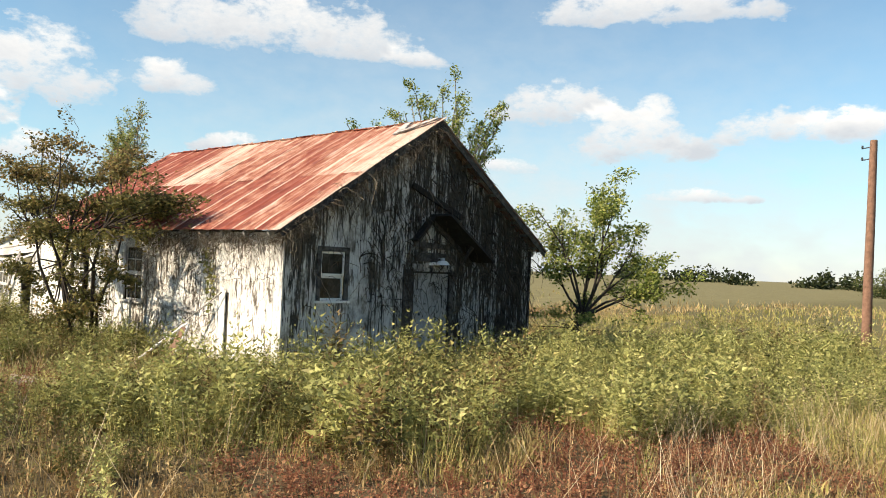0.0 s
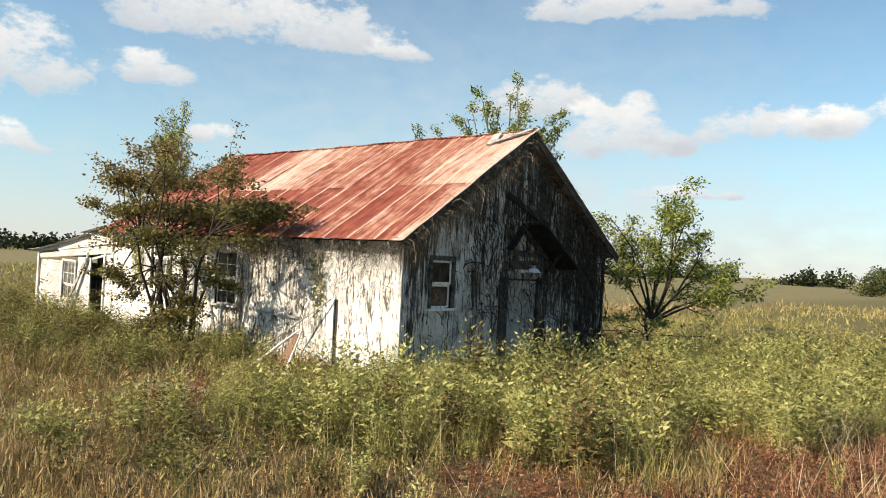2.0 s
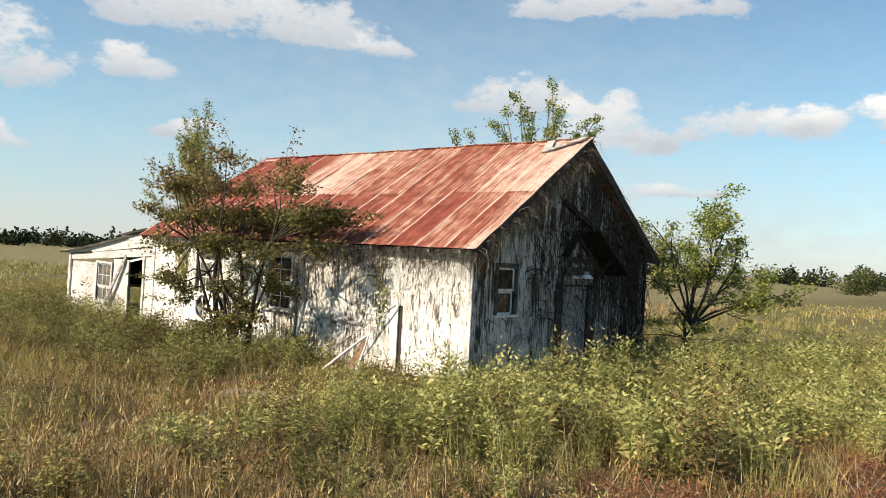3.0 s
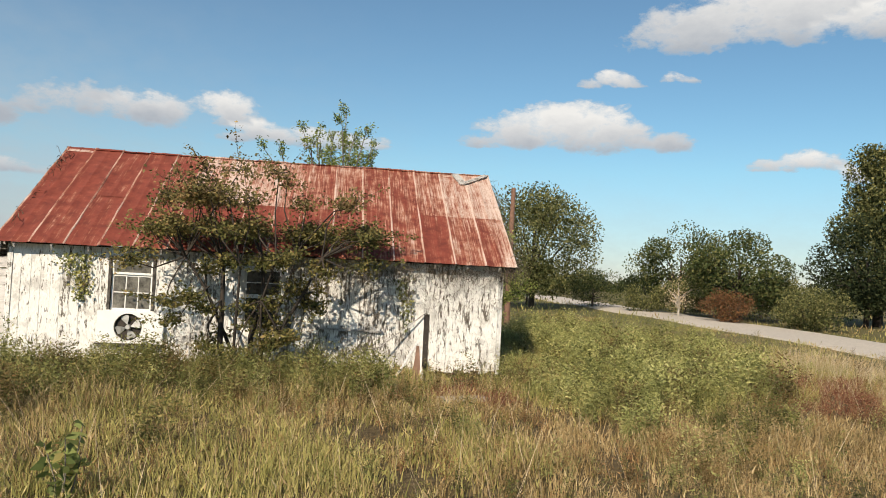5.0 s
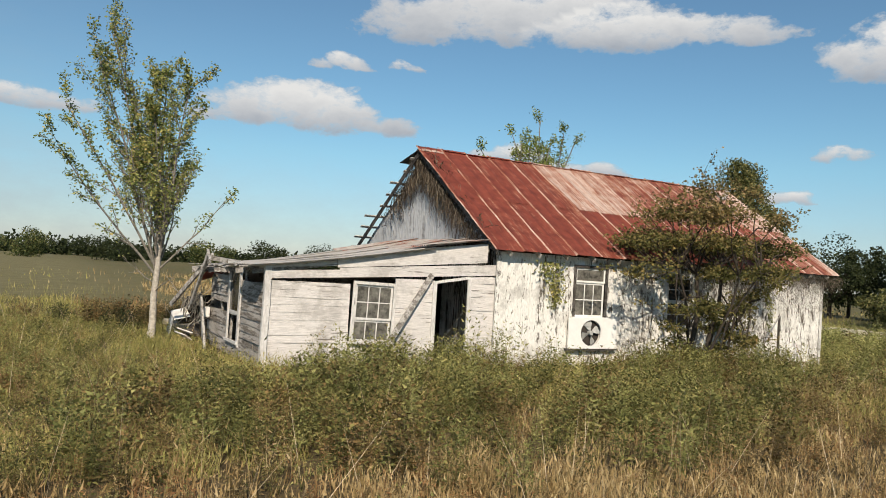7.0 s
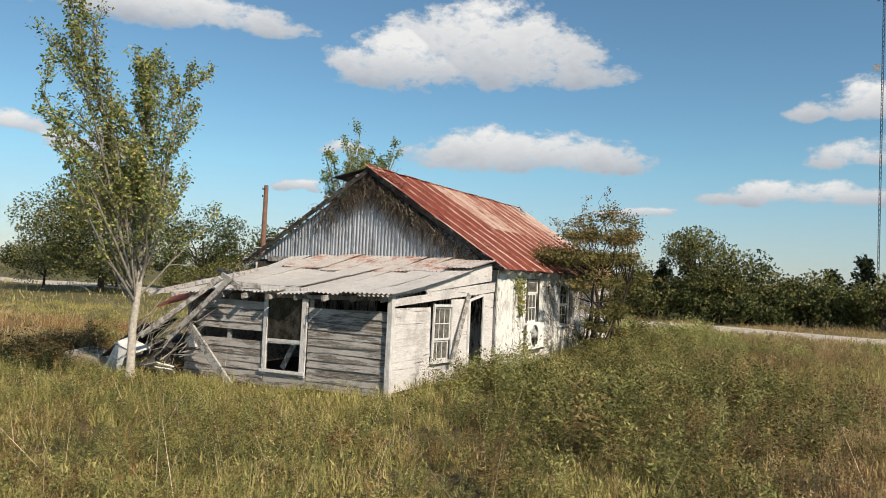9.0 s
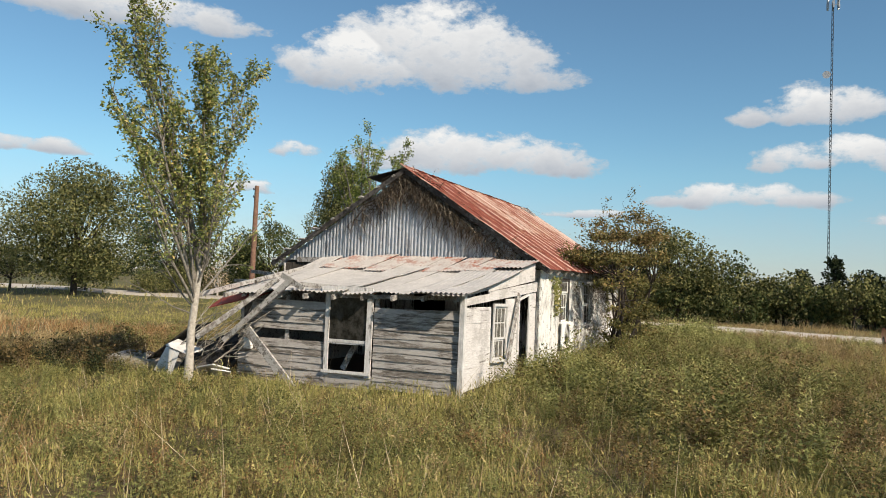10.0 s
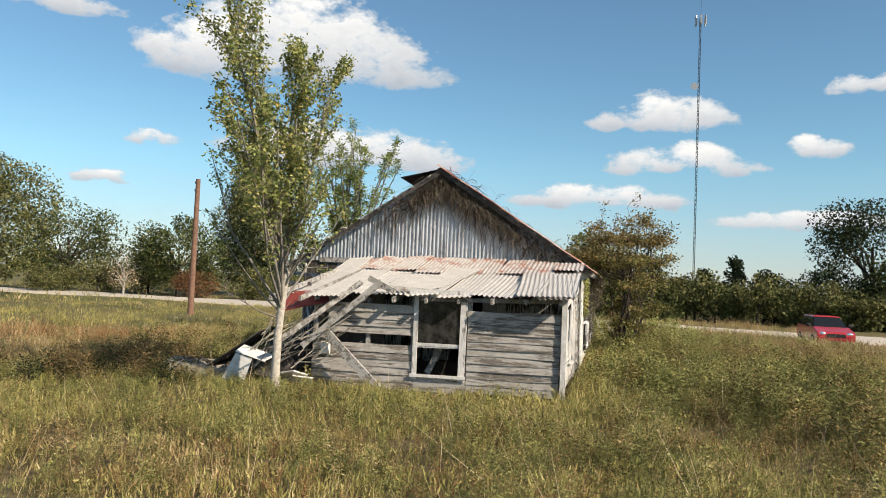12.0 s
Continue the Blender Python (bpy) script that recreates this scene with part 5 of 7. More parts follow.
M_CARRED, _nt, _b = material("red_car_paint", 0.3)
_b.inputs["Base Color"].default_value = (0.42, 0.035, 0.045, 1)
_b.inputs["Coat Weight"].default_value = 0.6
M_CARGLASS, _nt, _b = material("dark_car_glass", 0.08)
_b.inputs["Base Color"].default_value = (0.015, 0.018, 0.02, 1)
M_RUBBER = plain("tyre_rubber", (0.03, 0.03, 0.03), 0.9)
M_CHROME = plain("bright_trim", (0.75, 0.75, 0.75), 0.25, 0.8, 0.05)


def red_car():
    car = empty("car", (23.7, -11.55, -0.24), "red estate car parked in the weeds near the road", "car")

    def shell(nm, prof, half, mat, tuck=0.0):
        """A side profile pulled across the car's width, narrowed by tuck at its top."""
        bm = bmesh.new()
        top = max(p[1] for p in prof)
        lo = min(p[1] for p in prof)
        sides = []
        for s in (-1, 1):
            sides.append([bm.verts.new((x, s * (half - tuck * (z - lo) / (top - lo)), z)) for x, z in prof])
        n = len(prof)
        bm.faces.new(sides[0])
        bm.faces.new(sides[1][::-1])
        for i in range(n):
            j = (i + 1) % n
            bm.faces.new((sides[0][j], sides[0][i], sides[1][i], sides[1][j]))
        bmesh.ops.recalc_face_normals(bm, faces=bm.faces)
        bmesh.ops.bevel(bm, geom=bm.edges[:], offset=0.035, segments=2, affect="EDGES")
        return part(nm, bm, mat, car)

    shell("body", [(2.15, 0.32), (2.22, 0.55), (2.12, 0.78), (1.15, 0.98), (-2.0, 1.0), (-2.2, 0.7), (-2.15, 0.32)], 0.88, M_CARRED)
    shell("cabin", [(1.10, 0.96), (0.35, 1.46), (-1.75, 1.46), (-2.05, 0.98)], 0.80, M_CARGLASS, 0.16)
    shell("roof", [(0.36, 1.44), (0.28, 1.51), (-1.72, 1.51), (-1.80, 1.44)], 0.66, M_CARRED, 0.03)
    for y in (-0.62, 0.62):
        bm = bmesh.new()
        bmesh.ops.create_uvsphere(bm, u_segments=12, v_segments=8, radius=0.16, matrix=Matrix.Translation((2.12, y, 0.68)) @ Matrix.Diagonal((0.5, 1.15, 0.6, 1)))
        part("headlight", bm, M_CHROME, car)
    bm = bmesh.new()
    box(bm, (2.16, -0.42, 0.50), (2.235, 0.42, 0.68))
    part("grille", bm, M_RUBBER, car)
    bm = bmesh.new()
    box(bm, (2.14, -0.84, 0.34), (2.28, 0.84, 0.47))
    bmesh.ops.bevel(bm, geom=bm.edges[:], offset=0.03, segments=2, affect="EDGES")
    part("bumper", bm, M_CARRED, car)
    for y in (-0.98, 0.98):
        bm = bmesh.new()
        bmesh.ops.create_uvsphere(bm, u_segments=10, v_segments=6, radius=0.12, matrix=Matrix.Translation((0.85, y, 1.05)) @ Matrix.Diagonal((0.6, 1.1, 0.75, 1)))
        part("wing_mirror", bm, M_RUBBER, car)
    for x in (1.35, -1.35):
        for y in (-0.80, 0.80):
            wheel = new("wheel")
            wheel.parent = car
            wheel.location = (x, y, 0.31)
            bm = bmesh.new()
            bmesh.ops.create_cone(bm, cap_ends=True, segments=22, radius1=0.31, radius2=0.31, depth=0.2, matrix=Matrix.Rotation(math.pi / 2, 4, "X"))
            bmesh.ops.bevel(bm, geom=[e for e in bm.edges if e.calc_length() > 0.05 and len(e.link_faces) == 2 and any(len(f.verts) > 4 for f in e.link_faces)], offset=0.03, segments=2, affect="EDGES")
            part("tyre", bm, M_RUBBER, wheel)
            bm = bmesh.new()
            bmesh.ops.create_cone(bm, cap_ends=True, segments=14, radius1=0.19, radius2=0.17, depth=0.215, matrix=Matrix.Rotation(math.pi / 2, 4, "X"))
            part("rim", bm, M_STEEL, wheel)
    car.rotation_euler = (0, 0, radians(180))


red_car()


# ---- trees ----
def grow(rng, start, way, length, radius, depth, spec, tubes, tips):
    """One limb with its side shoots; leaves' places are gathered in tips."""
    n = max(3, int(length / spec["step"]))
    pts, p, d = [Vector(start)], Vector(start), Vector(way).normalized()
    for i in range(n):
        d = (d + Vector(rng.normal(size=3)) * spec["bend"] + Vector((0, 0, spec["lift"]))).normalized()
        p = p + d * (length / n)
        pts.append(p.copy())
    radii = [radius * (1 - 0.75 * i / n) for i in range(n + 1)]
    tubes.append((pts, radii))
    for i in range(1, n + 1):
        if depth <= spec["leaf_depth"] and i / n > spec.get("bare", 0.2):
            tips.append((pts[i], d.copy(), depth))
    if depth == 0:
        return
    kids = int(rng.integers(spec["kids"][0], spec["kids"][1] + 1))
    for k in range(kids):
        t = spec.get("first", 0.3) + (1 - spec.get("first", 0.3)) * (k + rng.random()) / kids
        i = min(n - 1, int(t * n))
        here = pts[i].lerp(pts[i + 1], t * n - i)
        along = (pts[i + 1] - pts[i]).normalized()
        off = Vector(rng.normal(size=3))
        off = (off - along * off.dot(along)).normalized()
        a = radians(rng.uniform(*spec["angle"]))
        grow(rng, here, along * math.cos(a) + off * math.sin(a), length * rng.uniform(*spec["shrink"]) * (1.1 - 0.45 * t), max(0.004, radii[i] * 0.6), depth - 1, spec, tubes, tips)


def tree(name, at, label, spec, mats, seed, category="tree", group=""):
    """A tree: trunk and limbs in one mesh, the leaves of its crown in another."""
    rng = np.random.default_rng(seed)
    ob = empty(name, at, label, category, group)
    tubes, tips = [], []
    for base, way, length, radius in spec["stems"]:
        grow(rng, base, way, length, radius, spec["depth"], spec, tubes, tips)
    V, F = [], []
    for pts, radii in tubes:
        tube(V, F, pts, radii, 7 if radii[0] > 0.03 else 4)
    part("trunk", mesh_of("trunk", np.array([tuple(v) for v in V]), np.array(F)), mats[0], ob)
    P = np.array([tuple(t[0]) for t in tips])
    n = spec["leaves"]
    pick = rng.integers(0, len(P), n)
    Q = P[pick] + rng.normal(size=(n, 3)) * spec["spread"] * np.array([1, 1, 0.7])
    keep = Q[:, 2] > spec.get("floor", 0.5)
    if "keep" in spec:
        keep &= spec["keep"](Q)
    Q = Q[keep]
    size = spec["leaf"] * rng.uniform(0.6, 1.3, len(Q))
    v, f = leaf_cloud(Q, size, rng, spec.get("droop", 0.3), spec.get("wide", 0.55))
    part("crown", mesh_of("crown", v, f), mats[1], ob)
    return ob


def tall_tree():
    """The slim pale-barked tree beside the lean-to: one leaning leader, a few upright limbs, thin side shoots and bare low twigs."""
    rng = np.random.default_rng(31)
    ob = empty("slender_tree", (-6.02, 5.5, 0), "slender pale-barked tree with thin yellowing leaves beside the lean-to", "tree")
    V, F = [], []
    tube(V, F, [Vector((0, 0, -0.15)), Vector((0.02, 0.0, 0.5)), Vector((0.0, -0.02, 1.1)), Vector((0.03, -0.06, 1.65)), Vector((0.04, -0.12, 2.3))], [0.105, 0.085, 0.078, 0.07, 0.058], 10)
    part("trunk", mesh_of("trunk", np.array([tuple(v) for v in V]), np.array(F)), M_PALEBARK, ob)
    full = dict(depth=2, step=0.30, bend=0.03, lift=0.05, leaf_depth=1, kids=(15, 19), angle=(16, 36), shrink=(0.20, 0.34), bare=0.12, first=0.08)
    slim = dict(full, kids=(8, 11), shrink=(0.14, 0.24), first=0.2)
    sparse = dict(full, kids=(5, 8), bend=0.10, lift=0.03, angle=(25, 55), bare=0.4, shrink=(0.16, 0.3), first=0.3)
    tubes, tips = [], []
    # foot and tip of each limb
    for foot, tip, r, sp in (((0.04, -0.12, 2.2), (-0.62, 0.46, 7.6), 0.058, full), ((0.03, -0.10, 2.0), (0.10, 0.05, 6.4), 0.045, full), ((0.03, -0.08, 1.8), (0.55, -0.75, 6.1), 0.045, full),
                             ((0.02, -0.05, 1.7), (-1.75, 0.55, 6.5), 0.042, full), ((0.0, -0.05, 2.1), (-1.15, 0.30, 6.7), 0.036, slim), ((0.03, -0.10, 2.4), (-0.15, -0.45, 6.0), 0.034, full), ((0.03, -0.10, 2.3), (-0.35, 0.75, 5.6), 0.032, slim),
                             ((0.03, -0.05, 1.55), (-0.45, 2.15, 4.6), 0.030, sparse), ((0.0, -0.05, 1.6), (-2.6, 0.2, 4.5), 0.032, dict(slim, bend=0.05)), ((0.0, -0.05, 1.75), (-2.0, -0.35, 5.6), 0.034, slim), ((0.03, -0.08, 1.7), (1.15, -0.75, 3.7), 0.026, sparse), ((0.03, -0.05, 1.5), (0.0, 1.5, 3.2), 0.022, sparse),
                             ((0.02, -0.05, 1.6), (-1.5, -0.3, 4.6), 0.028, sparse), ((0.03, -0.05, 1.75), (0.7, 0.3, 4.4), 0.026, sparse), ((0.02, -0.05, 1.9), (-0.2, -1.15, 3.8), 0.024, sparse), ((0.0, 0.0, 1.4), (-0.5, 1.25, 1.9), 0.016, sparse), ((0.02, -0.05, 1.2), (0.2, -0.95, 1.7), 0.016, sparse)):
        way = Vector(tip) - Vector(foot)
        lift = sp["lift"] * max(0.0, 1.4 - 1.6 * way.normalized().z)
        grow(rng, Vector(foot), way, way.length, r, 2, dict(sp, lift=lift), tubes, tips)
    V, F = [], []
    for pts, radii in tubes:
        tube(V, F, pts, radii, 6 if radii[0] > 0.02 else 4)
    part("branch_work", mesh_of("branch_work", np.array([tuple(v) for v in V]), np.array(F)), M_BARK, ob)
    P = np.array([tuple(t[0]) for t in tips])
    n = 22000
    Q = P[rng.integers(0, len(P), n)] + rng.normal(size=(n, 3)) * 0.06
    Q = Q[(Q[:, 2] > 1.9) & (rng.random(n) < np.clip((Q[:, 2] - 1.9) / 2.2, 0.05, 1))]
    v, f = leaf_cloud(Q, 0.078 * rng.uniform(0.6, 1.35, len(Q)), rng, 0.3, 0.55)
    part("crown", mesh_of("crown", v, f), M_LEAF, ob)


tall_tree()


def clump_bush(name, at, label, stems, clumps, leaves, leaf, mats, seed, sprig=0.5, category="bush", tips_from=3.5):
    """Stems, a bent limb to every clump, loose sprigs past the outline, and leaves round both. clumps: rows of place and radius."""
    rng = np.random.default_rng(seed)
    ob = empty(name, at, label, category)
    V, F, P, W = [], [], [], []
    forks = []
    for base, top, r in stems:
        a, b = Vector(base), Vector(top)
        m1, m2 = a.lerp(b, 0.35) + Vector(rng.normal(size=3)) * 0.07, a.lerp(b, 0.7) + Vector(rng.normal(size=3)) * 0.08
        tube(V, F, [a, m1, m2, b], [r, r * 0.85, r * 0.7, r * 0.5], 7)
        forks += [m2, b]
    for c in clumps:
        e, rad = Vector(c[:3]), c[3]
        s = min(forks, key=lambda q: (q - e).length + float(rng.random()) * 0.6)
        m = s.lerp(e, 0.55) + Vector(rng.normal(size=3)) * 0.12
        tube(V, F, [s, m, e], [0.022, 0.016, 0.006], 5)
        for k in range(5):
            d = Vector(rng.normal(size=3))
            d.z = d.z * 0.4 + 0.1
            tip = e + d.normalized() * rad * rng.uniform(0.7, 1.35)
            tube(V, F, [e, e.lerp(tip, 0.5) + Vector(rng.normal(size=3)) * 0.05, tip], [0.007, 0.005, 0.002], 4)
            for t in (0.35, 0.55, 0.75, 0.95):
                P.append(tuple(e.lerp(tip, t)))
                W.append(0.30 * rad)
        if rng.random() < sprig:
            d = Vector((e.x * 0.4 + rng.normal() * 0.5, (e.y + 0.5) * 0.4 + rng.normal() * 0.5, 0.8 if e.z > 3.4 else 0.15)).normalized()
            tip = e + d * rng.uniform(0.5, 1.0)
            tube(V, F, [e, e.lerp(tip, 0.5) + Vector(rng.normal(size=3)) * 0.07, tip], [0.007, 0.005, 0.002], 4)
            for t in np.linspace(0.2, 1, 6):
                P.append(tuple(e.lerp(tip, float(t))))
                W.append(0.05)
    part("trunk", mesh_of("trunk", np.array([tuple(v) for v in V]), np.array(F)), mats[0], ob)
    P, W = np.array(P), np.array(W)
    pick = rng.choice(len(P), leaves, p=(W + 0.06) / (W + 0.06).sum())
    Q = P[pick] + rng.normal(size=(leaves, 3)) * (W[pick] + 0.03)[:, None] * np.array([1, 1, 0.55])
    Q = Q[Q[:, 2] > 0.25]
    high = Q[:, 2] + rng.normal(size=len(Q)) * 0.35 > tips_from
    for nm, sel, m in (("crown", ~high, mats[1]), ("tip_leaves", high, mats[2])):
        v, f = leaf_cloud(Q[sel], leaf * rng.uniform(0.55, 1.3, int(sel.sum())), rng, 0.15, 0.6)
        part(nm, mesh_of(nm, v, f), m, ob)
    return ob


def wall_bush():
    """The spreading thorny bush against the south wall: bare stems below a broad flat crown."""
    rng = np.random.default_rng(81)
    stems = []
    for bx, by, tx, ty, tz, r in ((-0.55, 0.1, -0.75, -0.15, 2.4, 0.075), (-0.10, -0.05, 0.05, -0.2, 2.5, 0.07), (-0.25, 0.15, -1.5, -0.3, 2.5, 0.045), (0.05, 0.1, 1.3, -0.3, 2.6, 0.05), (-0.45, -0.1, -0.3, -1.0, 2.4, 0.04), (0.0, 0.25, 0.7, 0.4, 2.7, 0.04), (-0.2, 0.0, 0.4, -1.0, 2.5, 0.035)):
        stems.append(((bx, by, -0.1), (tx, ty, tz), r))
    clumps = []
    while len(clumps) < 64:
        u, v = rng.uniform(-1, 1, 2)
        q = u * u + v * v
        if q > 1:
            continue
        top = 4.62 - 1.25 * q - 0.25 * abs(math.sin(u * 7))
        low = 2.5 - 0.1 * q + (0.0 if u > -0.2 else 0.35)
        if u > 0.15 and v < -0.2:
            continue
        z = rng.uniform(low, top)
        if v > 0.35:
            z = max(z, 3.1)
        z = 0.62 * round(z / 0.62) + rng.uniform(-0.10, 0.10)
        clumps.append((u * 2.75 + 0.12, v * 1.5 - 0.12, z, rng.uniform(0.24, 0.48)))
    for k in range(20):
        clumps.append((0.35 + rng.normal() * 0.62, -0.3 + rng.normal() * 0.35, rng.uniform(0.5, 2.6), rng.uniform(0.16, 0.30)))
    for k in range(8):
        clumps.append((-1.3 + rng.normal() * 0.5, -0.4 + rng.normal() * 0.4, rng.uniform(1.1, 2.4), rng.uniform(0.16, 0.28)))
    return clump_bush("thorn_bush", (5.72, -1.0, 0), "large dark multi-stemmed bush with reddish leaf tips against the wall", stems, clumps, 25500, 0.080, (M_DARKBARK, M_LEAF_BUSH, M_LEAF_TIP), 8, 0.95)


wall_bush()


def side_tree():
    stems = [((0, 0, -0.1), (0.12, 0.0, 1), 1.5, 0.085)]
    for way, ln in (((0.38, 0.18, 1), 3.0), ((-0.22, 0.1, 1), 3.3), ((0.05, -0.3, 1), 3.1), ((0.95, 0.5, 0.72), 2.6), ((-0.75, -0.3, 0.62), 2.1), ((0.55, 0.6, 0.9), 2.6), ((-0.3, 0.5, 0.9), 2.2), ((0.1, 0.1, 1), 3.2), ((1.0, 0.7, 0.35), 2.2), ((-0.5, -0.35, 0.95), 2.5), ((0.7, 0.2, 0.9), 2.8)):
        stems.append(((0.13, 0, 1.0), way, ln, 0.04))
    for way, ln in (((0.9, 0.5, 0.25), 1.7), ((-0.8, 0.2, 0.2), 1.3), ((0.5, -0.8, 0.3), 1.1), ((-0.9, -0.5, 0.35), 1.6)):
        stems.append(((0.07, 0, 0.6), way, ln, 0.02))
    spec = dict(stems=stems, depth=2, step=0.3, bend=0.12, lift=0.02, leaf_depth=1, kids=(5, 8), angle=(25, 60), shrink=(0.26, 0.42), leaves=17000, leaf=0.098, spread=0.12, floor=0.9, first=0.3, wide=0.5,
                keep=lambda Q: np.random.default_rng(3).random(len(Q)) < np.clip((Q[:, 2] - 0.2) / 1.8, 0.2, 1))
    return tree("field_tree", (11.9, 9.0, 0), "small loose-leaved green tree behind the house corner", spec, (M_DARKBARK, M_LEAF_FRESH), 14)


side_tree()


def back_tree():
    """A stand of upright wands from one foot, spread more across the house than along it."""
    rng = np.random.default_rng(7)
    stems = [((0, 0, -0.1), (0.0, 0.0, 1), 2.6, 0.12)]
    for k in range(20):
        u, v = rng.uniform(-1, 1, 2)
        tip = Vector((0.5 * u + 0.95 * v, -0.25 * u + 1.75 * v, rng.uniform(6.4, 7.9) - 0.9 * v * v))
        foot = Vector((0, 0, rng.uniform(1.2, 2.6)))
        stems.append((tuple(foot), tuple(tip - foot), (tip - foot).length, 0.05))
    spec = dict(stems=stems, depth=2, step=0.35, bend=0.05, lift=0.0, leaf_depth=2, kids=(5, 7), angle=(14, 32), shrink=(0.10, 0.20), leaves=15500, leaf=0.095, spread=0.08, floor=2.2, first=0.25, wide=0.45)
    return tree("back_tree", (7.25, 8.75, 0), "upright young green tree rising behind the roof", spec, (M_BARK, M_LEAF_FRESH), 77)


back_tree()


def crown_tree(name, at, height, radius, mat, seed, label, leaves=4200, leaf=0.26, flat=0.8, base=0.25, bark=None, cone=False, clumps=26, category="tree", group="roadside trees", column=False):
    """A tree some way off: trunk, limbs to each clump, and clumps of leaves with gaps between them."""
    rng = np.random.default_rng(seed)
    at = (at[0], at[1], float(ground_height(np.float64(at[0]), np.float64(at[1]))))
    ob = empty(name, at, label, category, group)
    lo = height * base
    C = []
    while len(C) < clumps:
        u = rng.normal(size=3)
        u /= np.linalg.norm(u)
        u *= rng.uniform(0.45, 1.0) ** 0.5
        h = (u[2] + 1) / 2
        k = 1.0 if not cone else (1.05 - h) * 1.2
        if column:
            h = float(rng.random())
            k = (0.8 + 0.35 * rng.random()) * (1.0 if h < 0.55 else 1.0 - 1.5 * (h - 0.55))
        C.append((u[0] * radius * 0.82 * k, u[1] * radius * 0.82 * k, lo + (height - lo) * (0.08 + 0.86 * h)))
    C = np.array(C)
    V, F = [], []
    tube(V, F, [Vector((0, 0, -0.2)), Vector((0.05, 0, height * 0.3)), Vector((0.0, 0.06, height * 0.62))], [0.028 * height, 0.02 * height, 0.008 * height], 7)
    for c in C[: min(14, len(C))]:
        s = Vector((0.03, 0, height * rng.uniform(0.15, 0.4)))
        e = Vector(c)
        tube(V, F, [s, s.lerp(e, 0.5) + Vector((0, 0, 0.06 * height)), e], [0.010 * height, 0.007 * height, 0.002 * height], 5)
    part("trunk", mesh_of("trunk", np.array([tuple(v) for v in V]), np.array(F)), bark or M_DARKBARK, ob)
    r = radius * (0.26 + 0.16 * rng.random(clumps))
    if cone:
        r *= 0.75
    leaves = int(leaves * 1.9)
    pick = rng.integers(0, clumps, leaves)
    d = rng.normal(size=(leaves, 3))
    d /= np.linalg.norm(d, axis=1, keepdims=True)
    Q = C[pick] + d * (r[pick] * rng.uniform(0.3, 1.0, leaves) ** 0.5)[:, None] * np.array([1, 1, flat])
    Q = Q[Q[:, 2] > 0.05]
    v, f = leaf_cloud(Q, leaf * 0.85 * rng.uniform(0.6, 1.4, len(Q)), rng, 0.1, 0.8, d[: len(Q)] * 0.4)
    v = v.reshape(-1, 4, 3)[:, 1:].reshape(-1, 3)
    part("crown", mesh_of("crown", v, np.arange(len(v)).reshape(-1, 3)), mat, ob)
    return ob


OAK, CEDAR, SCRUB = "dark green broad tree beside the gravel road", "dark pointed cedar in the roadside scrub", "dense olive scrub beside the gravel road"
crown_tree("poplar_tree", (46.0, 32.5), 12.9, 3.3, M_LEAF_OLIVE, 41, "tall dense green tree beyond the gravel road", 17000, 0.28, 1.3, 0.05, clumps=52, group="", column=True)
crown_tree("mesquite_tree", (22.6, 41.0), 9.0, 6.0, M_LEAF_OLIVE, 42, "wide olive-green tree beyond the meadow", 15000, 0.27, 0.8, 0.08, clumps=44, group="")
crown_tree("oak_tree", (35.9, 33.6), 6.6, 3.6, M_LEAF_FAR, 43, OAK, 5200, 0.28, 0.85, 0.05)
crown_tree("oak_tree", (36.6, 44.5), 7.4, 4.2, M_LEAF_FAR, 44, OAK, 5200, 0.28, 0.85, 0.1)
crown_tree("oak_tree", (44.0, 31.0), 7.5, 4.0, M_LEAF_DARK, 45, OAK, 5200, 0.28, 0.85, 0.04)
crown_tree("oak_tree", (47.8, 25.0), 6.5, 4.0, M_LEAF_DARK, 46, OAK, 4800, 0.28, 0.85, 0.04)
crown_tree("oak_tree", (41.0, -19.0), 9.6, 4.6, M_LEAF_DARK, 47, OAK, 7000, 0.28, 0.85, 0.04)
crown_tree("oak_tree", (39.0, -26.0), 10.5, 5.0, M_LEAF_DARK, 48, OAK, 7000, 0.28, 0.85, 0.04)
crown_tree("oak_tree", (38.0, 0.3), 6.8, 3.1, M_LEAF_OLIVE, 60, OAK, 5200, 0.25, 0.85, 0.05)
crown_tree("shrub", (33.6, 30.5), 2.2, 2.0, M_LEAF_RUST, 49, "rust-brown shrub beside the gravel road", 2400, 0.16, 0.8, 0.0, category="bush")
crown_tree("shrub", (35.6, 24.2), 2.6, 2.0, M_LEAF_OLIVE, 50, "rounded olive shrub beside the gravel road", 2400, 0.18, 0.8, 0.0, category="bush")
crown_tree("bare_shrub", (32.6, 36.2), 3.4, 1.6, M_STALK, 51, "half-bare pale shrub beside the gravel road", 500, 0.12, 1.0, 0.1, M_PALEBARK, category="bush")

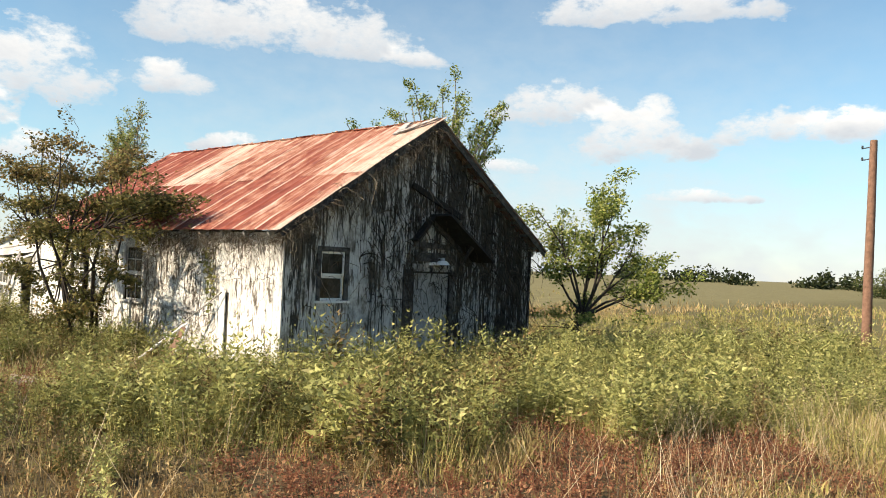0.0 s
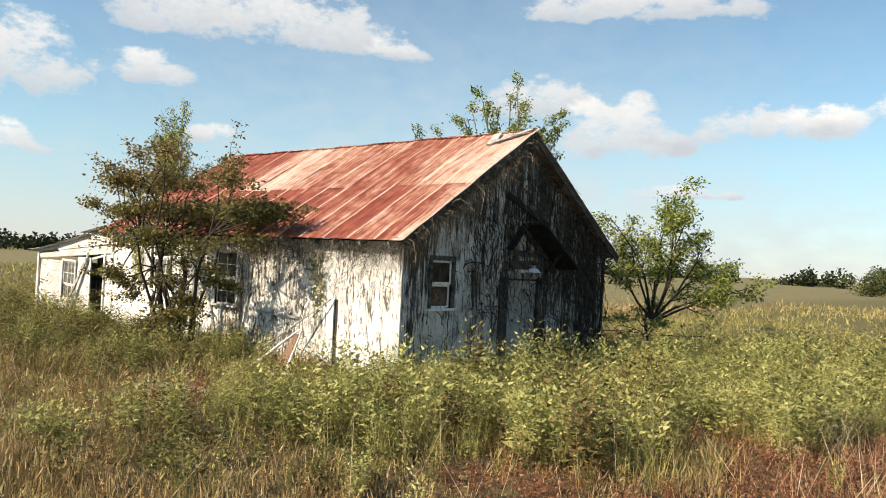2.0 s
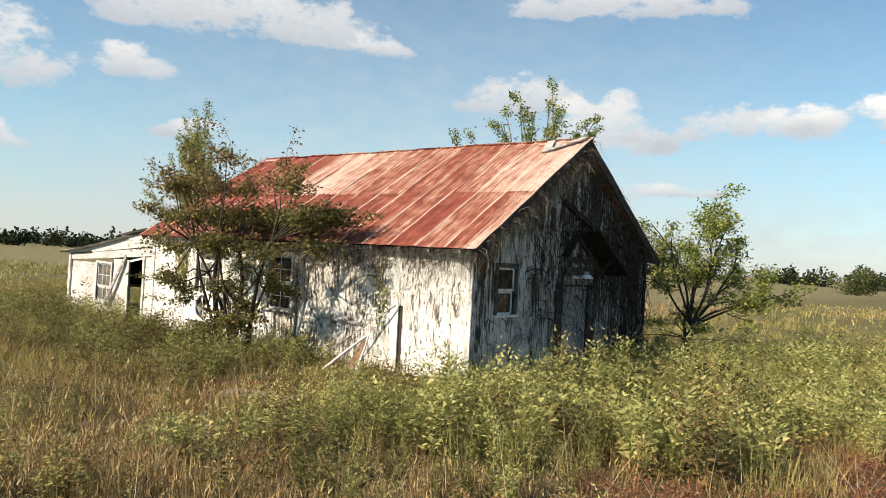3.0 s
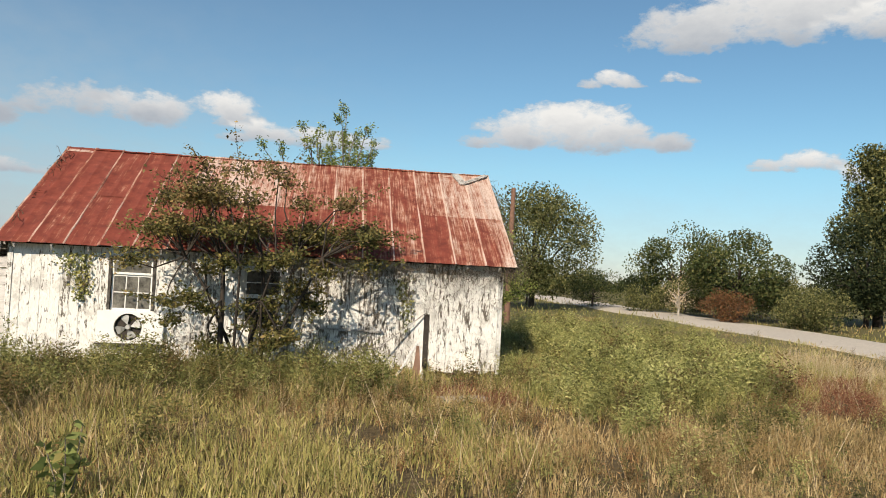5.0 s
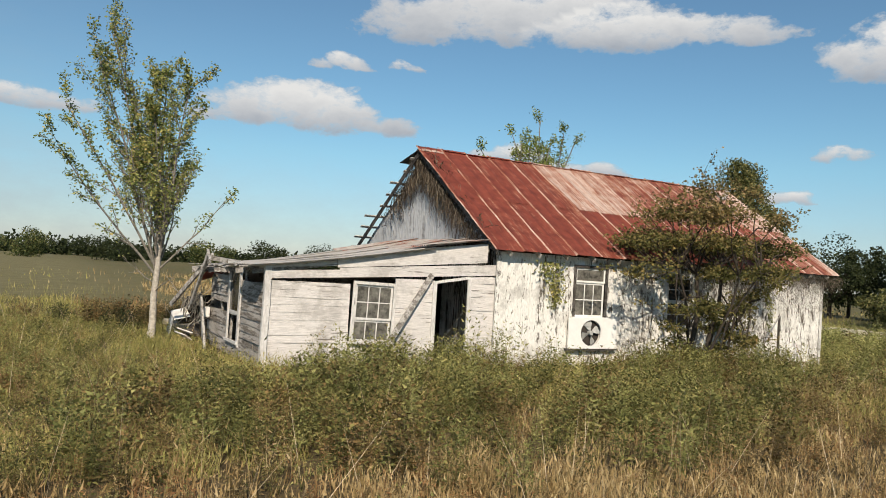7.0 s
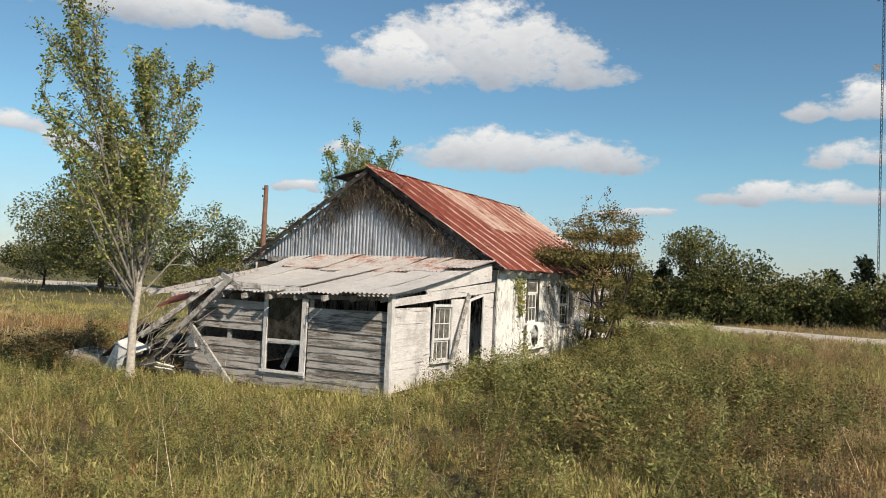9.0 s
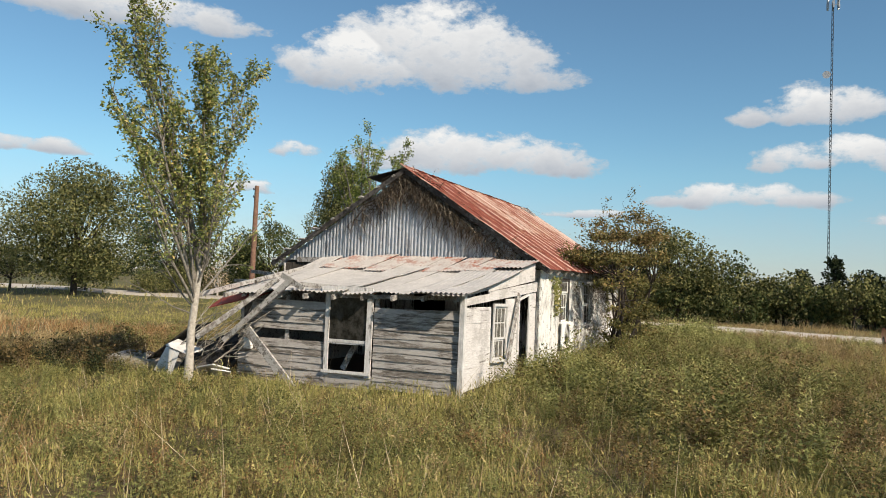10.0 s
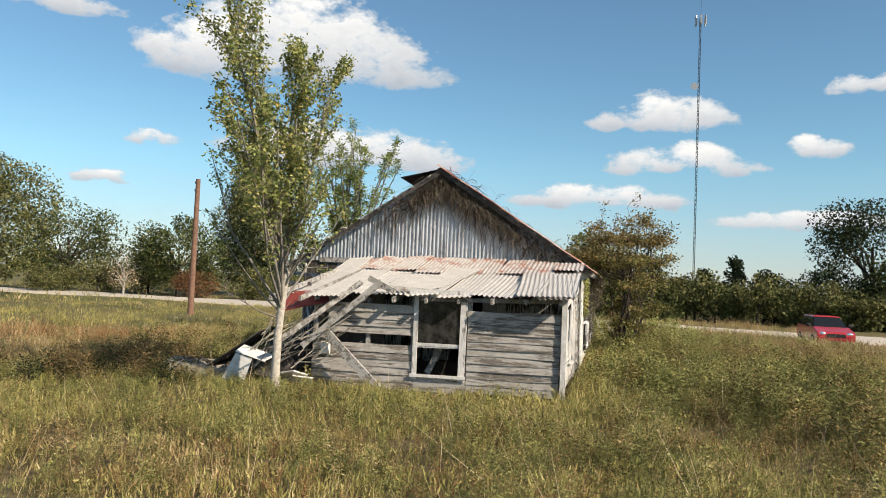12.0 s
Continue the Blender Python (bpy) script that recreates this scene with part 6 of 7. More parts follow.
for n_, (bx, by, bh, br, bm_) in enumerate(((35.2, 40.5, 3.0, 2.4, M_LEAF_OLIVE), (38.5, 38.0, 3.6, 2.6, M_LEAF_FAR), (33.0, 43.0, 2.4, 2.2, M_LEAF_OLIVE), (40.0, 34.5, 3.2, 2.6, M_LEAF_OLIVE), (42.0, 41.0, 4.6, 3.4, M_LEAF_FAR), (30.0, 48.0, 3.4, 2.8, M_LEAF_FAR), (24.5, 50.0, 4.0, 3.2, M_LEAF_OLIVE), (37.0, 27.5, 2.6, 2.2, M_LEAF_OLIVE))):
    crown_tree("shrub", (bx, by), bh, br, bm_, 400 + n_, "rounded green shrub beyond the gravel road", 2600, 0.2, 0.8, 0.0, category="bush")


def roadside():
    rng = random.Random(99)
    for k in range(64):
        y = -44 + k * 1.9
        x = 38.5 + rng.uniform(0.0, 6.0) + (4 if y > 15 else 0)
        if y > 27 or (20 < y and x < 44):
            continue
        h = rng.uniform(3.4, 5.6)
        kind = rng.random()
        if kind < 0.35:
            crown_tree("cedar_tree", (x + 2, y), h + 1.0, 1.5, M_LEAF_DARK, 200 + k, CEDAR, 1500, 0.29, 1.0, 0.02, cone=True, clumps=24)
        elif kind < 0.75:
            crown_tree("scrub_tree", (x, y), h, 2.5, M_LEAF_FAR, 200 + k, SCRUB, 1600, 0.29, 0.8, 0.0, clumps=22)
        else:
            crown_tree("scrub_tree", (x - 1, y), h * 0.75, 2.2, M_LEAF_OLIVE, 200 + k, SCRUB, 1500, 0.27, 0.8, 0.0, clumps=20)
    for k in range(30):
        y = -24 + k * 1.35
        crown_tree("scrub_tree", (36.2 + rng.uniform(0, 2.5) + (1.5 if y > 8 else 0), y), rng.uniform(2.2, 4.0), 2.0, M_LEAF_OLIVE if k % 3 else M_LEAF_FAR, 500 + k, SCRUB, 1300, 0.27, 0.8, 0.0, clumps=18)
    for k in range(14):
        a = radians(-8 + k * 4.5)
        crown_tree("scrub_tree", (8 + 150 * math.sin(a) + rng.uniform(-5, 5), 130 + 12 * math.cos(a * 3) + rng.uniform(-6, 6)), rng.uniform(3.5, 6), 5.0, M_LEAF_DARK if k % 3 else M_LEAF_FAR, 300 + k, "mixed scrub trees along the field edge", 1600, 0.5, 0.8, 0.0, clumps=18, group="field edge trees")


roadside()


def distant_woods():
    """Far tree lines, all in one object: rows of low round crowns on the horizon."""
    rng = np.random.default_rng(5)
    vs, fs, base = [], [], 0
    for k in range(230):
        a = radians(-25 + k * 0.62 + rng.uniform(-0.3, 0.3))       # to the left of north
        d = rng.uniform(300, 380)
        if rng.random() < (0.38 if 8 < math.degrees(a) < 48 else 0.06):
            continue
        h = rng.uniform(4.5, 9.5)
        w = rng.uniform(4.0, 8.0)
        n = 200
        c = np.array([-d * math.sin(a), d * math.cos(a), float(ground_height(-d * math.sin(a), d * math.cos(a)))])
        u = rng.normal(size=(n, 3))
        u /= np.linalg.norm(u, axis=1, keepdims=True)
        Q = c + u * np.array([w, w, 0]) * rng.uniform(0.3, 1.0, (n, 1)) + np.array([0, 0, 1.0]) * (h * rng.random((n, 1)) * np.sqrt(1.02 - np.minimum(1, np.hypot(u[:, :1], u[:, 1:2])) ** 2 * 0.75))
        v, f = leaf_cloud(Q, rng.uniform(0.9, 2.0, n), rng, 0.0, 0.8)
        vs.append(v)
        fs.append(f + base)
        base += len(v)
    tagged(part("distant_woods", mesh_of("distant_woods", np.concatenate(vs), np.concatenate(fs)), M_LEAF_DARK), "dark line of distant trees on the horizon", "trees", kind="stuff")


distant_woods()


def swell(x, y, s, seed):
    """A smooth pattern over the plan, from 0 to 1."""
    r = np.random.default_rng(seed)
    v = np.zeros_like(x)
    for k in range(7):
        a = r.uniform(0, 2 * np.pi)
        q = s * (0.6 + 0.35 * k)
        v += np.sin((x * np.cos(a) + y * np.sin(a)) * q + r.uniform(0, 6.3)) / (1 + 0.3 * k)
    return np.clip(0.5 + v / 4.5, 0, 1)


# ---- dead vines on the gables and walls ----
def vine_strands(name, starts, mat, label, rng, length=(0.3, 1.0), width=0.008, wander=0.5, hug=None):
    """Thin hanging strands as flat ribbons, all in one object."""
    vs, fs, base = [], [], 0
    for p, out in starts:
        n = 7
        L = rng.uniform(*length)
        p = np.array(p, float)
        d = np.array([out[0] * 0.8, out[1] * 0.8, 0.25]) + rng.normal(size=3) * 0.5
        pts = [p.copy()]
        for i in range(n):
            d = d * 0.75 + np.array([0, 0, -0.35]) + rng.normal(size=3) * wander * np.array([1, 1, 0.6])
            d /= np.linalg.norm(d) + 1e-9
            p = p + d * L / n
            if hug is not None:
                p[0] = min(max(p[0], hug[0]), hug[1])
            pts.append(p.copy())
        w = width * rng.uniform(0.5, 1.6)
        s = rng.normal(size=3)
        s /= np.linalg.norm(s)
        for i, q in enumerate(pts):
            k = w * (1 - 0.6 * i / n)
            vs += [q - s * k, q + s * k]
        for i in range(n):
            fs.append((base + 2 * i, base + 2 * i + 1, base + 2 * i + 3, base + 2 * i + 2))
        base += 2 * (n + 1)
    return tagged(part(name, mesh_of(name, np.array(vs), np.array(fs)), mat), label, "vine", kind="stuff")


def gable_vines():
    rng = np.random.default_rng(4)
    starts = []
    for k in range(1500):
        y = EAVE_Y + rng.random() * (RIDGE_Y - EAVE_Y) * 1.02
        starts.append(((RX1 - rng.uniform(0.0, 0.28), y, roof_z(min(y, RIDGE_Y)) - rng.uniform(0.0, 0.2)), (1, 0, 0)))
    for k in range(350):
        y = RIDGE_Y + rng.random() * (NORTH_Y - RIDGE_Y)
        starts.append(((RX1 - rng.uniform(0.0, 0.25), y, roof_z(y) - 0.1), (1, 0, 0)))
    vine_strands("dead_vines", starts, M_VINE, "tangled dead vines hanging under the front gable", rng, (0.2, 0.8), 0.0045)
    starts = []
    for k in range(2400):
        u = rng.normal() * 0.8
        y = RIDGE_Y + u * 1.1 - 0.25 if k % 3 else RIDGE_Y - rng.random() * 3.4
        if not -0.1 < y < 6.2:
            continue
        starts.append(((X0 - rng.uniform(0.05, 0.22), y, roof_z(y) - rng.uniform(0.0, 0.5)), (-0.15, 0, 0)))
    vine_strands("dead_vines", starts[::2], M_VINE, "thick dead vines hanging from the rear gable peak", rng, (0.3, 0.9), 0.0065, 0.4, (X0 - 0.22, X0))
    vine_strands("dead_vines", starts[1::2], M_VINE_DARK, "dark tangled vines matted under the rear gable peak", rng, (0.35, 1.0), 0.010, 0.4, (X0 - 0.20, X0))
    starts = []
    for k in range(2000):
        x = 6.2 + rng.random() * 5.0
        starts.append(((x, Y0 - rng.uniform(0.02, 0.28), 2.60 - rng.uniform(0, 0.15) - (rng.random() ** 4) * 0.9), (0, -1, 0)))
    for k in range(2600):
        x = 3.6 + rng.random() * 5.6
        if swell(np.array([x]), np.array([0.0]), 1.1, 5)[0] < 0.42:
            continue
        starts.append(((x, Y0 - 0.02, rng.uniform(0.5, 2.4)), (0, -0.05, 0)))
    vine_strands("dead_vines", starts, M_VINE, "thin dead vines trailing down the white wall", rng, (0.15, 0.6), 0.0035, 0.65)
    starts = []
    while len(starts) < 2900:
        y = 0.1 + rng.random() * 7.4
        z = 0.2 + rng.random() * (roof_z(y) - 0.35)
        dense = np.clip(0.10 + 0.22 * (z - 1.0) + 0.22 * (y - 3.4), 0.08, 0.8)
        dense = max(dense, 0.8 if 2.0 < y < 3.4 and z > 1.2 else 0)
        if rng.random() < dense:
            starts.append(((X1 + rng.uniform(0.02, 0.07), y, z), (0.05, 0, 0)))
    vine_strands("dead_vines", starts, M_VINE_DARK, "dark dry climbing vines clinging to the gable boards", rng, (0.25, 1.0), 0.009, 0.28)


gable_vines()


def ivy(name, at, w, h, n, mat, label, seed):
    rng = np.random.default_rng(seed)
    t = rng.random(n) ** 0.8
    Q = np.stack([at[0] + rng.normal(size=n) * w * (0.12 + 0.36 * t) + 0.1 * np.sin(t * 5), at[1] - rng.uniform(0.02, 0.12, n), at[2] + (t - 0.5) * h], -1)
    v, f = leaf_cloud(Q, 0.07 * rng.uniform(0.6, 1.3, n), rng, 0.5, 0.8)
    tagged(part(name, mesh_of(name, v, f), mat), label, "vine")


ivy("climbing_vine", (1.72, Y0 - 0.02, 1.95), 0.5, 1.05, 430, M_WEED, "small green climbing vine on the white wall", 61)
ivy("climbing_vine", (8.95, Y0 - 0.02, 1.65), 0.3, 1.3, 200, M_WEED, "thin green climbing vine on the white wall", 62)


# ---- grass, weeds and stalks ----
def plan_distance(x, y):
    """Distance from the house's outline."""
    dx = np.maximum(np.maximum(LX - x, x - X1), 0)
    dy = np.maximum(np.maximum(Y0 - y, y - Y1), 0)
    return np.hypot(dx, dy)


def free_ground(x, y):
    inside = (x > LX - 0.05) & (x < X1 + 0.02) & (y > Y0 - 0.05) & (y < Y1 + 0.05)
    rx = np.where(y > -12, 27.0 + 5.6 * (1 - np.exp(-(np.maximum(y, -12) + 12.0) / 16.0)), 27.0 - 0.011 * (y + 12.0) ** 2 + 0.35 * (y + 12.0))
    return ~inside & (np.abs(x - rx) > 2.6)


RED_PATCHES = [(17.5, -3.9, 1.5), (18.2, -0.6, 1.6), (19.9, 0.4, 1.7), (18.9, -2.2, 0.8), (9.8, -3.3, 1.25)]


def in_red(x, y):
    v = np.zeros(x.shape, bool)
    for cx, cy, r in RED_PATCHES:
        v |= np.hypot(x - cx, y - cy) < r * (0.75 + 0.4 * np.sin(np.arctan2(y - cy, x - cx) * 3 + cx))
    return v


def in_yard(x, y):
    """The meadow round the house, but for the strip shut off behind its north wall."""
    return ((x - 3.5) / 18.5) ** 2 + ((y - 1.5) / 14.3) ** 2 < 1, (x > 0) & (x < 10.5) & (y > Y1) & (y < 10.5)


def scatter(rng, n, zone):
    """n places on the open ground of a zone: the yard, the fields round it, or the far fields."""
    (xa, xb), (ya, yb) = {"yard": ((-15, 22), (-12.8, 16)), "field": ((-24, 37), (-13, 31)), "far": ((-60, 62), (-22, 62)), "outer": ((-25, 32), (-24, 20))}[zone]
    xs, ys, have = [], [], 0
    while have < n:
        x, y = rng.uniform(xa, xb, n), rng.uniform(ya, yb, n)
        near, shut = in_yard(x, y)
        k = free_ground(x, y) & ~shut
        if zone == "yard":
            k &= near
        elif zone == "outer":
            k &= ~near & (((x - 3.5) / 28.5) ** 2 + ((y - 1.5) / 25.0) ** 2 < 1) & ((y < 3) | (x < -10))
        elif zone == "field":
            k &= ~near & ~((x < -10) & (y < 3)) & ~((x < 18) & (y < -8))
        else:
            k &= ((x > 37) | (y > 31) | (x < -24)) & ~((x < -20) & (y < 0))
        xs.append(x[k])
        ys.append(y[k])
        have += int(k.sum())
    return np.concatenate(xs)[:n], np.concatenate(ys)[:n]


def greenness(x, y):
    """How green the sward is: weedy by the walls and in front, dry on the south side."""
    d = plan_distance(x, y)
    g = 0.80 - 0.11 * d
    g = np.where((y < -4.2) & (x < 13), np.minimum(g, 0.20), g)
    g = np.where((y < -2.5) & (x > 4) & (x < 10), np.maximum(g, 0.42), g)
    g = np.where((x > 11) & (y > -4.4 + 0.5 * (x - 14)), np.maximum(g, 0.80 - 0.06 * (x - 11)), g)
    g = np.where((x < -5) & (y > -6.5), np.maximum(g, 0.84), g)
    g = np.where((x > 4) & (y > 8), np.maximum(g, 0.75), g)
    return np.clip(g + (swell(x, y, 0.5, 3) - 0.5) * 0.7, 0.04, 0.96)


def mown(x, y):
    return (y > 20.5 + 1.2 * np.sin(x * 0.4)) & (x < -1 + 2.0 * np.sin(y * 0.15))


def blades(x, y, h, w, rng, lean=0.28):
    """One tapering blade at each place."""
    n = len(x)
    a = rng.uniform(0, 2 * np.pi, n)
    z = ground_height(x, y)
    sx, sy = np.cos(a) * w, np.sin(a) * w
    tx, ty = rng.normal(size=n) * lean * h, rng.normal(size=n) * lean * h
    V = np.empty((n, 3, 3))
    V[:, 0] = np.stack([x - sx, y - sy, z - 0.03], -1)
    V[:, 1] = np.stack([x + sx, y + sy, z - 0.03], -1)
    V[:, 2] = np.stack([x + tx, y + ty, z + h], -1)
    return V.reshape(-1, 3)


def heads(x, y, h, size, rng, lean=0.2):
    """Slim upright seed heads and side leaves on the stems of the grass."""
    n = len(x)
    way = np.stack([rng.normal(size=n) * lean, rng.normal(size=n) * lean, np.ones(n)], -1)
    at = np.stack([x, y, ground_height(x, y) + h], -1)
    a = rng.uniform(0, 2 * np.pi, n)
    side = np.stack([np.cos(a), np.sin(a), np.zeros(n)], -1) * (size * 0.13)[:, None]
    V = np.empty((n, 3, 3))
    V[:, 0] = at - side
    V[:, 1] = at + side + way * (size * 0.3)[:, None]
    V[:, 2] = at + way * size[:, None]
    return V.reshape(-1, 3)


def leaf_tris(at, way, size, wide, rng, tilt=0.55):
    """One broad pointed leaf at each place, its face turned more up than sideways."""
    way = way / (np.linalg.norm(way, axis=1, keepdims=True) + 1e-9)
    up = np.array([0, 0, 1.0]) + rng.normal(size=at.shape) * tilt
    side = np.cross(way, up)
    side /= np.linalg.norm(side, axis=1, keepdims=True) + 1e-9
    V = np.empty((len(at), 3, 3))
    s = size[:, None]
    V[:, 0] = at + side * s * wide * 0.5 + way * s * 0.2
    V[:, 1] = at - side * s * wide * 0.5 + way * s * 0.3
    V[:, 2] = at + way * s
    return V.reshape(-1, 3)


def build_grass():
    rng = np.random.default_rng(17)
    dry, green, rust = [], [], []
    # tufts, zone, blades a tuft, blade width, height, spread of a tuft
    for n, zone, per, w, hh, sp in ((25000, "yard", 12, 0.0085, 0.72, 0.095), (8500, "field", 10, 0.014, 0.85, 0.20), (9500, "outer", 8, 0.016, 0.45, 0.20), (6500, "far", 8, 0.035, 0.8, 0.45)):
        x, y = scatter(rng, n, zone)
        thick = swell(x, y, 2.3, 5)
        sel = rng.random(n) < np.clip(2.6 * thick - 0.45, 0.25, 1)
        x, y, thick = x[sel], y[sel], thick[sel]
        n = len(x)
        g = greenness(x, y)
        tall = (0.16 + 0.44 * swell(x, y, 1.4, 7) ** 1.3) * (0.65 + 0.6 * thick) * rng.uniform(0.7, 1.25, n)
        tall = np.where((x > 11.3) & (y > -7), tall * 0.75, tall)
        tall = np.where((x < -5) & (y < 12), tall * 0.70, tall)
        tall = np.where((x > 3) & (y > 9), tall * 0.6, tall)
        own = rng.random(n)
        for much, seed_head in ((per, False), (4 if zone == "yard" else 2, True)):
            G, T, O = np.repeat(g, much), np.repeat(tall, much), np.repeat(own, much)
            bx = np.repeat(x, much) + rng.normal(size=n * much) * sp
            by = np.repeat(y, much) + rng.normal(size=n * much) * sp
            keep = free_ground(bx, by) & ~(in_red(bx, by) & (rng.random(len(bx)) < 0.93))
            keep &= ~(mown(bx, by) & (rng.random(len(bx)) < 0.95))
            is_green = 0.7 * O + 0.3 * rng.random(len(bx)) < G
            is_rust = (np.hypot((bx + 1.0) / 6.0, (by - 18.0) / 5.0) < 0.8 + 0.4 * np.sin(bx * 0.8)) & (rng.random(len(bx)) < 0.7)
            weedy = ((bx > 11.3) & (swell(bx, by, 1.0, 33) > 0.42) & (by > -5 + 0.5 * (bx - 14))) | ((np.hypot((bx + 0.5) / 6.5, (by + 4.4) / 3.4) < 1.0) & (swell(bx, by, 1.2, 57) > 0.45))
            keep &= ~(weedy & (rng.random(len(bx)) < 0.6))
            h = T * hh * rng.uniform(0.45, 1.25, len(bx))
            for sel, out in ((keep & ~is_rust & ~is_green, dry), (keep & ~is_rust & is_green, green), (keep & is_rust, rust)):
                k = int(sel.sum())
                if not seed_head:
                    out.append(blades(bx[sel], by[sel], h[sel], w * rng.uniform(0.6, 1.4, k), rng, 0.30))
                else:
                    out.append(heads(bx[sel], by[sel], h[sel] * rng.uniform(0.35, 1.0, k), (0.085 if zone == "yard" else 0.3 if zone == "far" else 0.13) * rng.uniform(0.5, 1.4, k), rng, 0.4))
    for nm, out, mat, lab in (("dry_grass", dry, M_GRASS, "tall dry tan grass with seed heads"), ("green_grass", green, M_GRASS_GREEN, "yellow-green meadow grass"), ("rust_grass", rust, M_RUSTGRASS, "tall rust-brown grass behind the house")):
        V = np.concatenate(out)
        tagged(part(nm, mesh_of(nm, V, np.arange(len(V)).reshape(-1, 3)), mat), lab, "grass", kind="stuff")


def weed_models(rng, count, stems, nodes, height, leaf, out=0.34, wide=0.5):
    """A few weed plants: stems that arch outwards from one foot, with leaves in rings up each stem, larger below and crowded at the tip."""
    made = []
    for k in range(count):
        parts = []
        for s in range(stems):
            a = 2 * np.pi * (s + rng.random()) / stems
            H = height * rng.uniform(0.62, 1.08)
            lean = np.array([np.cos(a), np.sin(a)]) * out * rng.uniform(0.2, 1.0) * H
            t = np.sort(rng.uniform(0.12, 1.0, nodes)) ** 0.85
            x, y, z = lean[0] * t ** 1.4, lean[1] * t ** 1.4, H * t
            turn = np.arange(nodes) * 2.4 + rng.uniform(0, 6.28, nodes) * 0.3
            reach = 0.035 * rng.uniform(0.3, 1.6, nodes)
            at = np.stack([x + np.cos(turn) * reach, y + np.sin(turn) * reach, z], -1)
            way = np.stack([np.cos(turn), np.sin(turn), -0.15 + 1.0 * t ** 2 + rng.normal(size=nodes) * 0.25], -1)
            size = leaf * rng.uniform(0.6, 1.25, nodes) * (1.15 - 0.5 * t)
            parts.append(leaf_tris(at, way, size, wide, rng))
            parts.append(np.array([[-0.005, 0, -0.03], [0.005, 0, -0.03], [lean[0], lean[1], H]]))
        made.append(np.concatenate(parts))
    return made


def plant(name, models, x, y, scale, mat, label, rng):
    """Weeds at all the places, as one object."""
    vs = []
    kind = rng.integers(0, len(models), len(x))
    turn = rng.uniform(0, 2 * np.pi, len(x))
    z = ground_height(x, y)
    for k, mv in enumerate(models):
        sel = kind == k
        if not sel.any():
            continue
        c, s = np.cos(turn[sel])[:, None], np.sin(turn[sel])[:, None]
        q = scale[sel][:, None]
        V = np.stack([(mv[None, :, 0] * c - mv[None, :, 1] * s) * q + x[sel][:, None], (mv[None, :, 0] * s + mv[None, :, 1] * c) * q + y[sel][:, None], mv[None, :, 2] * q + z[sel][:, None]], -1)
        vs.append(V.reshape(-1, 3))
    V = np.concatenate(vs)
    tagged(part(name, mesh_of(name, V, np.arange(len(V)).reshape(-1, 3)), mat), label, "weeds", kind="stuff")


def clumped(rng, cx, cy, size, per, spread):
    """Plants gathered round each centre, tallest in its middle: places, sizes and the number of the clump."""
    n = len(cx)
    who = np.repeat(np.arange(n), per)
    dx, dy = rng.normal(size=n * per), rng.normal(size=n * per)
    q = np.hypot(dx, dy)
    x, y = cx[who] + dx * spread * size[who], cy[who] + dy * spread * size[who]
    sc = size[who] * np.clip(1.08 - 0.22 * q, 0.45, 1) * rng.uniform(0.75, 1.1, n * per)
    near, shut = in_yard(x, y)
    ok = free_ground(x, y) & ~in_red(x, y) & ~shut
    return x[ok], y[ok], sc[ok], who[ok]


def plant_clumps(rng, cx, cy, size, per, spread, models, looks, where):
    """looks: material, share and words for a share of the clumps each."""
    x, y, sc, who = clumped(rng, cx, cy, size, per, spread)
    pick = rng.choice(len(looks), len(cx), p=[l[1] for l in looks])
    for k, (mat, share, words) in enumerate(looks):
        sel = pick[who] == k
        if sel.any():
            plant("leafy_weeds", models, x[sel], y[sel], sc[sel], mat, words + where, rng)


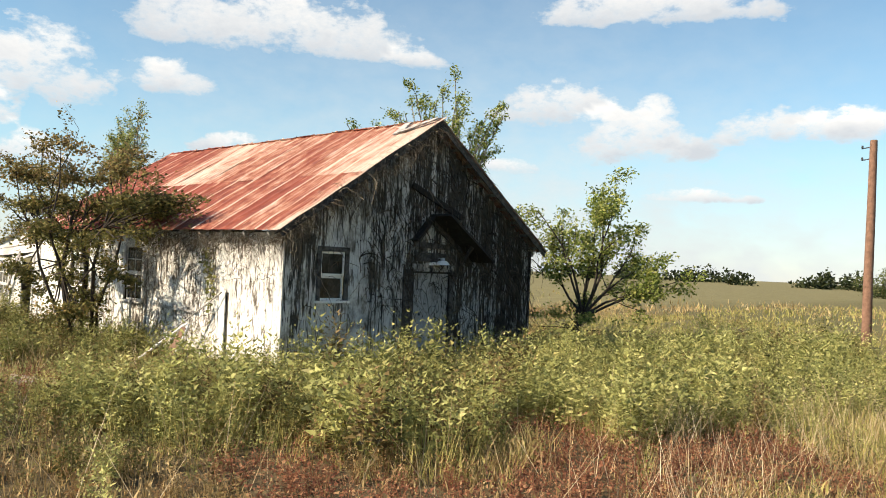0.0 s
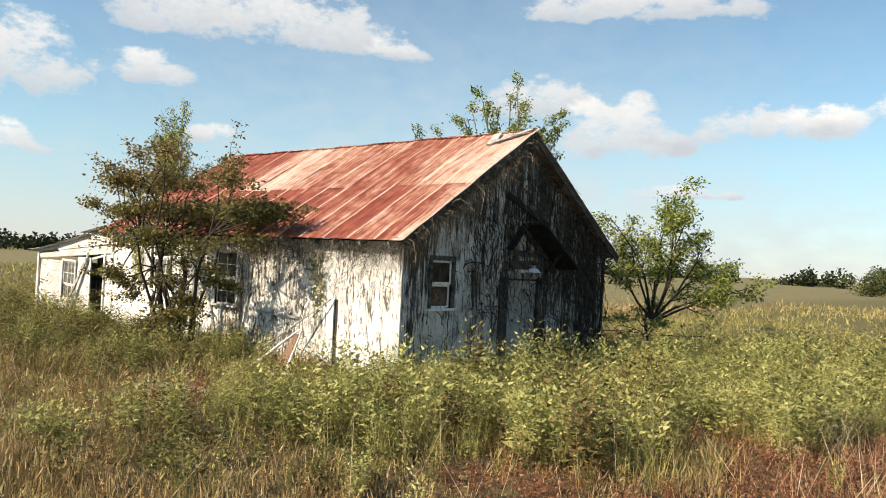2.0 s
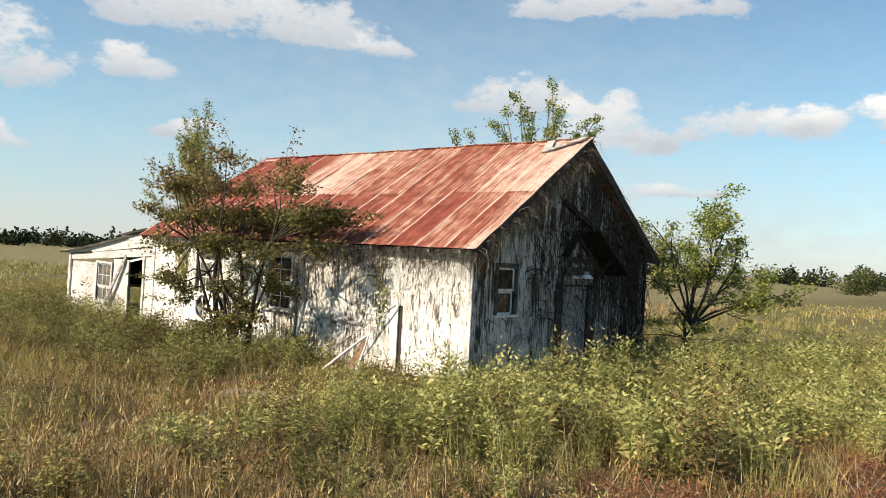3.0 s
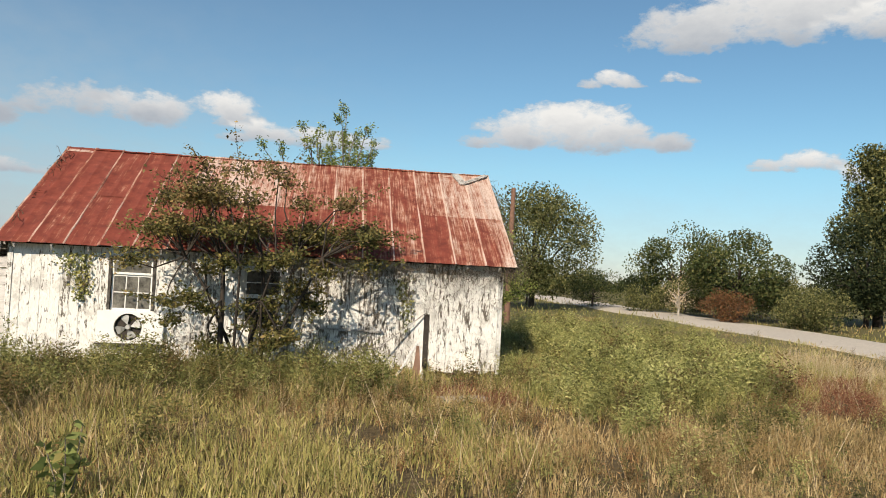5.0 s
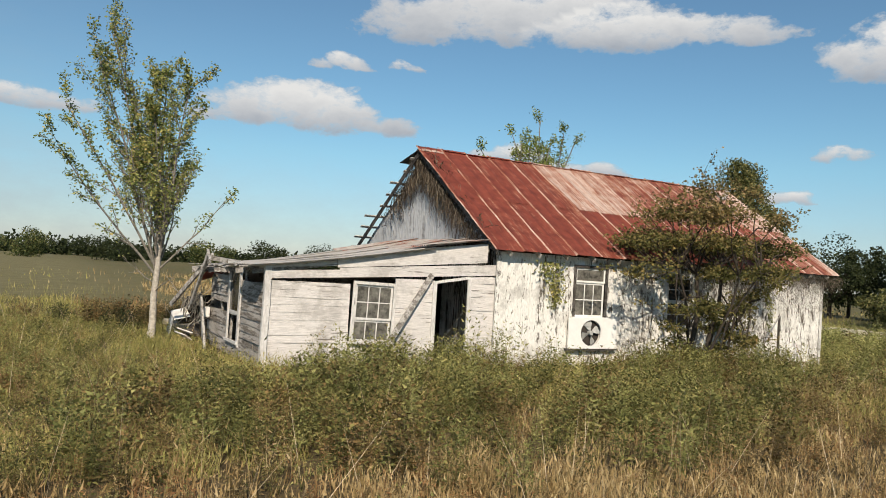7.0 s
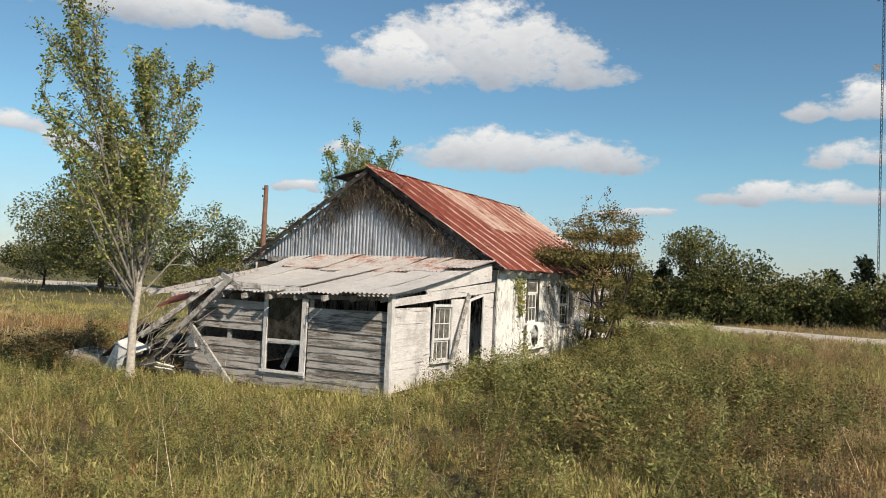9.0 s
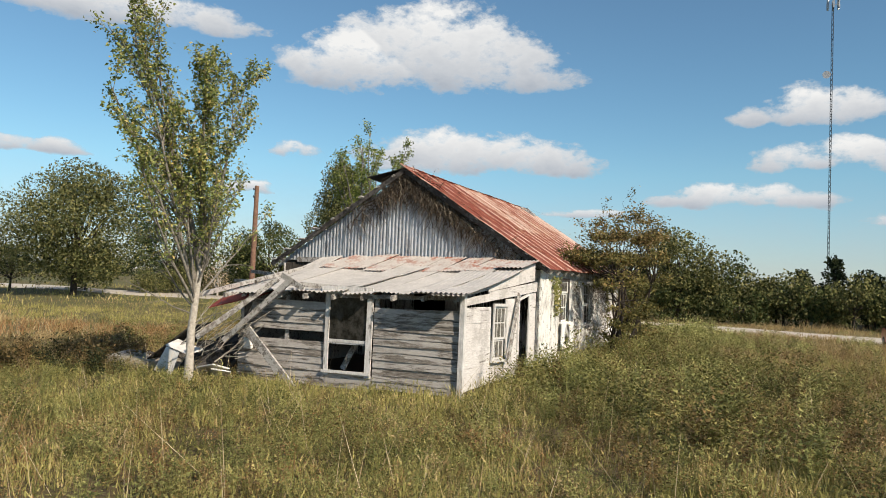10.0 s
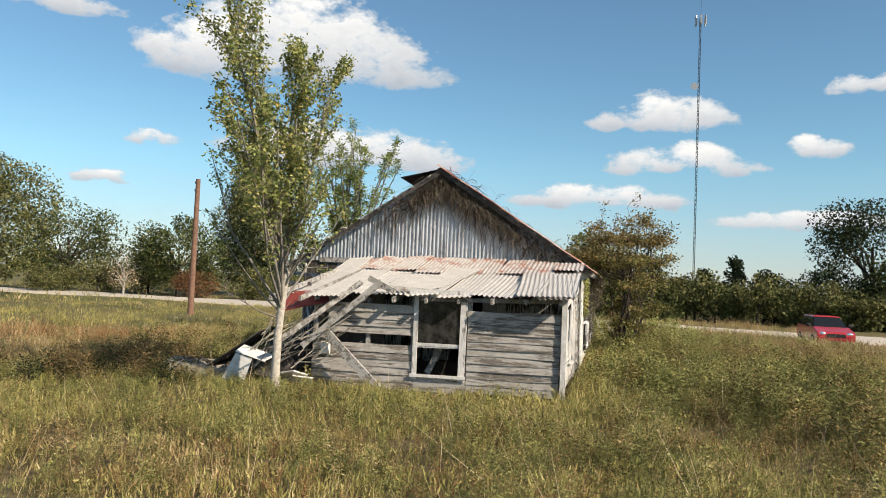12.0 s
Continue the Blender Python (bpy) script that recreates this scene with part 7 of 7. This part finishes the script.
def build_weeds():
    rng = np.random.default_rng(23)
    bushy = weed_models(rng, 10, 6, 15, 0.74, 0.105, 0.50, 0.46)
    spire = weed_models(rng, 8, 3, 28, 0.95, 0.105, 0.18, 0.34)
    small = weed_models(rng, 8, 4, 11, 0.58, 0.092, 0.42, 0.40)
    DARK, MID, BRIGHT, BROWN = "dark leafy weeds ", "leafy yellow-green weeds ", "bright yellow-green bushy weeds ", "brown-green withering weeds "
    # belt along the walls
    x, y = scatter(rng, 5200, "yard")
    d = plan_distance(x, y)
    p = np.clip(1.7 - d / 2.7, 0, 1) * np.clip(0.25 + 1.4 * swell(x, y, 1.3, 12), 0, 1) * (d > 0.3)
    p = np.where(y > Y1, p * 0.4, p)
    p = np.where((y > -0.5) & (x < LX), p * 0.5, p)
    p = np.where((x > 8.4) & (x < 11.3) & (y < -0.5), p * 0.22, p)
    k = (rng.random(len(x)) < p) & (x < 11.5)
    x, y, d = x[k], y[k], d[k]
    size = rng.uniform(0.7, 1.35, len(x)) * np.where(d < 0.7, 0.75, 1.0)
    size = np.where((x < LX) & (y > -0.5), size * 0.5, size)
    size = np.where((x > 0.4) & (x < 4.4) & (y < 0) & (d < 1.6), size * 0.62, size)
    size = np.where((x > -4.2) & (x < 0.4) & (y < 0) & (d > 0.4) & (d < 2.6), size * 1.2, size)
    size = np.where((x < -4.4) & (y > -3.5), size * 0.6, size)
    size = np.where((x > 8.5) & (x < 11.3) & (y < 0), size * 0.6, size)
    half = rng.random(len(x)) < 0.5
    for sel, models in ((half, bushy), (~half, spire)):
        plant_clumps(rng, x[sel], y[sel], size[sel], 5, 0.24, models, ((M_WEED_DARK, 0.34, DARK), (M_WEED, 0.50, MID), (M_WEED_BROWN, 0.16, BROWN)), "growing along the walls")
    # thicket before the front gable
    n = 2300
    x, y = rng.uniform(11.5, 22.5, n), rng.uniform(-9.5, 14.0, n)
    p = np.clip(1.35 - (x - 11) / 10.0, 0.12, 1) * np.clip(2.9 * swell(x, y, 1.0, 33) - 0.75, 0.03, 1.2) * np.clip((y + 4.6 - 0.5 * (x - 14)) / 2.5 + 0.16, 0.14, 1)
    k = rng.random(n) < p * 0.85
    x, y = x[k], y[k]
    size = (0.55 + 1.1 * rng.random(len(x)) ** 1.4) * np.where(x < 12.8, 0.75, 1.0) * np.where(x > 18.5, 0.75, 1.0)
    half = rng.random(len(x)) < 0.5
    for sel, models in ((half, bushy), (~half, spire)):
        plant_clumps(rng, x[sel], y[sel], size[sel], 6, 0.26, models, ((M_WEED_BRIGHT, 0.46, BRIGHT), (M_WEED, 0.33, MID), (M_WEED_DARK, 0.13, DARK), (M_WEED_BROWN, 0.08, BROWN)), "before the front gable")
    # dark bushy weeds off the corner of the lean-to and along the south side
    n = 1900
    x, y = rng.uniform(-14.5, 16, n), rng.uniform(-8.0, -1.0, n)
    p = np.clip(1.9 * swell(x, y, 0.9, 55) - 0.35, 0.03, 1) * np.where(y < -4.6 - 2.6 * np.clip((-x - 2) / 6, 0, 1) - 2.4 * np.clip((x - 4) / 4, 0, 1), 0.12, 1.0) * np.where((x > 0) & (x < 5), 0.45, np.where((x > 8.4) & (x < 11) & (y > -4.5), 0.15, np.where(x > 11, 0.85, np.where(x > 5, 0.85, 1.0))))
    k = rng.random(n) < 0.75 * p
    x, y = x[k], y[k]
    size = rng.uniform(0.55, 1.15, len(x)) * np.where((x < -4.2) & (y > -3.5), 0.55, 1.0)
    half = rng.random(len(x)) < 0.5
    for sel, models in ((half, bushy), (~half, spire)):
        plant_clumps(rng, x[sel], y[sel], size[sel], 4, 0.24, models, ((M_WEED_DARK, 0.5, DARK), (M_WEED_BROWN, 0.3, BROWN), (M_WEED, 0.2, MID)), "in the meadow beside the house")
    n = 620
    x, y = rng.uniform(-7.5, 6.5, n), rng.uniform(-8.2, -1.6, n)
    p = np.clip(2.4 * swell(x, y, 1.2, 57) - 0.5, 0.05, 1) * np.clip(1.25 - np.hypot((x + 0.5) / 6.5, (y + 4.4) / 3.4), 0, 1)
    k = rng.random(n) < p
    x, y = x[k], y[k]
    half = rng.random(len(x)) < 0.5
    for sel, models in ((half, bushy), (~half, spire)):
        plant_clumps(rng, x[sel], y[sel], rng.uniform(0.75, 1.3, int(sel.sum())), 5, 0.24, models, ((M_WEED_DARK, 0.58, DARK), (M_WEED_BROWN, 0.17, BROWN), (M_WEED, 0.25, MID)), "in a thicket off the lean-to")
    # scattered over the yard and the field
    for zone, much in (("yard", 1800), ("field", 550), ("outer", 620)):
        x, y = scatter(rng, much, zone)
        k = (rng.random(len(x)) < np.where((y < -3) & (x < 12) & (x > -8), 0.30, 0.55) * (0.3 + 1.2 * swell(x, y, 0.7, 44))) & ~mown(x, y)
        plant_clumps(rng, x[k], y[k], rng.uniform(0.45, 0.95, int(k.sum())), 4, 0.25, small, ((M_WEED_DARK, 0.5, DARK), (M_WEED, 0.3, MID), (M_WEED_BROWN, 0.2, BROWN)), "scattered in the dry meadow")
    # leafy weeds through the grass west of the lean-to
    n = 1750
    x, y = rng.uniform(-14.5, -5.2, n), rng.uniform(-7, 11, n)
    k = (rng.random(n) < np.clip(1.8 * swell(x, y, 1.1, 81) - 0.25, 0.05, 0.9)) & ~((x > -8) & (y > -1) & (y < 7) & (rng.random(n) < 0.5))
    plant_clumps(rng, x[k], y[k], rng.uniform(0.40, 0.85, int(k.sum())), 5, 0.28, small, ((M_WEED_DARK, 0.36, DARK), (M_WEED, 0.52, MID), (M_WEED_BROWN, 0.12, BROWN)), "in the meadow behind the lean-to")
    x, y = rng.normal(-5.9, 1.0, 26), rng.normal(9.4, 0.9, 26)
    plant_clumps(rng, x, y, rng.uniform(0.8, 1.2, 26), 8, 0.22, bushy, ((M_WEED_BROWN, 0.6, BROWN), (M_LEAF_DARK, 0.4, DARK)), "in a dark clump past the wreckage")
    # brown and rust weeds in the dry grass
    n = 1100
    x, y = rng.uniform(-14, 20, n), rng.uniform(-12, 4, n)
    k = (plan_distance(x, y) > 3.6) & (rng.random(n) < (1.6 * swell(x, y, 0.8, 91) - 0.1) * np.where(x > 8, 1.6, 1.0))
    plant_clumps(rng, x[k], y[k], rng.uniform(0.35, 0.75, int(k.sum())), 5, 0.42, small, ((M_WEED_BROWN, 0.55, BROWN), (M_RUSTGRASS, 0.45, "rust-brown dry weeds ")), "in the dry grass")
    # dry herbs, short and leafy, all through the tan grass
    x, y = scatter(rng, 4300, "yard")
    k = rng.random(len(x)) < np.clip(1.15 - greenness(x, y) + 0.25 * (x < -5), 0.1, 1) * np.clip(2.2 * swell(x, y, 1.9, 19) - 0.4, 0.05, 1)
    dry = weed_models(rng, 8, 4, 9, 0.46, 0.075, 0.35, 0.30)
    plant_clumps(rng, x[k], y[k], rng.uniform(0.5, 1.15, int(k.sum())), 4, 0.30, dry, ((M_GRASS, 0.46, "dry tan herbs "), (M_RUSTGRASS, 0.20, "rust-brown dry herbs "), (M_WEED_BROWN, 0.22, BROWN), (M_WEED, 0.12, MID)), "through the tan grass")
    low = weed_models(rng, 6, 4, 9, 0.24, 0.05, 0.8, 0.5)
    xr, yr = rng.uniform(6, 24, 26000), rng.uniform(-8, 20, 26000)
    k = in_red(xr, yr) & (rng.random(26000) < 0.8)
    plant("red_ground_weeds", low, xr[k], yr[k], rng.uniform(0.5, 1.4, int(k.sum())), M_REDWEED, "low red-brown withered ground weeds", rng)


def build_stalks():
    rng = np.random.default_rng(29)
    x, y = scatter(rng, 2600, "yard")
    k = rng.random(len(x)) < np.where(x > 14, 0.9, 0.5)
    x, y = x[k], y[k]
    h = rng.uniform(0.5, 1.15, len(x))
    sx, sy = rng.uniform(18.0, 24.0, 7600), rng.uniform(-2.6, 7.0, 7600)
    keep = ~(in_red(sx, sy) & (rng.random(7600) < 0.85)) & (rng.random(7600) < np.clip(2.2 * swell(sx, sy, 1.6, 9) - 0.5, 0.05, 1))
    x, y, h = np.concatenate([x, sx[keep]]), np.concatenate([y, sy[keep]]), np.concatenate([h, rng.uniform(0.25, 0.8, int(keep.sum()))])
    V = blades(x, y, h, np.full(len(x), 0.0045), rng, 0.45)
    tagged(part("dry_stalks", mesh_of("dry_stalks", V, np.arange(len(V)).reshape(-1, 3)), M_STALK), "pale dry stalks standing in the grass", "stalks", kind="stuff")


def front_sward():
    """Fine upright grass in loose tufts before the front gable."""
    rng = np.random.default_rng(71)
    n = 3400
    x, y = rng.uniform(11.6, 22.5, n), rng.uniform(-9.0, 13.0, n)
    k = (y > -4.6 + 0.5 * (x - 14)) & (rng.random(n) < np.clip(1.7 * swell(x, y, 1.5, 66) - 0.15, 0.1, 1)) & free_ground(x, y)
    x, y = x[k], y[k]
    per = 20
    h = np.repeat(rng.uniform(0.25, 0.75, len(x)) * np.where(x > 17.5, 0.8, 1.0), per)
    bx, by = np.repeat(x, per) + rng.normal(size=len(x) * per) * 0.10, np.repeat(y, per) + rng.normal(size=len(x) * per) * 0.10
    ok = ~in_red(bx, by) & free_ground(bx, by)
    V = blades(bx[ok], by[ok], h[ok] * rng.uniform(0.6, 1.1, int(ok.sum())), np.full(int(ok.sum()), 0.0055), rng, 0.22)
    tagged(part("sward", mesh_of("sward", V, np.arange(len(V)).reshape(-1, 3)), M_GRASS_GREEN), "fine upright yellow-green grass before the gable", "grass", kind="stuff")


def broad_plant():
    """A single broad-leaved weed standing in the dry grass."""
    rng = np.random.default_rng(15)
    ob = empty("broadleaf_weed", (4.95, -10.3, 0), "single broad-leaved green weed standing in dry grass", "weed")
    V, F, P = [], [], []
    for k in range(5):
        a = k * 1.7
        top = Vector((0.16 * math.cos(a), 0.16 * math.sin(a), 0.50 + 0.08 * k))
        tube(V, F, [Vector((0, 0, -0.05)), top * 0.5 + Vector((0.03, 0, 0)), top], [0.010, 0.007, 0.004], 5)
        P += [tuple(top * t) for t in np.linspace(0.25, 1.0, 9)]
    part("stem", mesh_of("stem", np.array([tuple(v) for v in V]), np.array(F)), M_BARK, ob)
    P = np.repeat(np.array(P), 3, 0)
    v, f = leaf_cloud(P, 0.13 * rng.uniform(0.6, 1.2, len(P)), rng, 0.0, 0.6)
    part("leaf", mesh_of("leaf", v, f), M_LEAF, ob, "broad pointed green leaves")


broad_plant()
build_grass()
front_sward()
build_weeds()
build_stalks()
